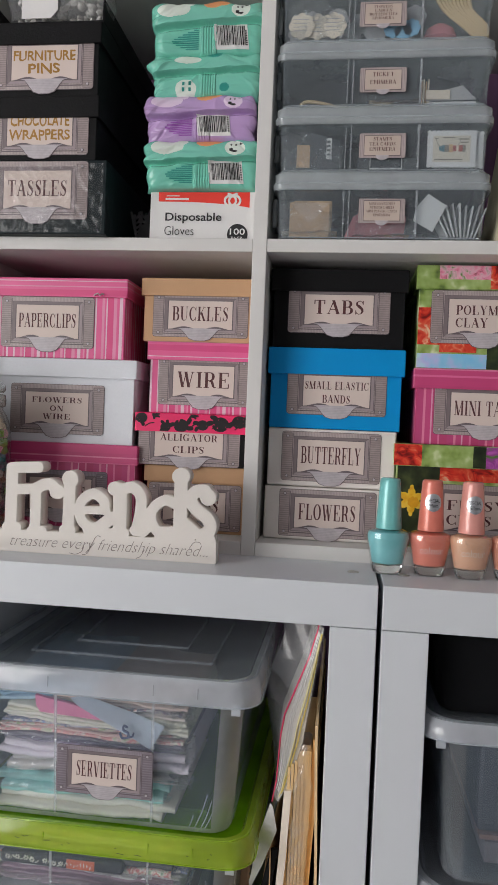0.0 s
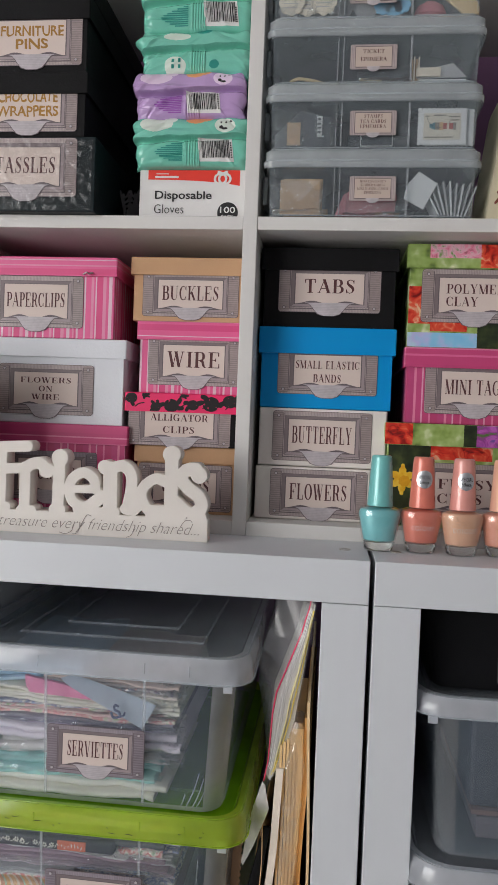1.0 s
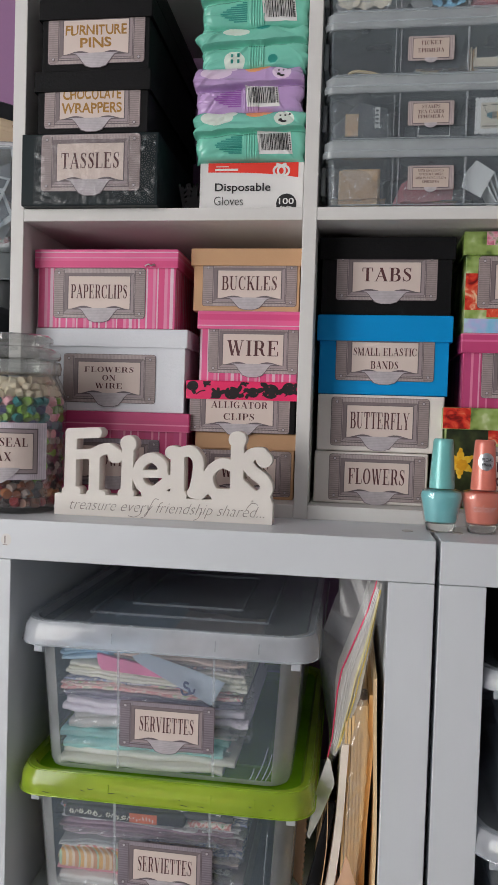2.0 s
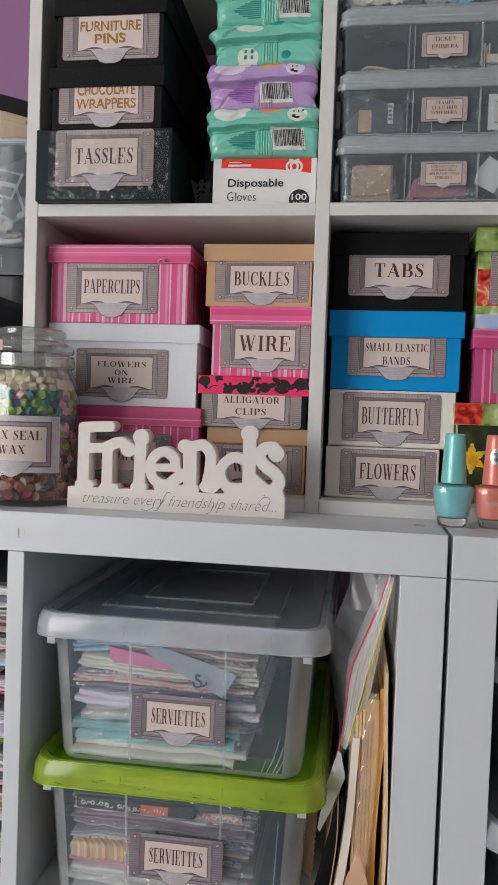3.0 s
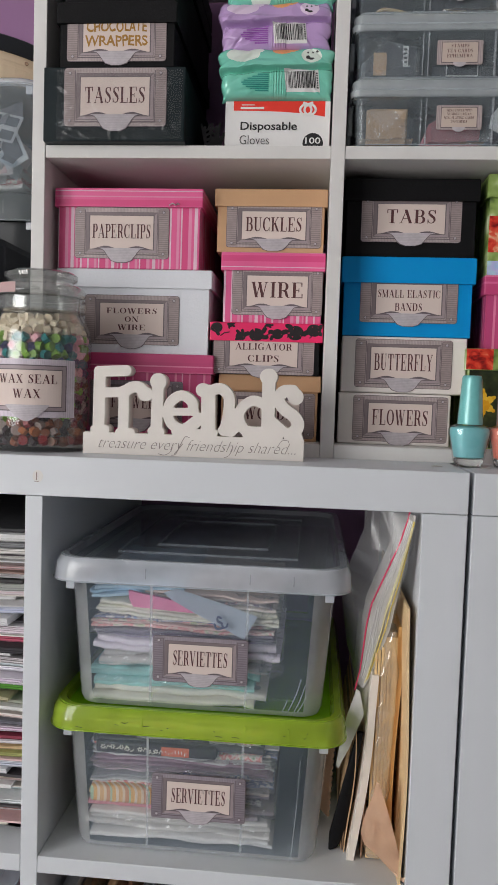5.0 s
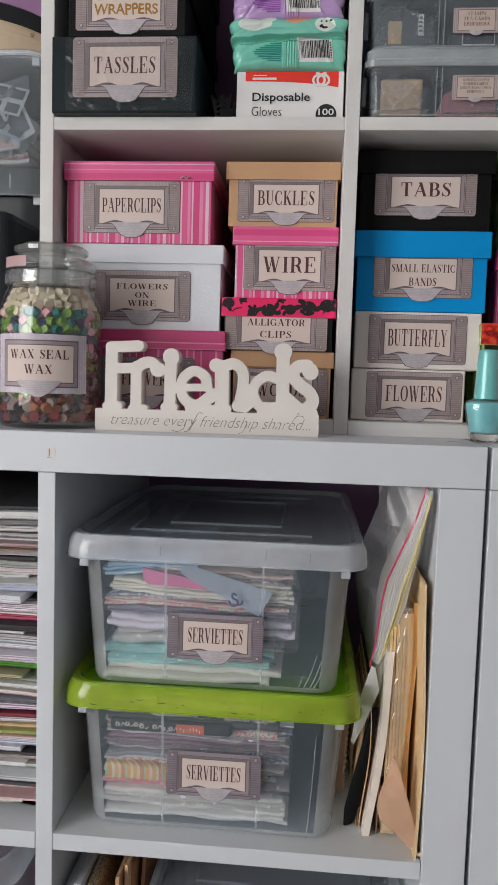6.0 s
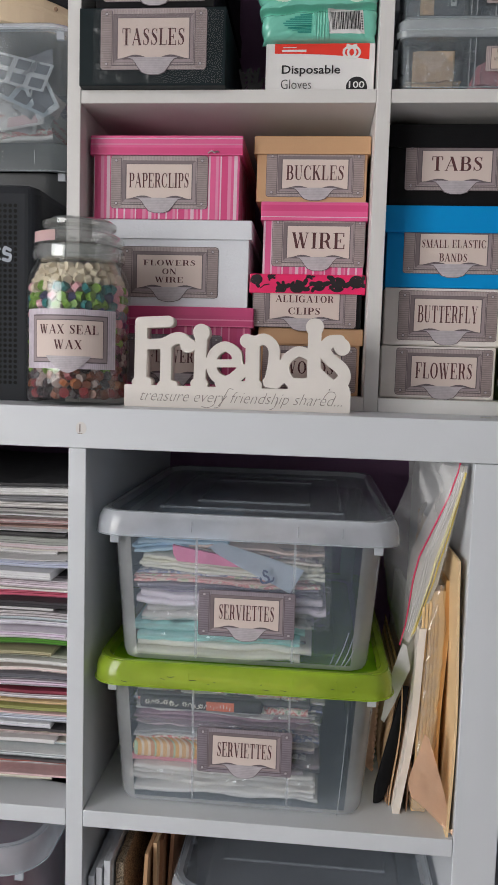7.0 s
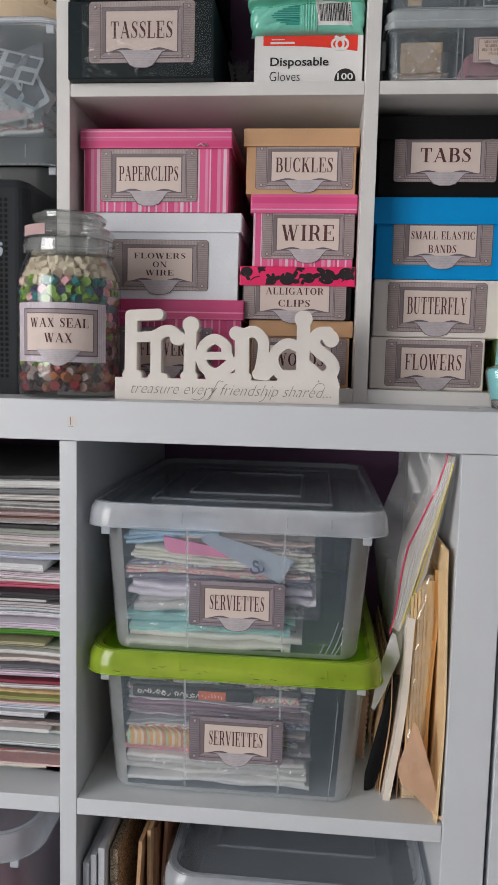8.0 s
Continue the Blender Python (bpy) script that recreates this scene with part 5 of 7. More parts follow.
def paper_flower(x, y, z, r, material, label, printed=False):
    ob = tucked("paper_flower", label, "paper flower", (x, y, z), "paper flowers")
    strokes = [(0.0042 * r, [(0.0075 * r * math.cos(k * math.pi / 4), 0.0075 * r * math.sin(k * math.pi / 4)), (0.0076 * r * math.cos(k * math.pi / 4), 0.0075 * r * math.sin(k * math.pi / 4))]) for k in range(8)] + [(0.0085 * r, [(0, 0), (0.0005, 0)])]
    part("petals", field_plate(capsules(strokes), -0.014 * r, 0.014 * r, -0.014 * r, 0.014 * r, 0.0009, 0, 0.0012), material, ob)
    if printed:
        for k in range(4):
            part("print_bar", box_bm(-0.007 * r, 0.006 * r - 0.001 * (k % 2), -0.0003, 0.0003, 0.0055 * r - 0.0035 * k, 0.0062 * r - 0.0035 * k), M_GREYP, ob)
    return ob


for x, z, q in ((-0.092, 0.0175, 0), (-0.0765, 0.0175, 0.002), (-0.061, 0.0175, 0)):
    paper_flower(x, 0.1185 + q, CASE[3][0] + z, 1.05, M_CREAM, "cream printed paper flower", True)
for x, z in ((-0.004, 0.014), (0.006, 0.012), (0.014, 0.015)):
    paper_flower(x, 0.121, CASE[3][0] + z, 0.7, M_BLUEP, "sky blue paper flower")
for k in range(10):
    paper_flower(-0.095 + 0.0125 * k, 0.128 + 0.004 * (k % 3), CASE[3][0] + 0.013 + 0.013 * (k % 2) + 0.004 * rng.random(), 0.9, M_GREYP, "grey paper flower in a pile")
ob = tucked("thread_skein", "hanging skeins of straw and rose thread", "thread", (0.055, 0.125, CASE[3][0] + 0.004))
for k in range(9):
    part("strand", tube(smooth_line([(-0.02 + 0.004 * k, 0.002 * (k % 4), 0.045), (-0.01 + 0.003 * k, 0.003, 0.03), (0.008 + 0.0025 * k, 0.002, 0.014), (0.02 + 0.0012 * k, 0.001, 0.003)], 6), 0.0019, 6), M_STRING, ob, smooth=True)
part("strand_bundle", loft([[(x * 0.016 - 0.012, y * 0.01 + 0.012, 0.002 + z) for x, y, _ in circle(s, 0, 12)] for s, z in ((0.4, 0.0), (1, 0.006), (0.8, 0.014), (0.3, 0.019))]), M_ROSE, ob, smooth=True)

M_TIN = mat("cream_printed_tin", C(196, 186, 160), 0.4, var=0.15, scale=40)
M_TINBR = mat("brown_tin_print", C(112, 60, 46), 0.45, var=0.2, scale=80)
tin = thing("patterned_tin", "cream tin with brown printed frame beside the cases", "tin", (0.134, 0.118, USH))


def tin_ring(z, s):
    x0 = -0.036 + 0.018 * z / 0.135
    return [(max(-0.036, x0) + (x + 0.5) * (0.034 - x0) * s, y * s + 0.05 * (1 - s), z) for x, y in ((p[0] / 1.0, p[1]) for p in ring(1.0, 0.1, 0.02, 0, 4, 0, 0.05))]


part("tin_body", loft([tin_ring(z, s) for z, s in ((0.0, 0.97), (0.003, 1.0), (0.125, 1.0), (0.133, 0.96), (0.135, 0.9))]), M_TIN, tin, smooth=True)
part("tin_frame", tube(smooth_line([(-0.018, -0.0008, 0.012), (-0.022, -0.0008, 0.018), (-0.012, -0.0008, 0.06), (-0.004, -0.0008, 0.11)], 6), 0.0012), M_TINBR, tin, smooth=True)
for k in range(6):
    part("tin_motif", field_plate(capsules([(0.0012, smooth_line([(-0.026 + 0.003 * k, 0.02 + 0.016 * k), (-0.022 + 0.003 * k, 0.026 + 0.016 * k), (-0.024 + 0.003 * k, 0.03 + 0.016 * k)], 4))]), -0.032, 0.002, 0.012, 0.125, 0.0012, -0.0012, -0.0004), M_TINBR, tin)


# ---------------- on top of the lower shelves ----------------
def friends_sign():
    ob = thing("wooden_sign", "white painted wooden word sign with script lettering", "sign", (-0.2465, 0.044, TOP))
    k = 0.209 / 1110

    def p(x, y):
        return ((x - 590) * k, (385 + 0.045 * (x - 35) - y) * k * 1.03 + 0.0205)

    def s(r, *pts, curve=True):
        q = [p(*c) for c in pts]
        return (r * k, smooth_line(q, 6) if curve and len(q) > 2 else q)

    strokes = [
        s(30, (116, 97), (114, 372)), s(27, (112, 94), (248, 92)), s(24, (96, 376), (146, 378)), s(25, (130, 197), (226, 196)),
        s(27, (240, 190), (240, 385)), s(22, (222, 392), (278, 394)), s(28, (236, 205), (268, 178), (310, 172), (342, 198)), s(34, (344, 208), (352, 208)),
        s(40, (412, 146), (413, 150)), s(29, (412, 150), (408, 385)), s(24, (388, 388), (424, 390)),
        s(25, (590, 292), (583, 248), (530, 216), (478, 246), (464, 300), (484, 352), (534, 378), (582, 360)), s(19, (470, 294), (600, 296)), s(36, (520, 385), (545, 412)), s(30, (575, 368), (625, 330)),
        s(34, (636, 192), (642, 194)), s(34, (664, 200), (668, 392)), s(24, (640, 400), (692, 402)), s(27, (668, 200), (722, 186), (766, 226), (768, 300), (752, 384)), s(27, (745, 386), (784, 392)),
        s(25, (936, 262), (884, 246), (830, 284), (822, 338), (860, 392), (938, 394)), s(32, (962, 128), (964, 400)), s(40, (958, 134), (964, 134)), s(38, (800, 320), (790, 370)),
        s(38, (1092, 226), (1096, 232)), s(30, (1080, 202), (1034, 206), (1012, 244), (1042, 288), (1092, 326), (1112, 368), (1092, 414)), s(24, (1108, 372), (1060, 404), (1000, 360), (966, 330)), s(40, (880, 408), (1000, 420)), s(34, (1080, 425), (1104, 430)),
        s(26, (575, 398), (660, 412)),
    ]
    f = capsules(strokes)

    def whole(X, Z):
        base = np.maximum(np.abs(X) - 0.1043, np.abs(Z - 0.0103) - 0.0101)
        return np.maximum(np.minimum(f(X, Z), base), -Z)
    part("word_cutout", field_plate(whole, -0.106, 0.106, -0.001, 0.092, 0.0006, 0.0, 0.018), M_SIGN, ob)
    part("lettering", words_bm("treasure every friendship shared...", 0.186, 0.0135, 0.004, 0.0096, -0.0003, shear=0.45, thin=-0.018), M_SCRIPT, ob, "grey script words")
    swashes = [(0.00026, smooth_line(q, 6)) for q in (
        [(-0.0185, 0.0088), (-0.0205, 0.0040), (-0.0260, 0.0012), (-0.0315, 0.0022)], [(-0.0025, 0.0185), (-0.0065, 0.0190), (-0.0105, 0.0120), (-0.0150, 0.0028), (-0.0195, 0.0012)],
        [(0.0385, 0.0090), (0.0350, 0.0030), (0.0310, 0.0010)], [(0.0800, 0.0130), (0.0840, 0.0185), (0.0890, 0.0190), (0.0905, 0.0172)])]
    for stroke in swashes:
        xs, zs = [q[0] for q in stroke[1]], [q[1] for q in stroke[1]]
        part("lettering_swash", field_plate(capsules([stroke]), min(xs) - 0.0006, max(xs) + 0.0006, max(0.0, min(zs) - 0.0006), max(zs) + 0.0006, 0.0003, -0.0003, 0.0003), M_SCRIPT, ob)



friends_sign()


def lathe(prof, n=40):
    return loft([circle(r, z, n) for r, z in prof])


def wax_jar():
    ob = thing("glass_jar", "lidded glass jar filled with coloured wax beads", "jar", (-0.4025, 0.068, TOP))
    out = [(0.040, 0.0), (0.046, 0.002), (0.0485, 0.008), (0.0488, 0.05), (0.0488, 0.104), (0.0475, 0.115), (0.044, 0.125), (0.0405, 0.131), (0.0400, 0.138)]
    inn = [(0.037, 0.138), (0.0375, 0.131), (0.041, 0.1245), (0.0445, 0.1145), (0.0458, 0.104), (0.0458, 0.05), (0.0455, 0.010), (0.043, 0.006), (0.02, 0.0045)]
    part("jar_wall", lathe(out + inn), M_JAR, ob, "clear glass wall", smooth=True)
    part("jar_rim", lathe([(0.0402, 0.1325), (0.0425, 0.134), (0.0432, 0.140), (0.0422, 0.1455), (0.037, 0.1465), (0.037, 0.1335)]), M_JARRIM, ob, "greenish glass rim", smooth=True)
    part("lid", lathe([(0.034, 0.1468), (0.0405, 0.1475), (0.0425, 0.150), (0.042, 0.155), (0.039, 0.158), (0.031, 0.1595), (0.0305, 0.162), (0.0345, 0.165), (0.0347, 0.169), (0.0315, 0.1715), (0.012, 0.172)]), M_JARRIM, ob, "thick clear glass lid", smooth=True)
    part("lid_sticker", sheet(lambda u, v: (0.0427 * math.sin(radians(-52 + 40 * u)), -0.0427 * math.cos(radians(-52 + 40 * u)), 0.1478 + 0.0095 * v), 8, 2, 0.0004), mat("pale_pink_sticker", C(236, 206, 206, 1.6), 0.6), ob, "pale pink paper sticker")
    # curved printed label on the glass
    R = 0.0491

    def wrap(bm, off=0.0, cx=0.006):
        for v in bm.verts:
            a = (v.co.x + cx) / R
            r = R + off - v.co.y
            v.co = Vector((r * math.sin(a), -r * math.cos(a), v.co.z))
        return bm

    def cut_grid(w, h, cz, y, nx=24):
        bm = bmesh.new()
        g = [[bm.verts.new((-w / 2 + w * i / nx, y, cz + (-0.5 + j) * h)) for j in (0, 1)] for i in range(nx + 1)]
        for i in range(nx):
            bm.faces.new((g[i][0], g[i + 1][0], g[i + 1][1], g[i][1]))
        return bm
    e = 0.00022
    W, H, Z = 0.091, 0.0535, 0.0598
    pl = part("label_plate", wrap(cut_grid(W, H, Z, -0.0003)), ribbed("jar_label_print", C(172, 164, 172), 0.0015, streak=0.12), ob, "printed label of a grey metal card holder")
    part("label_bevel", wrap(cut_grid(W * 0.8, H * 0.8, Z, -0.0003 - e)), M_EDGE, pl)
    part("label_bevel", wrap(cut_grid(W * 0.775, H * 0.76, Z, -0.0003 - 2 * e)), M_MID, pl)
    part("label_bevel", wrap(cut_grid(W * 0.70, H * 0.65, Z, -0.0003 - 3 * e)), M_EDGE, pl)
    part("label_paper", wrap(cut_grid(W * 0.685, H * 0.62, Z, -0.0003 - 4 * e)), M_PAPER, pl)
    bm = bmesh.new()
    top = [bm.verts.new((-0.020 + 0.04 * i / 16, -0.0003 - 5 * e, Z - 0.285 * H)) for i in range(17)]
    low = [bm.verts.new((-0.020 + 0.04 * i / 16, -0.0003 - 5 * e, Z - 0.30 * H - 0.27 * H * max(0, 1 - abs(i / 8 - 1) ** 1.6))) for i in range(17)]
    for i in range(16):
        bm.faces.new((low[i], low[i + 1], top[i + 1], top[i]))
    part("label_pull", wrap(bm), M_PULL, pl)
    for text, w, z in (("WAX SEAL", 0.86, 0.0085), ("WAX", 0.4, -0.005)):
        part("lettering", wrap(serif_bm(text, w * W * 0.685, 0.0082, 0, Z + z, -0.0003 - 5 * e)), M_INK, pl)
    # the beads
    cols = {"cream": C(222, 206, 182, 1.4), "pink": C(216, 160, 168, 1.3), "green": C(124, 166, 60, 1.1), "teal": C(50, 130, 130, 1.1), "navy": C(64, 68, 104, 1.1), "red": C(136, 30, 36, 1.1),
            "brown": C(124, 74, 54, 1.2), "plum": C(110, 60, 80), "grey": C(150, 134, 130), "amber": C(172, 104, 64, 1.1), "dark": C(50, 40, 44)}
    names = list(cols)
    mats = [mat("wax_" + n, cols[n], 0.4, var=0.12, scale=120) for n in names]
    layers = [(0.006, 0.016, ("red", "red", "brown", "red", "dark")), (0.016, 0.030, ("brown", "amber", "dark", "grey", "brown", "red", "dark")), (0.030, 0.072, ("dark", "plum", "grey", "brown", "green")),
              (0.072, 0.088, ("navy", "pink", "teal", "plum", "navy")), (0.088, 0.102, ("green", "green", "teal", "pink", "navy", "green")), (0.102, 0.112, ("pink", "teal", "green", "cream", "pink")), (0.111, 0.129, ("cream",))]
    rng = random.Random(21)
    verts, faces, idx = [], [], []
    for z0, z1, choice in layers:
        rows = max(1, int((z1 - z0) / 0.0058))
        for j in range(rows):
            z = z0 + (j + 0.5) * (z1 - z0) / rows
            rmax = 0.0415 if z < 0.108 else 0.0415 - (z - 0.108) * 0.5
            for shell in (0, 1):
                R0 = rmax - 0.0068 * shell
                n = int(2 * math.pi * R0 / 0.0088)
                for i in range(n):
                    a = 2 * math.pi * (i + 0.5 * (j % 2) + 0.3 * rng.random()) / n
                    c = Vector((R0 * math.sin(a), -R0 * math.cos(a), z + rng.uniform(-0.0012, 0.0012)))
                    m = pose(*c, rng.uniform(0, 180), rng.uniform(0, 180), rng.uniform(0, 180))
                    pick = names.index(rng.choice(choice))
                    o = len(verts)
                    r, h = rng.uniform(0.0042, 0.0049), 0.0029
                    for zz in (-h, h):
                        for q in range(8):
                            verts.append(tuple(m @ Vector((r * math.cos(q * math.pi / 4), r * math.sin(q * math.pi / 4), zz))))
                    faces.append([o + q for q in range(8)][::-1])
                    faces.append([o + 8 + q for q in range(8)])
                    faces += [[o + q, o + (q + 1) % 8, o + 8 + (q + 1) % 8, o + 8 + q] for q in range(8)]
                    idx += [pick] * 10
    me = bpy.data.meshes.new("wax_beads")
    me.from_pydata(verts, [], faces)
    for m in mats:
        me.materials.append(m)
    me.polygons.foreach_set("material_index", idx)
    beads = new("wax_beads", me)
    beads.location = (-0.4025, 0.068, TOP)
    tagged(beads, "mixed pastel and red octagonal wax beads in a jar", "wax beads", kind="stuff")


wax_jar()


def polish(x, y, cap, paint, label, sticker, word, seed):
    ob = thing("nail_polish", label, "nail polish", (x, y, TOP), "nail polish bottles", turn=(seed * 37) % 7 - 3)
    n = 36
    ov = 0.72

    def st(prof):
        return loft([[(px, py * ov, pz) for px, py, pz in circle(r, z, n)] for r, z in prof])
    part("glass_bottle", st([(0.0118, 0.0), (0.0128, 0.0008), (0.0142, 0.006), (0.0172, 0.022), (0.0192, 0.031), (0.0193, 0.0345), (0.0178, 0.0375), (0.0125, 0.0392), (0.0105, 0.0398)]), M_BOTTLE, ob, "clear glass bottle", smooth=True)
    part("glass_base", st([(0.0112, 0.0006), (0.0122, 0.0012), (0.0132, 0.0055), (0.0134, 0.0078), (0.0118, 0.0083)]), M_GLASS, ob, "thick clear glass base", smooth=True)
    part("lacquer", st([(0.0118, 0.0085), (0.0136, 0.0095), (0.0160, 0.022), (0.0180, 0.031), (0.0181, 0.034), (0.0168, 0.0365), (0.0112, 0.0382)]), paint, ob, "coloured lacquer inside", smooth=True)
    part("cap", loft([circle(r, z, n) for r, z in ((0.0098, 0.0395), (0.0112, 0.0397), (0.0114, 0.0408), (0.0090, 0.0815), (0.0085, 0.0835), (0.0075, 0.0843))]), cap, ob, smooth=True)
    if sticker:
        def wrap(bm, off):
            for v in bm.verts:
                z = v.co.z
                r = 0.0117 - (z - 0.0428) * 0.0646 + off
                a = v.co.x / r
                v.co = Vector((r * math.sin(a), -r * math.cos(a), z))
            return bm
        part("cap_sticker", wrap(sheet(lambda u, v: ((2 * u - 1) * 0.0075 * math.sqrt(max(0.02, 1 - (2 * v - 1) ** 2)), 0, 0.0572 + 0.0156 * v), 10, 14), 0.0003), M_SILVER, ob, "round silver sticker", smooth=True)
        part("lettering", wrap(words_bm("SPECIAL", 0.0115, 0.0032, 0, 0.0668, 0), 0.0006), M_BLACK, ob)
        part("lettering", wrap(words_bm("Effect", 0.0082, 0.003, 0, 0.0625, 0), 0.0006), M_BLACK, ob)
    if word:
        bm = words_bm("colour", 0.0205, 0.0062, 0, 0.0235, 0, thin=-0.015)
        for v in bm.verts:
            r = 0.0142 + (v.co.z - 0.006) * 0.192 + 0.0005
            a = v.co.x / r
            v.co = Vector((r * math.sin(a), -r * ov * math.cos(a), v.co.z))
        part("lettering", bm, mat("pale_print", (0.75, 0.72, 0.7), 0.5), ob)
    return ob


def shimmer(name, c, metal=0.1):
    m = mat(name, c, 0.3, metal=metal, var=0.16, scale=90, fine=2500, bump=0.1, coat=0.8)
    return m


polish(0.0095, 0.058, shimmer("teal_metallic_cap", C(104, 172, 170)), shimmer("teal_shimmer_lacquer", C(108, 176, 180)), "teal shimmer nail polish bottle with teal cap", False, False, 1)
polish(0.0462, 0.060, shimmer("coral_cap", C(204, 112, 96)), shimmer("coral_lacquer", C(228, 126, 106, 1.7)), "coral red nail polish bottle with coral cap", True, True, 2)
polish(0.0805, 0.056, shimmer("pink_cap", C(218, 148, 138)), shimmer("peach_lacquer", C(224, 172, 140, 1.7)), "peach nail polish bottle with pink cap", True, True, 3)
polish(0.1155, 0.060, shimmer("pale_peach_cap", C(214, 160, 138)), shimmer("pink_peach_lacquer", C(222, 150, 126, 1.7)), "pale pink nail polish bottle in a row", False, False, 4)


def drive_box():
    ob = thing("perforated_box", "matt black perforated plastic speaker case beside a jar", "speaker", (-0.515, 0.082, TOP))
    w, d, h = 0.132, 0.15, 0.211
    part("case_body", loft([ring(w - 0.006, d, 0.012, 0.0, 6, 0, d / 2), ring(w, d, 0.013, 0.003, 6, 0, d / 2), ring(w, d, 0.013, h - 0.010, 6, 0, d / 2), ring(w - 0.006, d - 0.006, 0.012, h - 0.003, 6, 0, d / 2), ring(w - 0.02, d - 0.02, 0.01, h, 6, 0, d / 2)]), M_PLAINB, ob, smooth=False)
    bms = []
    for i in range(22):
        for j in range(38):
            x, z = w / 2 - 0.022 - 0.0052 * i, 0.018 + 0.0052 * j
            if x < -w / 2 + 0.012 or z > h - 0.02:
                continue
            bms.append((x, z))
    # flat black discs paint the dark inside the grille holes
    verts, faces = [], []
    for x, z in bms:
        o = len(verts)
        for k in range(8):
            verts.append((x + 0.0019 * math.cos(k * math.pi / 4), -0.0004, z + 0.0019 * math.sin(k * math.pi / 4)))
        faces.append([o + k for k in range(8)])
    me = bpy.data.meshes.new("grille_holes")
    me.from_pydata(verts, [], faces)
    me.materials.append(M_HOLE)
    g = new("grille_holes", me)
    g.parent = ob
    tagged(g, "flat black discs drawn as grille holes", kind="stuff")
    part("badge", field_plate(capsules([(0.0016, smooth_line([(0.003, 0.004), (-0.002, 0.006), (-0.003, 0.001), (0.003, -0.001), (0.002, -0.006), (-0.004, -0.005)], 5)), (0.0016, smooth_line([(-0.008, 0.005), (-0.014, 0.0), (-0.008, -0.005)], 5))]), -0.02, 0.008, -0.009, 0.009, 0.0006, -0.0012, -0.0005), mat("badge_silver", C(116, 122, 130), 0.45, metal=0.3), ob, "silver badge shape").location = (0.036, 0, 0.143)


drive_box()

# ---------------- clear bins ----------------


def bin_body(ob, w, d, h, taper, material, t=0.0016, ribs=(), r=0.022, corner=None):
    y = d / 2
    body = part("bin_body", loft([ring(w - taper - 0.016, d - taper - 0.016, r * 0.7, 0.0, 7, 0, y), ring(w - taper - 0.004, d - taper - 0.004, r * 0.9, 0.002, 7, 0, y), ring(w - taper, d - taper, r, 0.007, 7, 0, y), ring(w, d, r * 1.1, h, 7, 0, y),
                           ring(w - 2 * t, d - 2 * t, r * 1.05, h, 7, 0, y), ring(w - taper - 2 * t, d - taper - 2 * t, r * 0.9, 0.008, 7, 0, y), ring(w - taper - 0.012, d - taper - 0.012, r * 0.7, 0.003, 7, 0, y)]), material if material is not M_CLEAR else [M_CLEAR, M_CLEARIN, corner or M_CLEARC], ob, smooth=True)
    if material is M_CLEAR:
        # the inner skin is quite clear; milkier corners and foot imitate their bright refraction
        for f in body.data.polygons:
            n, c = f.normal, f.center
            inner = n.x * c.x + n.y * (c.y - y) < -0.004 if abs(n.z) < 0.7 else n.z > 0 and c.z < 0.02
            f.material_index = 1 if inner else 2 if min(abs(n.x), abs(n.y)) > 0.25 and c.z > 0.006 or 0.001 < c.z < 0.0075 else 0
    for x in ribs:
        q = taper / 2
        bm = bmesh.new()
        pr = [(x - 0.0006, q, 0.006), (x + 0.0016, q, 0.006), (x + 0.0016, 0, h), (x - 0.0006, 0, h)]
        a = [bm.verts.new((px, py - 0.0009, pz)) for px, py, pz in pr]
        b = [bm.verts.new((px, py + 0.0004, pz)) for px, py, pz in pr]
        bm.faces.new(a)
        bm.faces.new(b[::-1])
        for i in range(4):
            bm.faces.new((a[i], b[i], b[(i + 1) % 4], a[(i + 1) % 4]))
        part("bin_rib", bm, M_RIBP, ob)


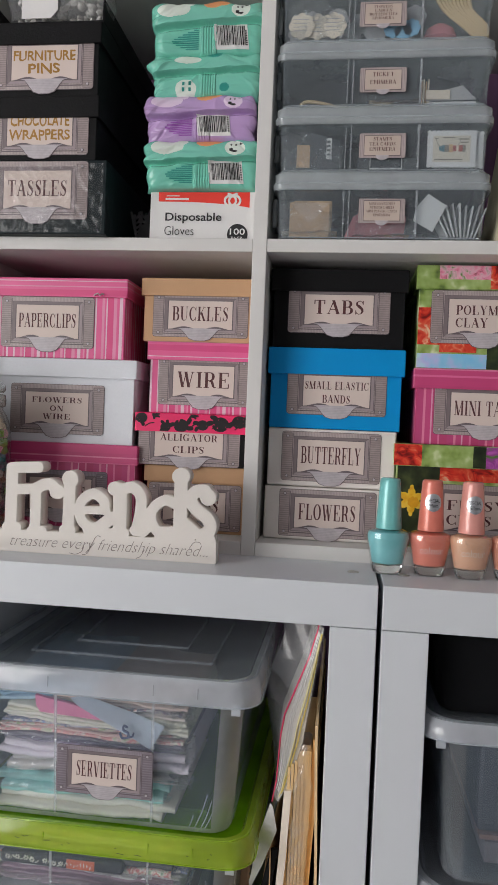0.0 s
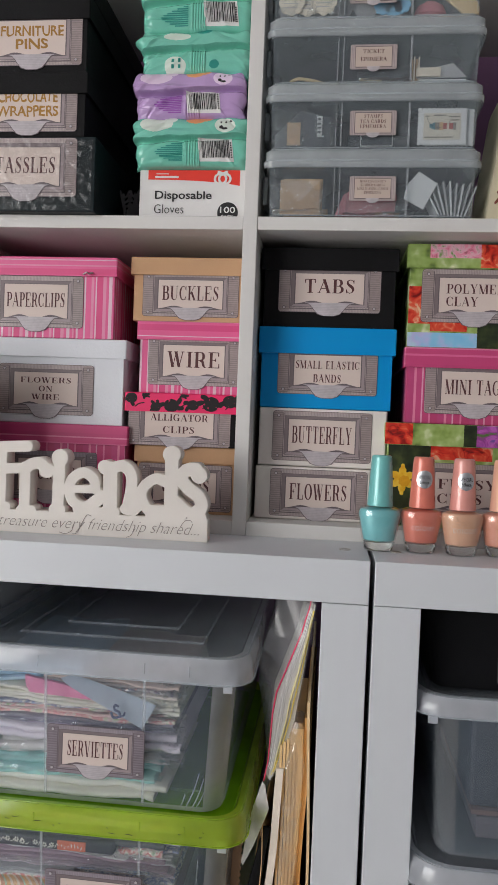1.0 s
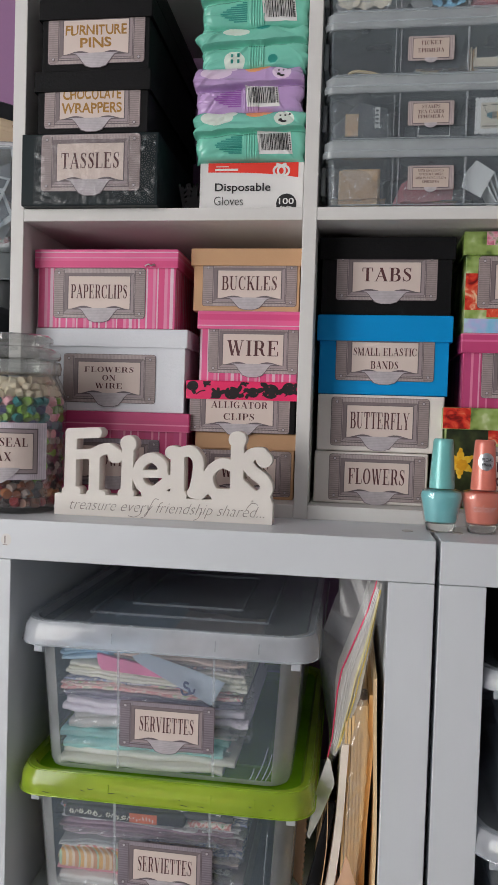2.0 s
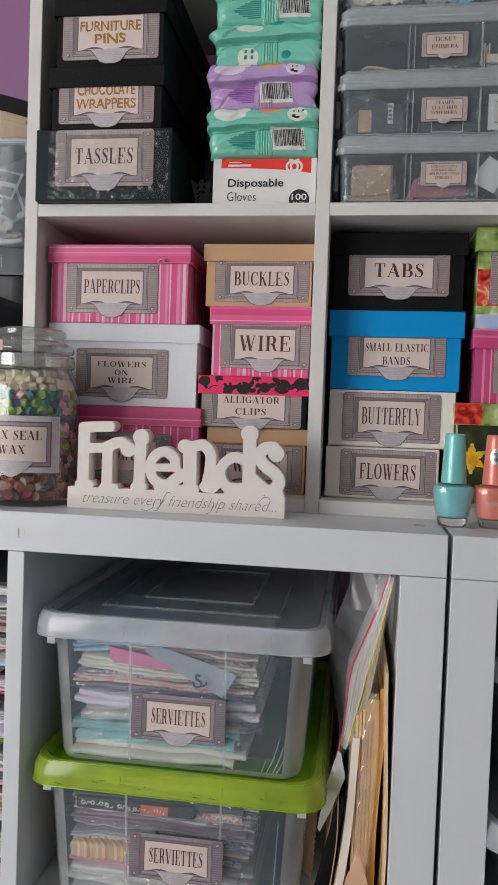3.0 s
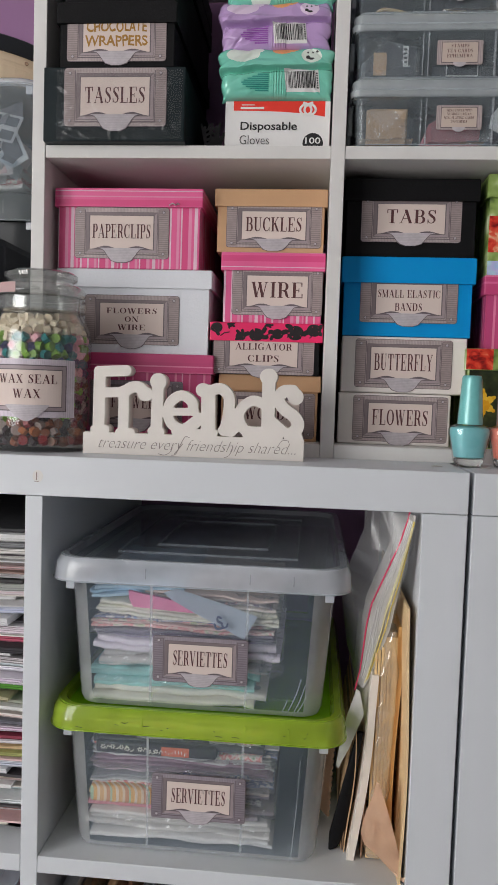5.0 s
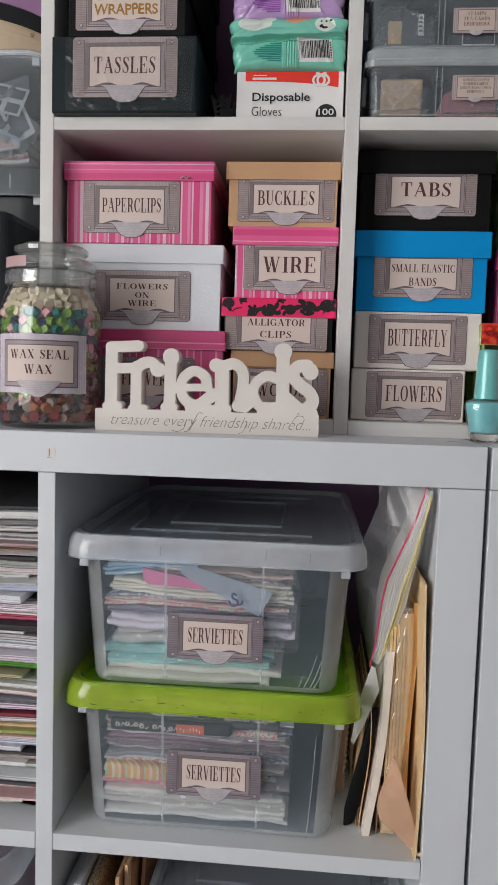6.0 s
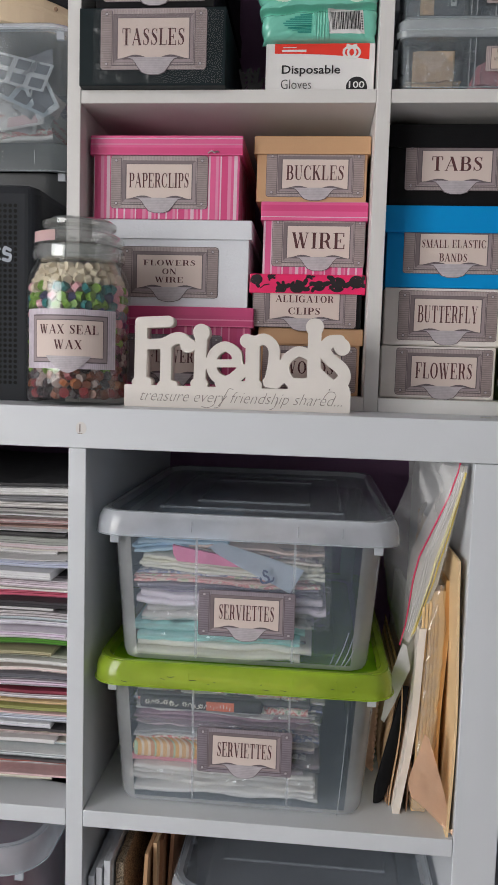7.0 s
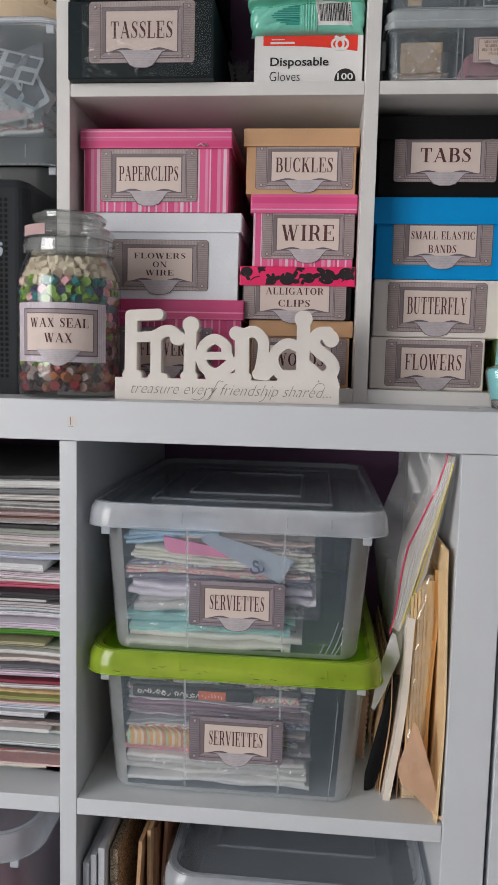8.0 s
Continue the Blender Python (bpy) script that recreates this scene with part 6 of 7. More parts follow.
def bin_lid(ob, w, d, z, h, material, panel=None, ridge=True, r=0.026, y=0.0):
    """A lipped lid with a sunken top and a raised rectangular ridge."""
    y += d / 2
    part("lid_rim", loft([ring(w - 0.006, d - 0.006, r, z, 7, 0, y), ring(w - 0.001, d - 0.001, r, z, 7, 0, y), ring(w, d, r, z + 0.003, 7, 0, y), ring(w - 0.003, d - 0.003, r, z + h * 0.72, 7, 0, y), ring(w - 0.009, d - 0.009, r, z + h, 7, 0, y), ring(w - 0.022, d - 0.022, r * 0.9, z + h, 7, 0, y),
                          ring(w - 0.028, d - 0.028, r * 0.85, z + h - 0.005, 7, 0, y)], False, False), material, ob, smooth=True)
    # tubes along the rim put its bright edge lines into the shape
    for rg in (ring(w + 0.0006, d + 0.0006, r, z + 0.001, 7, 0, y), ring(w - 0.012, d - 0.012, r, z + h, 7, 0, y)):
        part("rim_edge", tube([*rg, rg[0]], 0.0006, 6), material if panel is M_GREENTOP else M_EDGEP, ob, smooth=True)
    for x in (-0.17 * w, 0.17 * w, 0.31 * w):
        part("rim_rib", box_bm(x, x + 0.0009, y - d / 2 + 0.0004, y - d / 2 + 0.0022, z + 0.002, z + h * 0.72), material if panel is M_GREENTOP else M_EDGEP, ob)
    # a panel plastic of its own keeps the shaded top darker than the rim
    part("lid_panel", loft([ring(w - 0.0284, d - 0.0284, r * 0.85, z + h - 0.0068, 7, 0, y), ring(w - 0.0284, d - 0.0284, r * 0.85, z + h - 0.005, 7, 0, y)]), panel or material, ob)
    if ridge:
        for s in (0.62, 0.40):
            a, b = (w - 0.05) * s / 0.8, (d - 0.05) * s / 0.8
            part("lid_ridge", merge(box_bm(-a / 2, a / 2, y - b / 2, y - b / 2 + 0.0015, z + h - 0.005, z + h - 0.0028), box_bm(-a / 2, a / 2, y + b / 2 - 0.0015, y + b / 2, z + h - 0.005, z + h - 0.0028),
                                    box_bm(-a / 2, -a / 2 + 0.0015, y - b / 2 + 0.0015, y + b / 2 - 0.0015, z + h - 0.005, z + h - 0.0028), box_bm(a / 2 - 0.0015, a / 2, y - b / 2 + 0.0015, y + b / 2 - 0.0015, z + h - 0.005, z + h - 0.0028)), panel or material, ob)
    for x in (-w / 2 + 0.02, w / 2 - 0.02):
        part("lid_tab", box_bm(x - 0.004, x + 0.004, y - d / 2 + 0.008, y - d / 2 + 0.012, z - 0.008, z + 0.002, 0.0006), M_CLEARLID, ob)


def serviette_bin(z0, lid_mat, label, card_x, card_z):
    ob = thing("storage_bin", label, "storage bin", (-0.2313, 0.012, z0), "serviette bins")
    bin_body(ob, 0.246, 0.33, 0.122, 0.016, M_CLEAR, ribs=(-0.0437, 0.0443), corner=M_CLEARW)
    bin_lid(ob, 0.275, 0.352, 0.1205, 0.0215, lid_mat, M_GREENTOP if lid_mat == M_GREENLID else M_LIDTOP, y=-0.012)
    label_card(ob, card_x, card_z, 0.086, 0.0415, 0.0, [("SERVIETTES", 0.86, 0.5, 0.06)], dark=True)
    ob.children[-1].rotation_euler = (0, 0, 0)
    return ob


def stress_marks(ob, spots):
    """White crease marks in the front of a bin."""
    for x, z, ln, lean in spots:
        part("stress_mark", tube(smooth_line([(x, 0.0055 - 0.066 * z, z), (x + lean * 0.6, 0.005 - 0.066 * (z + ln * 0.5), z + ln * 0.5), (x + lean, 0.0045 - 0.066 * (z + ln), z + ln)], 4), 0.0005, 4), M_EDGEP, ob, smooth=True)


green = serviette_bin(SH + 0.0005, M_GREENLID, "clear plastic bin with lime green lid full of serviettes", 0.0050, 0.0605)
clear_bin = serviette_bin(SH + 0.0005 + 0.1370, M_CLEARLID, "clear plastic bin with clear lid full of serviettes", 0.0032, 0.0520)
stress_marks(clear_bin, ((0.083, 0.006, 0.034, 0.012), (0.088, 0.005, 0.030, 0.011), (0.092, 0.007, 0.018, 0.008), (0.079, 0.008, 0.012, 0.004)))
stress_marks(green, ((0.091, 0.004, 0.10, 0.006),))
rng = random.Random(31)
M_SCUFF = mat("dark_scuff", (0.03, 0.04, 0.012), 0.7)
for k in range(12):
    x, q, ln = rng.uniform(-0.11, 0.11), rng.uniform(0.1245, 0.1335), rng.choice((0.0012, 0.002, 0.004, 0.006))
    part("scuff", tube(smooth_line([(x, -0.0124, q), (x + ln * 0.5, -0.0124, q + rng.uniform(-0.0008, 0.0008)), (x + ln, -0.0124, q + rng.uniform(-0.001, 0.001))], 4), 0.00022, 4), M_SCUFF, green)


# ---------------- serviettes in the bins ----------------
def paper_mat(name, c, var=0.1, rough=0.6, scale=70):
    return mat(name, C(*c, 1.9), rough, var=var, scale=scale, fine=400, bump=0.4)


_pm = {}


def pcol(c, var=0.1):
    if (c, var) not in _pm:
        _pm[c, var] = paper_mat("printed_paper", c, var)
    return _pm[c, var]


def serviettes(x0, x1, z0, z1, c, y=0.03, seed=1, label="folded paper serviettes in a clear pack", var=0.12, tilt=0.0, leaves=3, depth=0.16, group="serviettes", wrap=False):
    """A pack of folded napkins: leaves with soft, wavy front folds."""
    ob = thing("serviette_pack", label, "serviettes", ((x0 + x1) / 2, y, z0), group)
    W = x1 - x0
    r = random.Random(seed)
    plain = leaves == 1
    leaves = max(2, leaves, 0 if plain else round((z1 - z0) / 0.0055))
    hh = (z1 - z0) / leaves
    tones = [pcol(c, var)] + [pcol(tuple(max(30, min(235, int(q * f + g))) for q in c), var) for f, g in ((1.05, 8), (0.94, 0), (0.8, 20), (0.72, 60))] + [M_PRINTS[seed % 4], M_PRINTS[(seed + 1) % 4]]
    if plain:
        tones = tones[:1]
    for k in range(leaves):
        a = -W / 2 + r.uniform(0, 0.007)
        b = W / 2 + 0.004 - r.choice((r.uniform(0, 0.006), r.uniform(0, 0.02)))
        yo = r.uniform(0, 0.007)
        sl = r.uniform(-0.014, 0.014)

        def fn(u, v, k=k, a=a, b=b, yo=yo, sl=sl):
            x = a + (b - a) * u
            t = v * 2 - 1
            # v runs from the back top over the front fold to the back bottom
            ang = t * math.pi / 2
            if abs(t) < 0.5:
                yy, zz = -math.cos(t * math.pi), math.sin(t * math.pi)
                yy = (1 + yy) * hh * 0.45
                zz = zz * 0.5
            else:
                yy = hh * 0.45 + (abs(t) - 0.5) * 2 * depth
                zz = 0.5 * (1 if t > 0 else -1)
            w = 0.0024 * noise.noise((x * 24 + seed, k * 0.7, 0.5)) + 0.0016 * noise.noise((x * 90, k, seed)) * (0.4 + abs(2 * u - 1))
            return (x, yo + yy + 0.003 * noise.noise((x * 40, seed, k)), (k + 0.5) * hh + zz * hh * 0.94 + w + (tilt + sl) * x)
        part("serviette", sheet(fn, 30, 10), r.choice(tones), ob, smooth=True)
    if wrap:
        part("pack_wrap", sheet(lambda u, v: (-W / 2 - 0.002 + (W + 0.006) * u, -0.0015 + 0.004 * noise.noise((u * W * 90, v * 3, seed)) + 0.003 * abs(noise.noise((u * W * 210, v * 2, seed + 4))) + 0.02 * abs(2 * v - 1) ** 4, (z1 - z0) * v + tilt * (u - 0.5) * W), 36, 6), M_WRAP, ob, "crinkled clear wrap")
    return ob


M_PRINTS = [blotched("printed_napkin", cs, sc, 0.6) for cs, sc in (
    ([C(196, 190, 182), C(178, 98, 100), C(206, 200, 192), C(110, 136, 112)], 170), ([C(104, 98, 116), C(190, 182, 178), C(86, 78, 104), C(200, 156, 146)], 200),
    ([C(214, 206, 196), C(204, 136, 138), C(214, 206, 198), C(156, 172, 126)], 140), ([C(140, 152, 184), C(214, 208, 206), C(92, 102, 140), C(196, 190, 186)], 150))]
M_WRAP = plastic_clear("crinkled_pack_wrap", (0.97, 0.97, 0.97), (0.85, 0.86, 0.88), 0.04, 0.07, 2.6)
ZB1 = SH + 0.1375 + 0.004
B1 = ((-0.323, -0.168, 0.000, 0.0135, (200, 194, 180), 0.0, 2), (-0.326, -0.178, 0.0135, 0.030, (146, 198, 194), 0.02, 1), (-0.318, -0.164, 0.030, 0.047, (196, 191, 187), 0.0, 1),
      (-0.321, -0.160, 0.047, 0.060, (188, 180, 194), 0.0, 1), (-0.323, -0.164, 0.060, 0.072, (112, 104, 122), 0.0, 4), (-0.327, -0.166, 0.072, 0.079, (178, 140, 136), 0.0, 3),
      (-0.318, -0.162, 0.079, 0.093, (204, 198, 180), -0.02, 4), (-0.29, -0.160, 0.093, 0.104, (166, 148, 140), -0.03, 4), (-0.327, -0.25, 0.098, 0.112, (136, 170, 200), 0.04, 4))
for k, (x0, x1, a, b, c, tl, n) in enumerate(B1):
    serviettes(x0 - (0.013 if x0 < -0.31 else 0), x1, ZB1 + a - 0.0015, ZB1 + b - 0.0015, c, 0.027 + 0.003 * (k % 3), k + 1, ("cream", "aqua", "white", "lilac", "plum grey", "rose", "cream and green", "tan patterned", "light blue")[k] + " folded paper serviettes in clear wrap", 0.18, tl, n, wrap=k in (1, 2, 4, 5, 7))
ob = thing("serviette_pack", "hot pink folded serviette slip", "serviettes", (-0.27, 0.0255, ZB1 + 0.090), "serviettes")
part("serviette", poly_plate([(-0.028, 0.006), (-0.024, 0.0), (0.052, -0.004), (0.05, 0.002), (-0.018, 0.013), (-0.029, 0.015)], 0.0, 0.004), pcol((214, 120, 156), 0.25), ob)
ob = thing("serviette_pack", "pale blue serviette with a dark curled motif", "serviettes", (-0.205, 0.0225, ZB1 + 0.082), "serviettes")
part("serviette", sheet(lambda u, v: (-0.06 + 0.075 * u + 0.012 * v, 0.003 * math.sin(3 * u), 0.028 - 0.022 * u + (-0.004 - 0.018 * u ** 0.6) * (1 - v) + 0.001 * noise.noise((u * 4, v * 3, 1))), 16, 8, 0.0015), pcol((206, 215, 226), 0.05), ob, smooth=True)
part("motif", field_plate(capsules([(0.0009, smooth_line([(0.0, 0.006), (-0.003, 0.007), (-0.003, 0.003), (0.001, 0.001), (0.001, -0.003), (-0.004, -0.004), (-0.006, 0.0)], 5)), (0.0008, smooth_line([(0.001, -0.003), (0.005, -0.002), (0.006, 0.001)], 5))]), -0.009, 0.009, -0.007, 0.01, 0.0006, -0.003, -0.002), pcol((60, 66, 92)), ob).location = (-0.006, -0.001, -0.002)
ob = thing("serviette_pack", "crumpled clear wrap ends of serviettes", "serviettes", (-0.163, 0.034, ZB1 + 0.03), "serviettes")
for k in range(9):
    part("wrap_end", sheet(lambda u, v, k=k: (-0.012 + 0.022 * u + 0.003 * noise.noise((v * 5, k, 0)), 0.012 * noise.noise((u * 3, v * 3, k)), 0.009 * k + 0.010 * v + 0.004 * noise.noise((u * 4, v * 2, k + 5))), 10, 6), M_BAG, ob)

ZB2 = SH + 0.0005 + 0.004
B2 = ((-0.324, -0.160, 0.000, 0.010, (192, 190, 186), 0.0, 1), (-0.326, -0.164, 0.010, 0.027, (202, 197, 186), 0.0, 2), (-0.326, -0.258, 0.027, 0.036, (186, 122, 130), 0.0, 1), (-0.262, -0.160, 0.027, 0.05, (116, 106, 112), 0.0, 5),
      (-0.325, -0.27, 0.036, 0.054, (190, 160, 120), 0.0, 2), (-0.25, -0.162, 0.05, 0.068, (150, 128, 118), 0.0, 5), (-0.323, -0.25, 0.054, 0.064, (124, 124, 126), 0.03, 4), (-0.325, -0.163, 0.066, 0.078, (126, 104, 116), 0.0, 4),
      (-0.325, -0.160, 0.078, 0.088, (172, 170, 172), -0.03, 4), (-0.32, -0.17, 0.086, 0.099, (60, 58, 62), -0.02, 2), (-0.322, -0.158, 0.097, 0.108, (154, 150, 154), -0.02, 4), (-0.325, -0.162, 0.106, 0.118, (172, 154, 156), -0.01, 4))
for k, (x0, x1, a, b, c, tl, n) in enumerate(B2):
    serviettes(x0 - (0.012 if x0 < -0.31 else 0), x1, ZB2 + a, ZB2 + b, c, 0.027 + 0.003 * (k % 3), k + 30, ("grey white", "cream", "rose pink", "charcoal patterned", "orange striped", "brown patterned", "silver grey", "plum", "pale grey", "black floral", "grey", "dusty pink")[k] + " folded paper serviettes", 0.3, tl, n, wrap=k in (1, 3, 5, 7, 8, 10))
M_ORSTR = striped("orange_stripe_napkin", [(0, C(196, 158, 108)), (0.2, C(208, 190, 160)), (0.35, C(182, 134, 98)), (0.55, C(150, 180, 150)), (0.65, C(216, 170, 100)), (0.85, C(220, 205, 180))], 0.018, "x")
ob = thing("serviette_pack", "orange and cream striped folded serviettes", "serviettes", (-0.3015, 0.0255, ZB2 + 0.037), "serviettes")
part("serviette", box_bm(-0.031, 0.033, 0, 0.1, 0, 0.0165, 0.004, 3), M_ORSTR, ob, smooth=True)
M_WHITEP = pcol((206, 200, 190))
ob = thing("serviette_pack", "black serviette printed with white and orange flowers", "serviettes", (-0.272, 0.0245, ZB2 + 0.086), "serviettes")
part("serviette", box_bm(-0.055, 0.06, 0, 0.1, 0, 0.0115, 0.003, 3), pcol((40, 38, 42)), ob, smooth=True)
part("print_patch", box_bm(0.008, 0.034, -0.0004, 0.001, 0.0015, 0.0098), pcol((176, 84, 60), 0.35), ob)
_st = []
rq = random.Random(5)
for k in range(7):
    x, q = -0.048 + 0.0085 * k + rq.uniform(-0.002, 0.002), 0.0058 + rq.uniform(-0.0015, 0.0015)
    if x > 0.004:
        x += 0.034
    for n in range(6):
        a = n * 1.05 + k
        _st.append((0.00045, [(x + 0.0013 * math.cos(a), q + 0.0013 * math.sin(a)), (x + 0.0021 * math.cos(a), q + 0.002 * math.sin(a))]))
    _st.append((0.0003, smooth_line([(x + 0.003, q - 0.002), (x + 0.0048, q + 0.0015 * (-1) ** k), (x + 0.0062, q)], 4)))
for k in range(7):
    _st.append((0.0004, [(0.012 + 0.003 * k, rq.uniform(0.003, 0.0085)), (0.0124 + 0.003 * k, rq.uniform(0.0045, 0.0055))]))
part("motif", field_plate(capsules(_st), -0.056, 0.06, 0.0, 0.0125, 0.00045, -0.0008, 0.001), M_WHITEP, ob)

# ---------------- right side of the serviette cell ----------------
M_ENV = paper_mat("buff_envelope", (222, 192, 148), 0.08)
M_ENVD = paper_mat("gold_envelope", (206, 166, 110), 0.08)
M_PEACH = paper_mat("peach_tissue", (242, 208, 178), 0.08)
M_BROWNP = paper_mat("brown_paper_stack", (112, 88, 68), 0.2)
M_WOODST = mat("pale_wood_sticks", C(198, 166, 122), 0.55, var=0.2, scale=90)
M_FOAM = paper_mat("white_foam_board", (214, 206, 196), 0.04)


def leaning(name, label, category, x0, x1, z0, z1, lean, y0, y1, thick, material, group=""):
    """A thin upright sheet, edge to the front, leaning sideways by lean at its top."""
    ob = thing(name, label, category, ((x0 + x1) / 2, y0, z0), group)
    w = x1 - x0
    n = 10

    def rg(v):
        z = (z1 - z0) * v
        cx = lean * v + 0.002 * math.sin(v * 5 + x0 * 300)
        return [(cx - w / 2, 0, z), (cx + w / 2, 0, z), (cx + w / 2 + thick, y1 - y0, z), (cx - w / 2 + thick, y1 - y0, z)]
    part(name + "_sheet", loft([rg(i / n) for i in range(n + 1)]), material, ob)
    return ob


leaning("envelope", "buff paper envelope leaning on the shelf side", "envelope", -0.0434, -0.0412, SH, 0.640, -0.001, 0.004, 0.26, 0.0, M_ENV)
ob = leaning("envelope", "gold paper envelope with scalloped edge", "envelope", -0.0525, -0.0462, SH + 0.0005, 0.612, 0.002, 0.042, 0.25, 0.0, M_ENVD)
for k in range(44):
    part("scallop", loft([[(-0.0036 + 0.0014 * math.cos(a), y, 0.035 + 0.0042 * k + 0.0017 * math.sin(a)) for a in np.linspace(0, 6.28, 7)[:-1]] for y in (-0.0006, 0.003)]), M_ENVD, ob)
M_GLINT = plastic_clear("shiny_packet_film", (0.97, 0.97, 0.96), (0.90, 0.84, 0.76), 0.2, 0.12, 5.0, 0.4)
ob = leaning("stick_packet", "clear packet of pale wooden craft sticks", "packet", -0.0685, -0.0560, SH + 0.002, 0.603, 0.007, 0.038, 0.17, 0.0, M_WOODST)
pf = loft([[(x + 0.007 * k / 26, y - 0.0025, 0.214 * k / 26 + 0.003) for x, y, _ in ring((0.0175, 0.0195, 0.0165, 0.019)[k % 4] if k < 23 else 0.012, 0.03, 0.006, 0, 6, 0, 0.014)] for k in range(27)])
for v in pf.verts:
    v.co += Vector((noise.noise(v.co * 130), noise.noise(v.co * 130 + Vector((7, 0, 0))), 0.3 * noise.noise(v.co * 90))) * 0.0022
part("packet_film", pf, M_GLINT, ob)
for k in range(5):
    part("stick", box_bm(-0.0072 + 0.003 * k, -0.0048 + 0.003 * k, -0.0012, 0.0008, 0.005 + 0.003 * (k % 2), 0.196 + 0.003 * (k % 3), 0.0004), M_WOODST, ob)
for k in range(4):
    leaning("paper_sheet", "crumpled peach brown paper sheet edge", "paper", -0.0770 + 0.0015 * k, -0.0763 + 0.0015 * k, SH + 0.0005, 0.540 + 0.011 * k, 0.010 + 0.002 * k, 0.038 + 0.004 * k, 0.2, 0.001, M_PEACH if k % 2 else M_BROWNP, "paper edges")
ob = leaning("foam_board", "white board standing on edge", "board", -0.0865, -0.0800, SH + 0.0002, 0.568, 0.0165, 0.034, 0.25, 0.0, M_FOAM)
for k in range(5):
    leaning("card_sheet", "brown edged card sheet standing on end", "card", -0.0955 + 0.0017 * k, -0.0947 + 0.0017 * k, SH + 0.0005, 0.49 + 0.006 * k, 0.006, 0.058 - 0.003 * k, 0.24, 0.002, M_BROWNP if k % 2 else M_TAN, "card sheets")
ob = thing("black_strap", "black rounded felt strap leaning beside cards", "strap", (-0.1000, 0.050, SH))


def strap_ring(v):
    w = 0.0082 * min(1.0, 0.55 + 3.2 * v) * (1 - 0.6 * v)
    cx = 0.021 * v
    return [(cx + w * math.cos(a), 0.0022 * math.sin(a), 0.0015 + 0.115 * v + 0.002 * math.cos(a) * (1 - v)) for a in np.linspace(0, 2 * math.pi, 13)[:-1]]


part("strap", loft([strap_ring(i / 20) for i in range(21)]), M_BLACKBOX, ob, smooth=True)
ob = thing("torn_paper", "torn white paper strip hanging beside the bins", "paper", (-0.0865, 0.042, 0.462))


def torn(u, v):
    q = np.interp(v, (0, 0.3, 0.65, 1), (-0.0145, -0.0105, -0.006, 0.002))
    p = np.interp(v, (0, 0.25, 0.55, 0.72, 1), (-0.012, -0.003, 0.005, 0.0095, 0.005))
    return (q + (p - q) * u + 0.0008 * noise.noise((v * 40, u, 2)) * (1 - u), 0.006 * (1 - u) + 0.0015 * math.sin(6 * v), 0.012 + 0.075 * v)


part("paper", sheet(torn, 8, 26, 0.0005), M_WHITE, ob, smooth=True)
ob = thing("kraft_bag", "brown paper bag with pinked edge behind a bin", "paper bag", (-0.1085, 0.066, SH + 0.002))
part("bag_paper", sheet(lambda u, v: (-0.006 + 0.009 * u + 0.003 * v + 0.0014 * abs(math.sin(v * 40)) * (u > 0.9), 0.015 * (1 - u), 0.02 + 0.075 * v), 8, 60, 0.0006), M_BROWNP, ob)
ob = thing("peach_tissue", "torn peach tissue paper resting on the shelf edge", "paper", (-0.0585, 0.012, SH))


def tissue(u, v):
    q = np.interp(v, (0, 0.12, 0.3, 0.55, 0.8, 1), TQ)
    p = np.interp(v, (0, 0.25, 0.5, 0.75, 1), TP)
    x = q + (p - q) * u
    z = TZ0 + (TZ1 - TZ0) * v - 0.016 * u * (1 - v) ** 2
    return (x, 0.004 - 0.010 * u + 0.0025 * noise.noise((x * 90, z * 60, 1)), z + 0.0012 * noise.noise((x * 200, v * 9, 2)))


TQ, TP, TZ0, TZ1 = (-0.004, -0.0155, -0.019, -0.0155, -0.0095, -0.0065), (0.018, 0.0145, 0.0085, 0.002, -0.004), 0.019, 0.088
part("tissue", sheet(tissue, 16, 26, 0.0005), M_PEACH, ob, smooth=True)
part("tissue_tail", tube(smooth_line([(0.012, -0.004, 0.010), (0.018, -0.005, 0.004), (0.022, -0.005, 0.0055), (0.02, -0.004, 0.002)], 5), 0.0016), M_PEACH, ob, smooth=True)


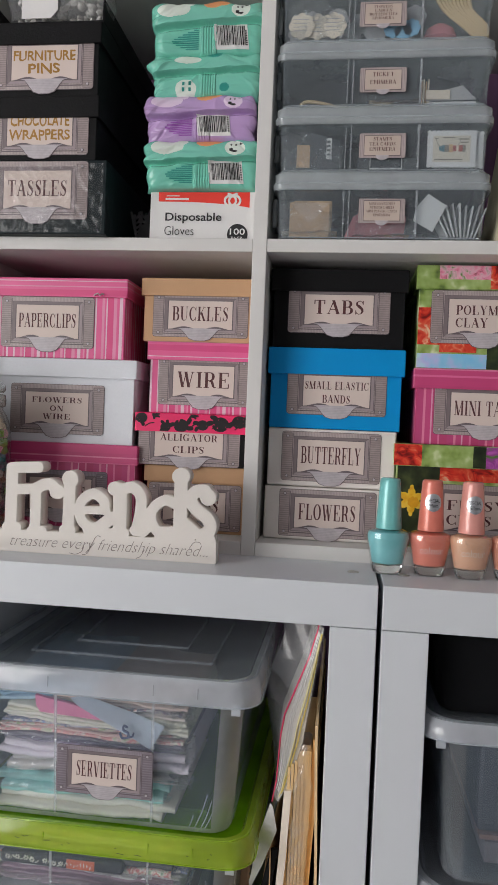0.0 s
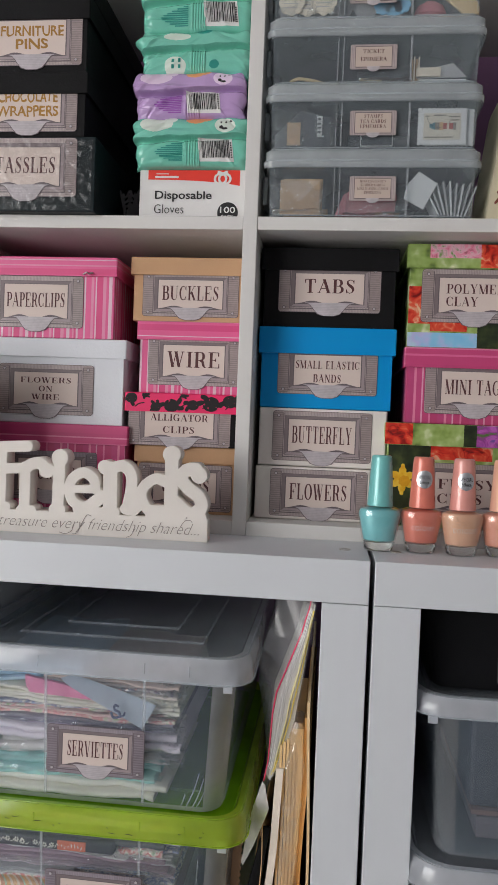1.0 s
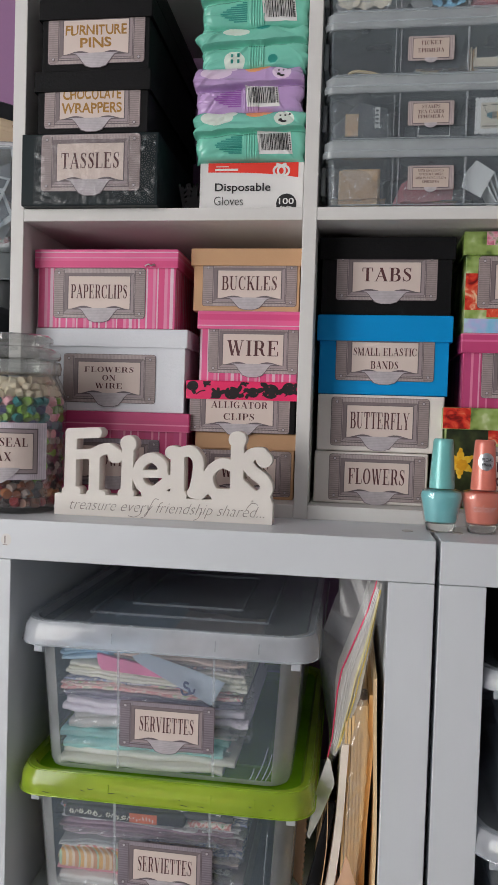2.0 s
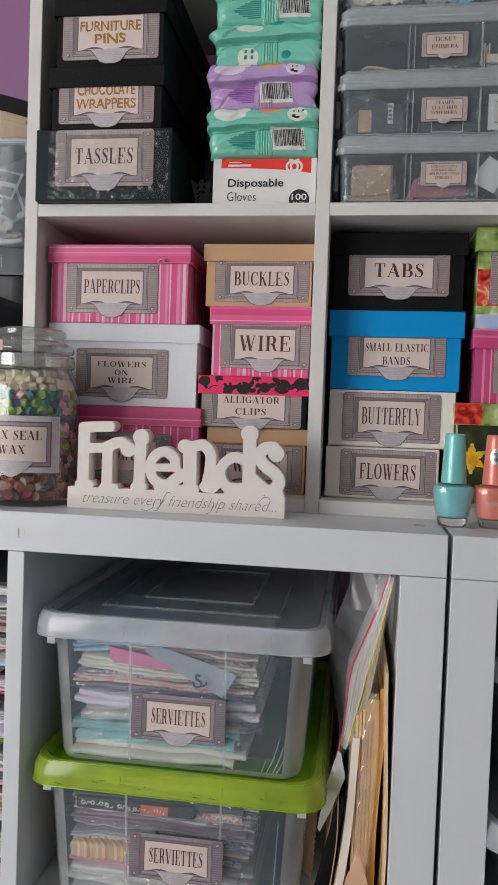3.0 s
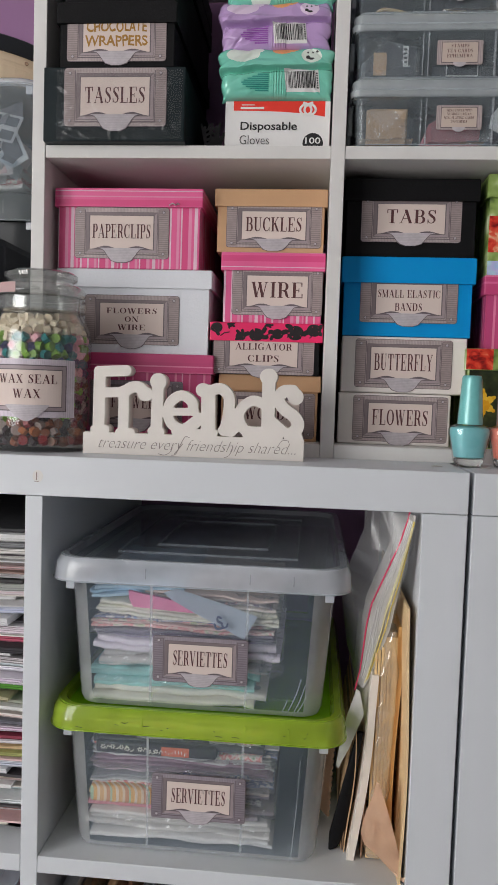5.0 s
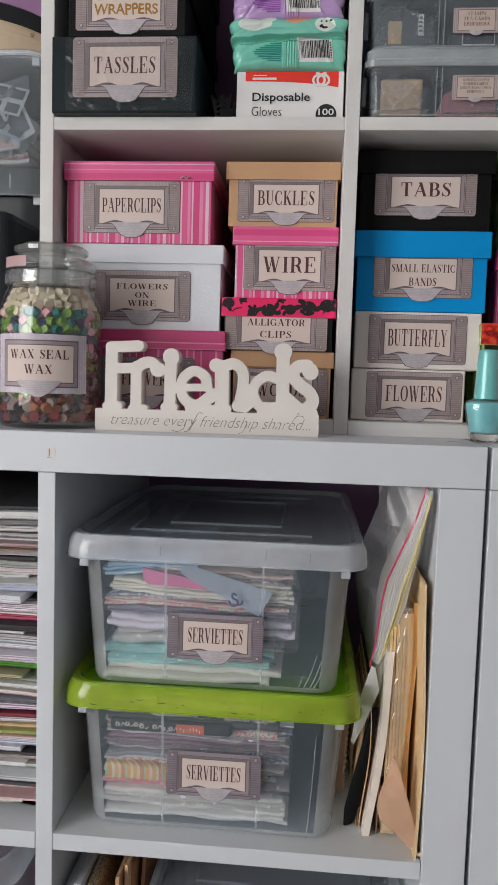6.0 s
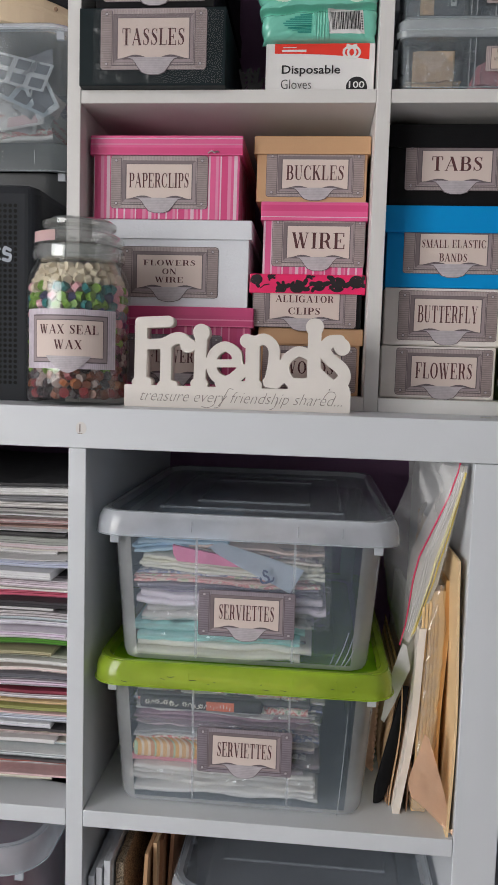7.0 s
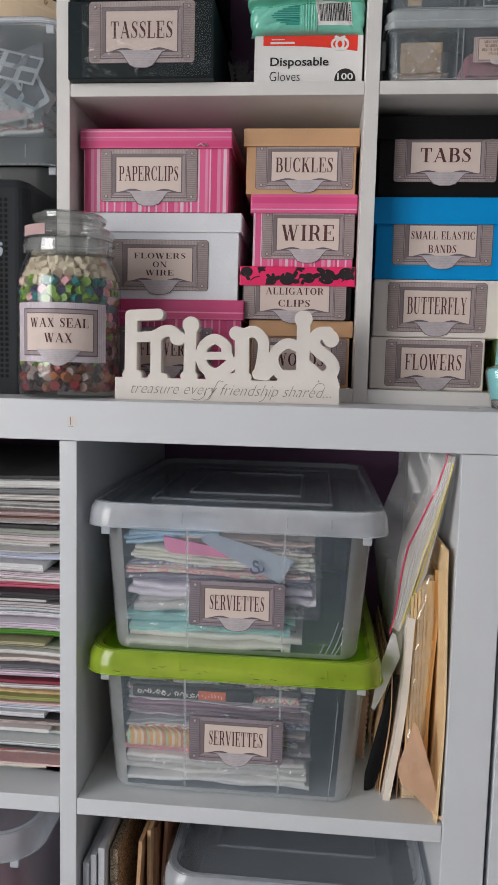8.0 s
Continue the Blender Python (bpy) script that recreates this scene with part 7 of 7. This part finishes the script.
def zip_bag():
    ob = thing("zip_bag", "clear zip bag of white cards leaning on the shelf side", "zip bag", (-0.08, 0.004, 0.5565))
    # height, left edge, zip line, right edge
    lv = [(0.0, -0.010, -0.0105, -0.0075), (0.02, -0.0155, -0.006, 0.0035), (0.0645, -0.0212, -0.001, 0.020), (0.084, -0.0200, 0.003, 0.0235), (0.105, -0.0135, 0.012, 0.0275), (0.138, -0.0005, 0.026, 0.033), (0.158, -0.0005, 0.032, 0.0365), (0.1665, 0.003, 0.0335, 0.0375)]

    def at(v):
        q = v * (len(lv) - 1)
        i = min(int(q), len(lv) - 2)
        f = q - i
        f = f * f * (3 - 2 * f)
        return [a + (b - a) * f for a, b in zip(lv[i], lv[i + 1])]

    def sag(z):
        return 0.05 * max(0.0, 1 - z / 0.15)

    def left(u, v):
        z, a, b, c = at(v)
        x = a + (b - a) * u
        s = sag(z)
        return (x + 0.12 * s, s + 0.014 + 0.075 * (1 - u) ** 1.2 + (0.004 * noise.noise((x * 60, z * 40, 1)) + 0.007 * abs(noise.noise((x * 50 + z * 40, z * 26 - x * 30, 6)))) * (1 - u), z - 0.33 * s + 0.003 * noise.noise((u * 3, 4, 1)) * v)

    def right(u, v):
        z, a, b, c = at(v)
        x = b + (c - b) * u
        s = sag(z)
        return (x + 0.12 * s, s - 0.003 * math.sin(u * math.pi) + 0.014 * (1 - u), z - 0.33 * s)
    part("bag_film", sheet(left, 20, 40), M_ZIPBAG, ob, smooth=True)
    part("bag_film", sheet(lambda u, v: tuple(np.array(right(u, v)) + np.array((0.0005, -0.0014, 0))), 10, 40), M_FILM, ob, smooth=True)
    part("bag_flap", sheet(lambda u, v: (0.002 + 0.036 * u, 0.03 - 0.02 * u + 0.004 * abs(math.sin(5 * u + 2 * v)) * (1 - u), 0.128 + 0.038 * v * (1 - 0.1 * u)), 24, 16), M_FILM, ob, smooth=True)
    part("card_stack", sheet(lambda u, v: tuple(np.array(right(0.06 + 0.9 * u, 0.06 + 0.9 * v)) + np.array((0, 0.0008, 0))), 10, 40, 0.0006), pcol((218, 215, 211), 0.05), ob, "white cards", smooth=True)
    for k, (u0, c) in enumerate(((0.18, (176, 174, 176)), (0.3, (196, 194, 192)), (0.42, (180, 178, 178)), (0.66, (220, 212, 170)), (0.80, (214, 190, 90)))):
        part("card_edge", tube([tuple(np.array(right(u0 + 0.05 * math.sin(5 * i / 24 + k), 0.1 + 0.8 * i / 24)) + np.array((0, -0.0002, 0))) for i in range(25)], 0.0005 if k < 3 else 0.0008, 4), pcol(c), ob, smooth=True)
    part("card_back", sheet(lambda u, v: tuple(np.array(left(0.68 + 0.30 * u, 0.10 + 0.80 * v)) + np.array((0.004, 0.007, 0))), 8, 24, 0.0005), pcol((212, 210, 208), 0.05), ob, "white cards", smooth=True)
    part("zip_strip", tube([right(0.0, i / 30) for i in range(31)], 0.0008), mat("pink_zip", C(196, 60, 92), 0.4), ob, "pink zip line", smooth=True)
    part("zip_strip", tube([tuple(np.array(right(0.52 + 0.2 * i / 30, i / 30)) + np.array((0.0, -0.0022, -0.003))) for i in range(3, 27)], 0.0005), mat("yellow_zip", C(206, 196, 150), 0.4), ob, "yellow zip line", smooth=True)


zip_bag()

# ---------------- magazines in the left cell ----------------
rng = random.Random(17)
z = SH + 0.001
# thickness in tenths of a millimetre and colour, from the top of the stack down
# the near-black first entry paints the shade of the gap above the stack
seq = [(t * 0.0001, c) for t, c in (
    (30, (34, 34, 37)), (60, (172, 170, 168)), (35, (96, 96, 100)), (50, (176, 170, 166)), (55, (162, 158, 156)), (20, (90, 78, 74)), (20, (190, 186, 180)), (15, (120, 90, 80)), (35, (40, 38, 40)),
    (60, (126, 130, 124)), (55, (206, 178, 184)), (30, (196, 194, 196)), (18, (100, 95, 95)), (120, (218, 218, 226)), (25, (60, 56, 64)), (60, (196, 178, 190)), (40, (214, 218, 220)), (45, (214, 72, 106)), (48, (42, 40, 46)),
    (28, (206, 206, 206)), (55, (152, 146, 148)), (80, (194, 190, 208)), (85, (218, 214, 216)), (55, (62, 134, 22)), (25, (36, 48, 28)), (70, (136, 140, 122)), (38, (206, 204, 198)), (65, (190, 166, 160)), (35, (84, 84, 92)),
    (30, (196, 196, 198)), (85, (204, 208, 220)), (30, (124, 26, 46)), (55, (216, 210, 218)), (35, (176, 146, 96)), (38, (134, 138, 64)), (85, (194, 196, 210)), (20, (46, 42, 46)), (30, (176, 156, 136)), (48, (196, 158, 158)),
    (48, (196, 180, 176)), (28, (210, 210, 212)), (65, (166, 176, 180)), (28, (90, 84, 96)), (32, (178, 78, 62)), (45, (206, 206, 206)), (50, (196, 190, 166)), (50, (206, 200, 186)), (45, (200, 204, 216)), (40, (192, 200, 212)))][::-1]
seq2 = []
for t, c in seq:
    if t > 0.0065:
        seq2 += [(t * 0.55, c), (t * 0.45, tuple(min(255, max(0, v + rng.randint(-30, 14))) for v in c))]
    else:
        seq2.append((t, c))
    if rng.random() < 0.35:
        seq2.append((0.0012, rng.choice(((60, 54, 56), (206, 206, 210), (196, 196, 198), (110, 116, 120), (200, 190, 170), (172, 136, 136)))))
room = 0.690 - SH - 0.004
tot = sum(t for t, _ in seq2)


def wave(x, k):
    return 0.0022 * noise.noise((x * 14, k * 0.13, 1)) + 0.0006 * noise.noise((x * 60, k * 0.9, 4))


for k, (t, c) in enumerate(seq2):
    t *= room / tot
    c = tuple(int(0.68 * v + 0.32 * sum(c) / 3) for v in c)
    x1 = -0.3905 - rng.choice((0.0, 0.0, 0.001, 0.004, 0.018 if 0.003 < t else 0.002))
    y0 = 0.02 + rng.uniform(-0.010, 0.014) + (0.03 if k < 3 else 0)
    ob = thing("magazine", ("glossy craft magazine in a tall stack", "wrapped paper pad in a tall stack", "sheaf of printed papers in a stack")[k % 3], "magazine", (-0.54, y0, z), "magazine stack")
    W = x1 + 0.54
    fill = t * rng.uniform(0.72, 0.97)
    tilt = rng.uniform(-0.004, 0.004)

    def rg(u, k=k, W=W, fill=fill, tilt=tilt):
        x = -0.15 + (W + 0.15) * u
        w = wave(x, k) + tilt * (x - W) * 0.5
        return [(x, 0, w), (x, 0.26, w), (x, 0.26, w + fill), (x, 0.0015 * math.sin(k * 1.7), w + fill)]
    part("magazine_block", loft([rg(i / 16) for i in range(17)]), pcol(c, 0.3), ob)
    if t > 0.0035:
        for q in range(int(fill / 0.0011)):
            zz = 0.0003 + 0.0011 * q
            part("page_edge", loft([[(x, y + 0.0008 * math.sin(q * 2.1), zz + h + wave(x, k) + tilt * (x - W) * 0.5) for y, h in ((-0.0006, 0), (0.004, 0), (0.004, 0.0005), (-0.0006, 0.0005))] for x in [-0.14 + (W + 0.139) * i / 14 for i in range(15)]]), pcol(tuple(max(20, min(250, int(v * m))) for v in c) if (m := (0.7, 1.1, 0.9, 1.05)[q % 4]) else c, 0.1), ob)
    z += t
ob = thing("paper_sheet", "loose printed sheet under the magazines", "paper", (-0.44, 0.03, SH + 0.0005))
part("sheet", sheet(lambda u, v: (-0.10 + 0.14 * u + 0.03 * v, 0.03 + 0.2 * v - 0.02 * u, 0.0004), 2, 2, 0.0003), pcol((196, 200, 206)), ob)

# ---------------- bins beside the upper shelf ----------------
ob = thing("storage_bin", "charcoal plastic bin with grey lid", "storage bin", (-0.562, 0.172, TOP + 0.0005))
bin_body(ob, 0.238, 0.21, 0.243, 0.012, mat("charcoal_bin", C(44, 47, 49), 0.4, var=0.08), r=0.03)
bin_lid(ob, 0.25, 0.225, 0.243, 0.031, mat("grey_lid", C(74, 80, 82), 0.45, var=0.08), ridge=False, r=0.032, y=-0.008)
ob = thing("storage_bin", "clear plastic bin of printed papers", "storage bin", (-0.562, 0.172, TOP + 0.0005 + 0.2750))
bin_body(ob, 0.236, 0.21, 0.118, 0.008, M_CASE, r=0.03)
bin_lid(ob, 0.244, 0.222, 0.116, 0.008, M_CLEARLID, M_LIDTOP, ridge=False, r=0.032, y=-0.006)
zz = TOP + 0.2755 + 0.004
for k, (x0, x1, a, b, c, tl) in enumerate(((-0.66, -0.475, 0.0, 0.012, (176, 168, 166), 0.10), (-0.66, -0.48, 0.014, 0.022, (196, 186, 180), 0.16), (-0.66, -0.485, 0.028, 0.038, (140, 110, 106), 0.1), (-0.66, -0.478, 0.040, 0.052, (176, 172, 164), -0.12), (-0.66, -0.495, 0.052, 0.060, (166, 164, 158), -0.2), (-0.66, -0.49, 0.064, 0.070, (90, 98, 104), -0.3), (-0.66, -0.485, 0.076, 0.082, (190, 192, 192), -0.2))):
    serviettes(x0, x1, zz + a, zz + b, c, 0.195 + 0.004 * (k % 2), 60 + k, "loose printed papers lying in a bin", 0.2, tl, 2, 0.12, "loose papers")
M_SHEETW = pcol((150, 152, 153), 0.12)
rq = random.Random(77)
for k in range(16):
    ob = thing("paper_sheet", ("curled grey white printed sheet in a bin", "crumpled pale sheet standing in a bin", "folded grey sheet in a bin")[k % 3], "paper", (-0.60 + 0.0125 * ((k * 7) % 10), 0.184 + 0.002 * (k % 4), zz + 0.008 + 0.0048 * k), "loose papers")
    w, h, a, cu = rq.uniform(0.035, 0.06), rq.uniform(0.02, 0.034), rq.uniform(-0.8, 0.5), rq.uniform(4, 9)
    part("sheet", sheet(lambda u, v, w=w, h=h, a=a, cu=cu, k=k: (w * (u - 0.5) * math.cos(a) - h * v * 0.4 * math.sin(a), 0.01 * v + 0.008 * (1 - math.cos(cu * (u - 0.4))) * 0.5 + 0.003 * noise.noise((u * 4, v * 3, k)), w * (u - 0.5) * math.sin(a) + h * v * math.cos(a) * 0.9), 14, 10, 0.0004), (M_SHEETW, pcol((176, 174, 172), 0.2), pcol((118, 118, 122), 0.3), pcol((160, 148, 146), 0.25))[k % 4], ob, smooth=True)
def leaflet(x, y, z, w, h, tilt, paper, ink_c, cols, rows):
    """A printed sheet with dark picture squares, leaning in the bin."""
    ob = thing("leaflet", "printed leaflet with dark picture squares in a bin", "leaflet", (x, y, z), "loose papers")
    turn = Matrix.Rotation(radians(tilt), 4, "Y")

    def place(bm):
        bmesh.ops.transform(bm, matrix=turn, verts=bm.verts[:])
        return bm
    part("leaflet_sheet", place(sheet(lambda u, v: (w * (u - 0.5), 0.012 * v + 0.003 * math.sin(3 * u), h * v), 10, 6, 0.0004)), paper, ob, smooth=True)
    for i in range(cols):
        for j in range(rows):
            u0, v0 = (i + 0.14) / cols, (j + 0.16) / rows
            part("printed_square", place(sheet(lambda u, v, u0=u0, v0=v0: (w * (u0 + 0.72 * u / cols - 0.5), 0.012 * (v0 + 0.66 * v / rows) + 0.003 * math.sin(3 * (u0 + 0.72 * u / cols)) - 0.0009, h * (v0 + 0.66 * v / rows)), 4, 2)), ink_c, ob)
    return ob


_ink = pcol((66, 68, 74), 0.4)
leaflet(-0.535, 0.1815, zz + 0.066, 0.11, 0.034, 14, pcol((196, 196, 198), 0.08), _ink, 5, 2)
leaflet(-0.520, 0.1800, zz + 0.044, 0.09, 0.022, 24, pcol((150, 158, 164), 0.2), _ink, 4, 1)
leaflet(-0.475, 0.1812, zz + 0.030, 0.028, 0.046, -28, pcol((206, 208, 210), 0.06), _ink, 1, 1).children[-1].name = "printed_square"
leaflet(-0.530, 0.1806, zz + 0.012, 0.10, 0.020, -8, pcol((204, 200, 198), 0.08), pcol((150, 130, 130), 0.3), 2, 1)
ob = thing("round_box", "round pale wooden box with a black rim", "round box", (-0.567, 0.275, TOP + 0.2755 + 0.1245))
part("box_wall", loft([circle(r, zq, 56) for r, zq in ((0.114, 0.0), (0.1165, 0.001), (0.1165, 0.020), (0.1168, 0.0205), (0.1168, 0.024), (0.116, 0.026), (0.116, 0.034), (0.112, 0.034))]), mat("pale_birch_wood", C(206, 184, 156), 0.5, var=0.12, scale=20), ob, smooth=False)
part("rim", loft([circle(r, zq, 56) for r, zq in ((0.1163, 0.034), (0.119, 0.0345), (0.1195, 0.05), (0.117, 0.052), (0.105, 0.0525))]), M_PLAINB, ob, "black rim", smooth=True)
for k in range(12):
    a = radians(-80 + 22 * k)
    part("stud", loft([[(0.1165 * math.sin(a) + x, -0.1165 * math.cos(a) + zq * -math.cos(a), 0.028 + y) for x, y, _ in circle(0.0022, 0, 8)] for zq in (-0.001, 0.002)]), M_BROWNP, ob)

# ---------------- bottom row ----------------
ob = thing("storage_bin", "clear plastic lidded bin on the bottom shelf", "storage bin", (-0.168, 0.02, 0.0365))
bin_body(ob, 0.238, 0.33, 0.255, 0.02, M_CLEAR, r=0.025)
bin_lid(ob, 0.256, 0.35, 0.255, 0.02, M_CLEARLID, M_LIDTOP, y=-0.01)
for sx in (-1, 1):
    for k in range(8):
        part("lid_dimple", loft([[(sx * 0.112 + x, 0.03 + 0.035 * k + y, q) for x, y, q in circle(r, zq, 10)] for r, zq in ((0.0032, 0.2752), (0.0026, 0.2758), (0.001, 0.2759))]), M_LIDTOP, ob)
ob = thing("paper_pile", "grey papers filling a clear bin", "paper", (-0.168, 0.04, 0.0415))
part("paper_block", box_bm(-0.1, 0.1, 0, 0.29, 0, 0.235, 0.004), pcol((84, 82, 86), 0.2), ob)
for k, (x, t, h, c) in enumerate(((-0.3705, 0.0055, 0.298, (190, 196, 204)), (-0.364, 0.0055, 0.3005, (198, 202, 208)), (-0.3575, 0.0065, 0.302, (186, 190, 196)))):
    ob = thing("book", "pale blue spined magazine standing upright", "book", (x, 0.012 + 0.003 * k, 0.0365), "upright books")
    part("book_block", box_bm(0, t, 0, 0.21, 0, h - 0.0365 + 0.02 + 0.004 * k, 0.0005), pcol(c, 0.08), ob)
    part("spine", box_bm(0.0006, t - 0.0006, -0.0006, 0.0005, 0.02, h - 0.04), pcol((220, 226, 234), 0.05), ob)
    for q in range(9):
        part("print_bar", box_bm(0.0016, t - 0.0016, -0.0009, -0.0005, h - 0.062 - 0.011 * q, h - 0.055 - 0.011 * q), pcol((96, 150, 190)), ob)
ob = thing("book", "dark woodcut patterned notebook standing upright", "book", (-0.349, 0.03, 0.0365), "upright books")
part("book_block", box_bm(0, 0.008, 0, 0.21, 0, 0.285, 0.0006), blotched("woodcut_cover", [C(50, 40, 34), C(196, 178, 150), C(70, 56, 46), C(206, 190, 166), C(90, 70, 56)], 130, 0.6, 2.5), ob)
for k in range(4):
    leaning("cardboard_folder", "brown cardboard folder standing upright", "folder", -0.328 + 0.0065 * k, -0.3245 + 0.0065 * k, 0.0365, 0.332 + 0.004 * (k % 2), 0.006, 0.03 + 0.012 * k, 0.24, 0.004, (M_KRAFT, M_TAN, pcol((120, 84, 60), 0.15), pcol((120, 84, 60), 0.15))[k], "folders")
ob = thing("storage_bin", "clear plastic bin with pink contents", "storage bin", (-0.54, -0.004, 0.0365))
bin_body(ob, 0.236, 0.33, 0.29, 0.02, M_CLEAR, r=0.03)
bin_lid(ob, 0.256, 0.345, 0.29, 0.024, M_CLEARLID, M_LIDTOP, y=-0.008, ridge=False, r=0.04)
ob = thing("pink_fabric", "folded dusty pink fabric in a bin", "fabric", (-0.54, 0.03, 0.042))
part("fabric", box_bm(-0.095, 0.055, 0, 0.27, 0, 0.255, 0.02, 3), pcol((112, 46, 62), 0.2), ob, smooth=True)

# ---------------- right cell ----------------
M_MATTBLK = mat("matt_black_case", (0.006, 0.0065, 0.0075), 0.7, var=0.2, scale=60, fine=900, bump=0.3, spec=0.1)
ob = thing("storage_bin", "clear plastic bin with grey lid and a card block", "storage bin", (0.184, -0.002, 0.5215))
bin_body(ob, 0.252, 0.33, 0.117, 0.008, M_CLEAR, r=0.02)
bin_lid(ob, 0.296, 0.352, 0.117, 0.0155, M_CLEARLID, M_LIDTOP, y=-0.002, ridge=False, r=0.03)
ob = thing("card_block", "grey block of cards with brown edge in a bin", "card block", (0.19, 0.03, 0.530))
part("block_top", box_bm(-0.098, 0.1, 0.0, 0.26, 0.022, 0.100, 0.004), pcol((36, 38, 46), 0.15), ob)
part("block_edge", box_bm(-0.096, 0.1, -0.004, 0.2, 0.018, 0.022), pcol((84, 66, 62), 0.3), ob, "brown band")
part("block_page", box_bm(-0.092, 0.1, -0.006, 0.2, 0.0, 0.0175), pcol((70, 66, 70), 0.2), ob)
ob = thing("storage_bin", "clear plastic bin with lid under another bin", "storage bin", (0.180, -0.012, SH + 0.0005))
bin_body(ob, 0.250, 0.33, 0.110, 0.012, M_CLEAR, r=0.024)
bin_lid(ob, 0.288, 0.352, 0.110, 0.020, M_CLEARLID, M_LIDTOP, y=-0.004, ridge=False, r=0.035)
ob = thing("paper_pile", "brown and grey papers in a clear bin", "paper", (0.18, 0.03, SH + 0.006))
part("paper_block", box_bm(-0.1, 0.1, 0, 0.28, 0, 0.095, 0.004), pcol((80, 76, 76), 0.2), ob)
ob = thing("black_case", "matt black hard case with a metal clasp", "case", (0.186, 0.028, 0.6535))
part("case_body", loft([ring(0.26 + 2 * s, 0.3, 0.008, zq, 4, 0, 0.15) for s, zq in ((-0.004, 0.0), (0.0, 0.003), (0.008, 0.066), (0.006, 0.068))]), M_MATTBLK, ob)
part("clasp", loft([[(x, y - 0.001, zq) for x, zq, _ in ring(0.02, 0.034, 0.003, 0, 4, 0, 0.022)] for y in (0.0, -0.0025)]), M_METAL, ob, "steel clasp plate").location = (-0.066, 0, 0)
part("clasp_screw", loft([[(-0.066 - 0.003 + x, -0.0035 - q, 0.026 + y) for x, y, _ in circle(r, 0, 12)] for r, q in ((0.0045, 0.0), (0.004, 0.001), (0.002, 0.001), (0.0015, 0.0004))]), M_METAL, ob)
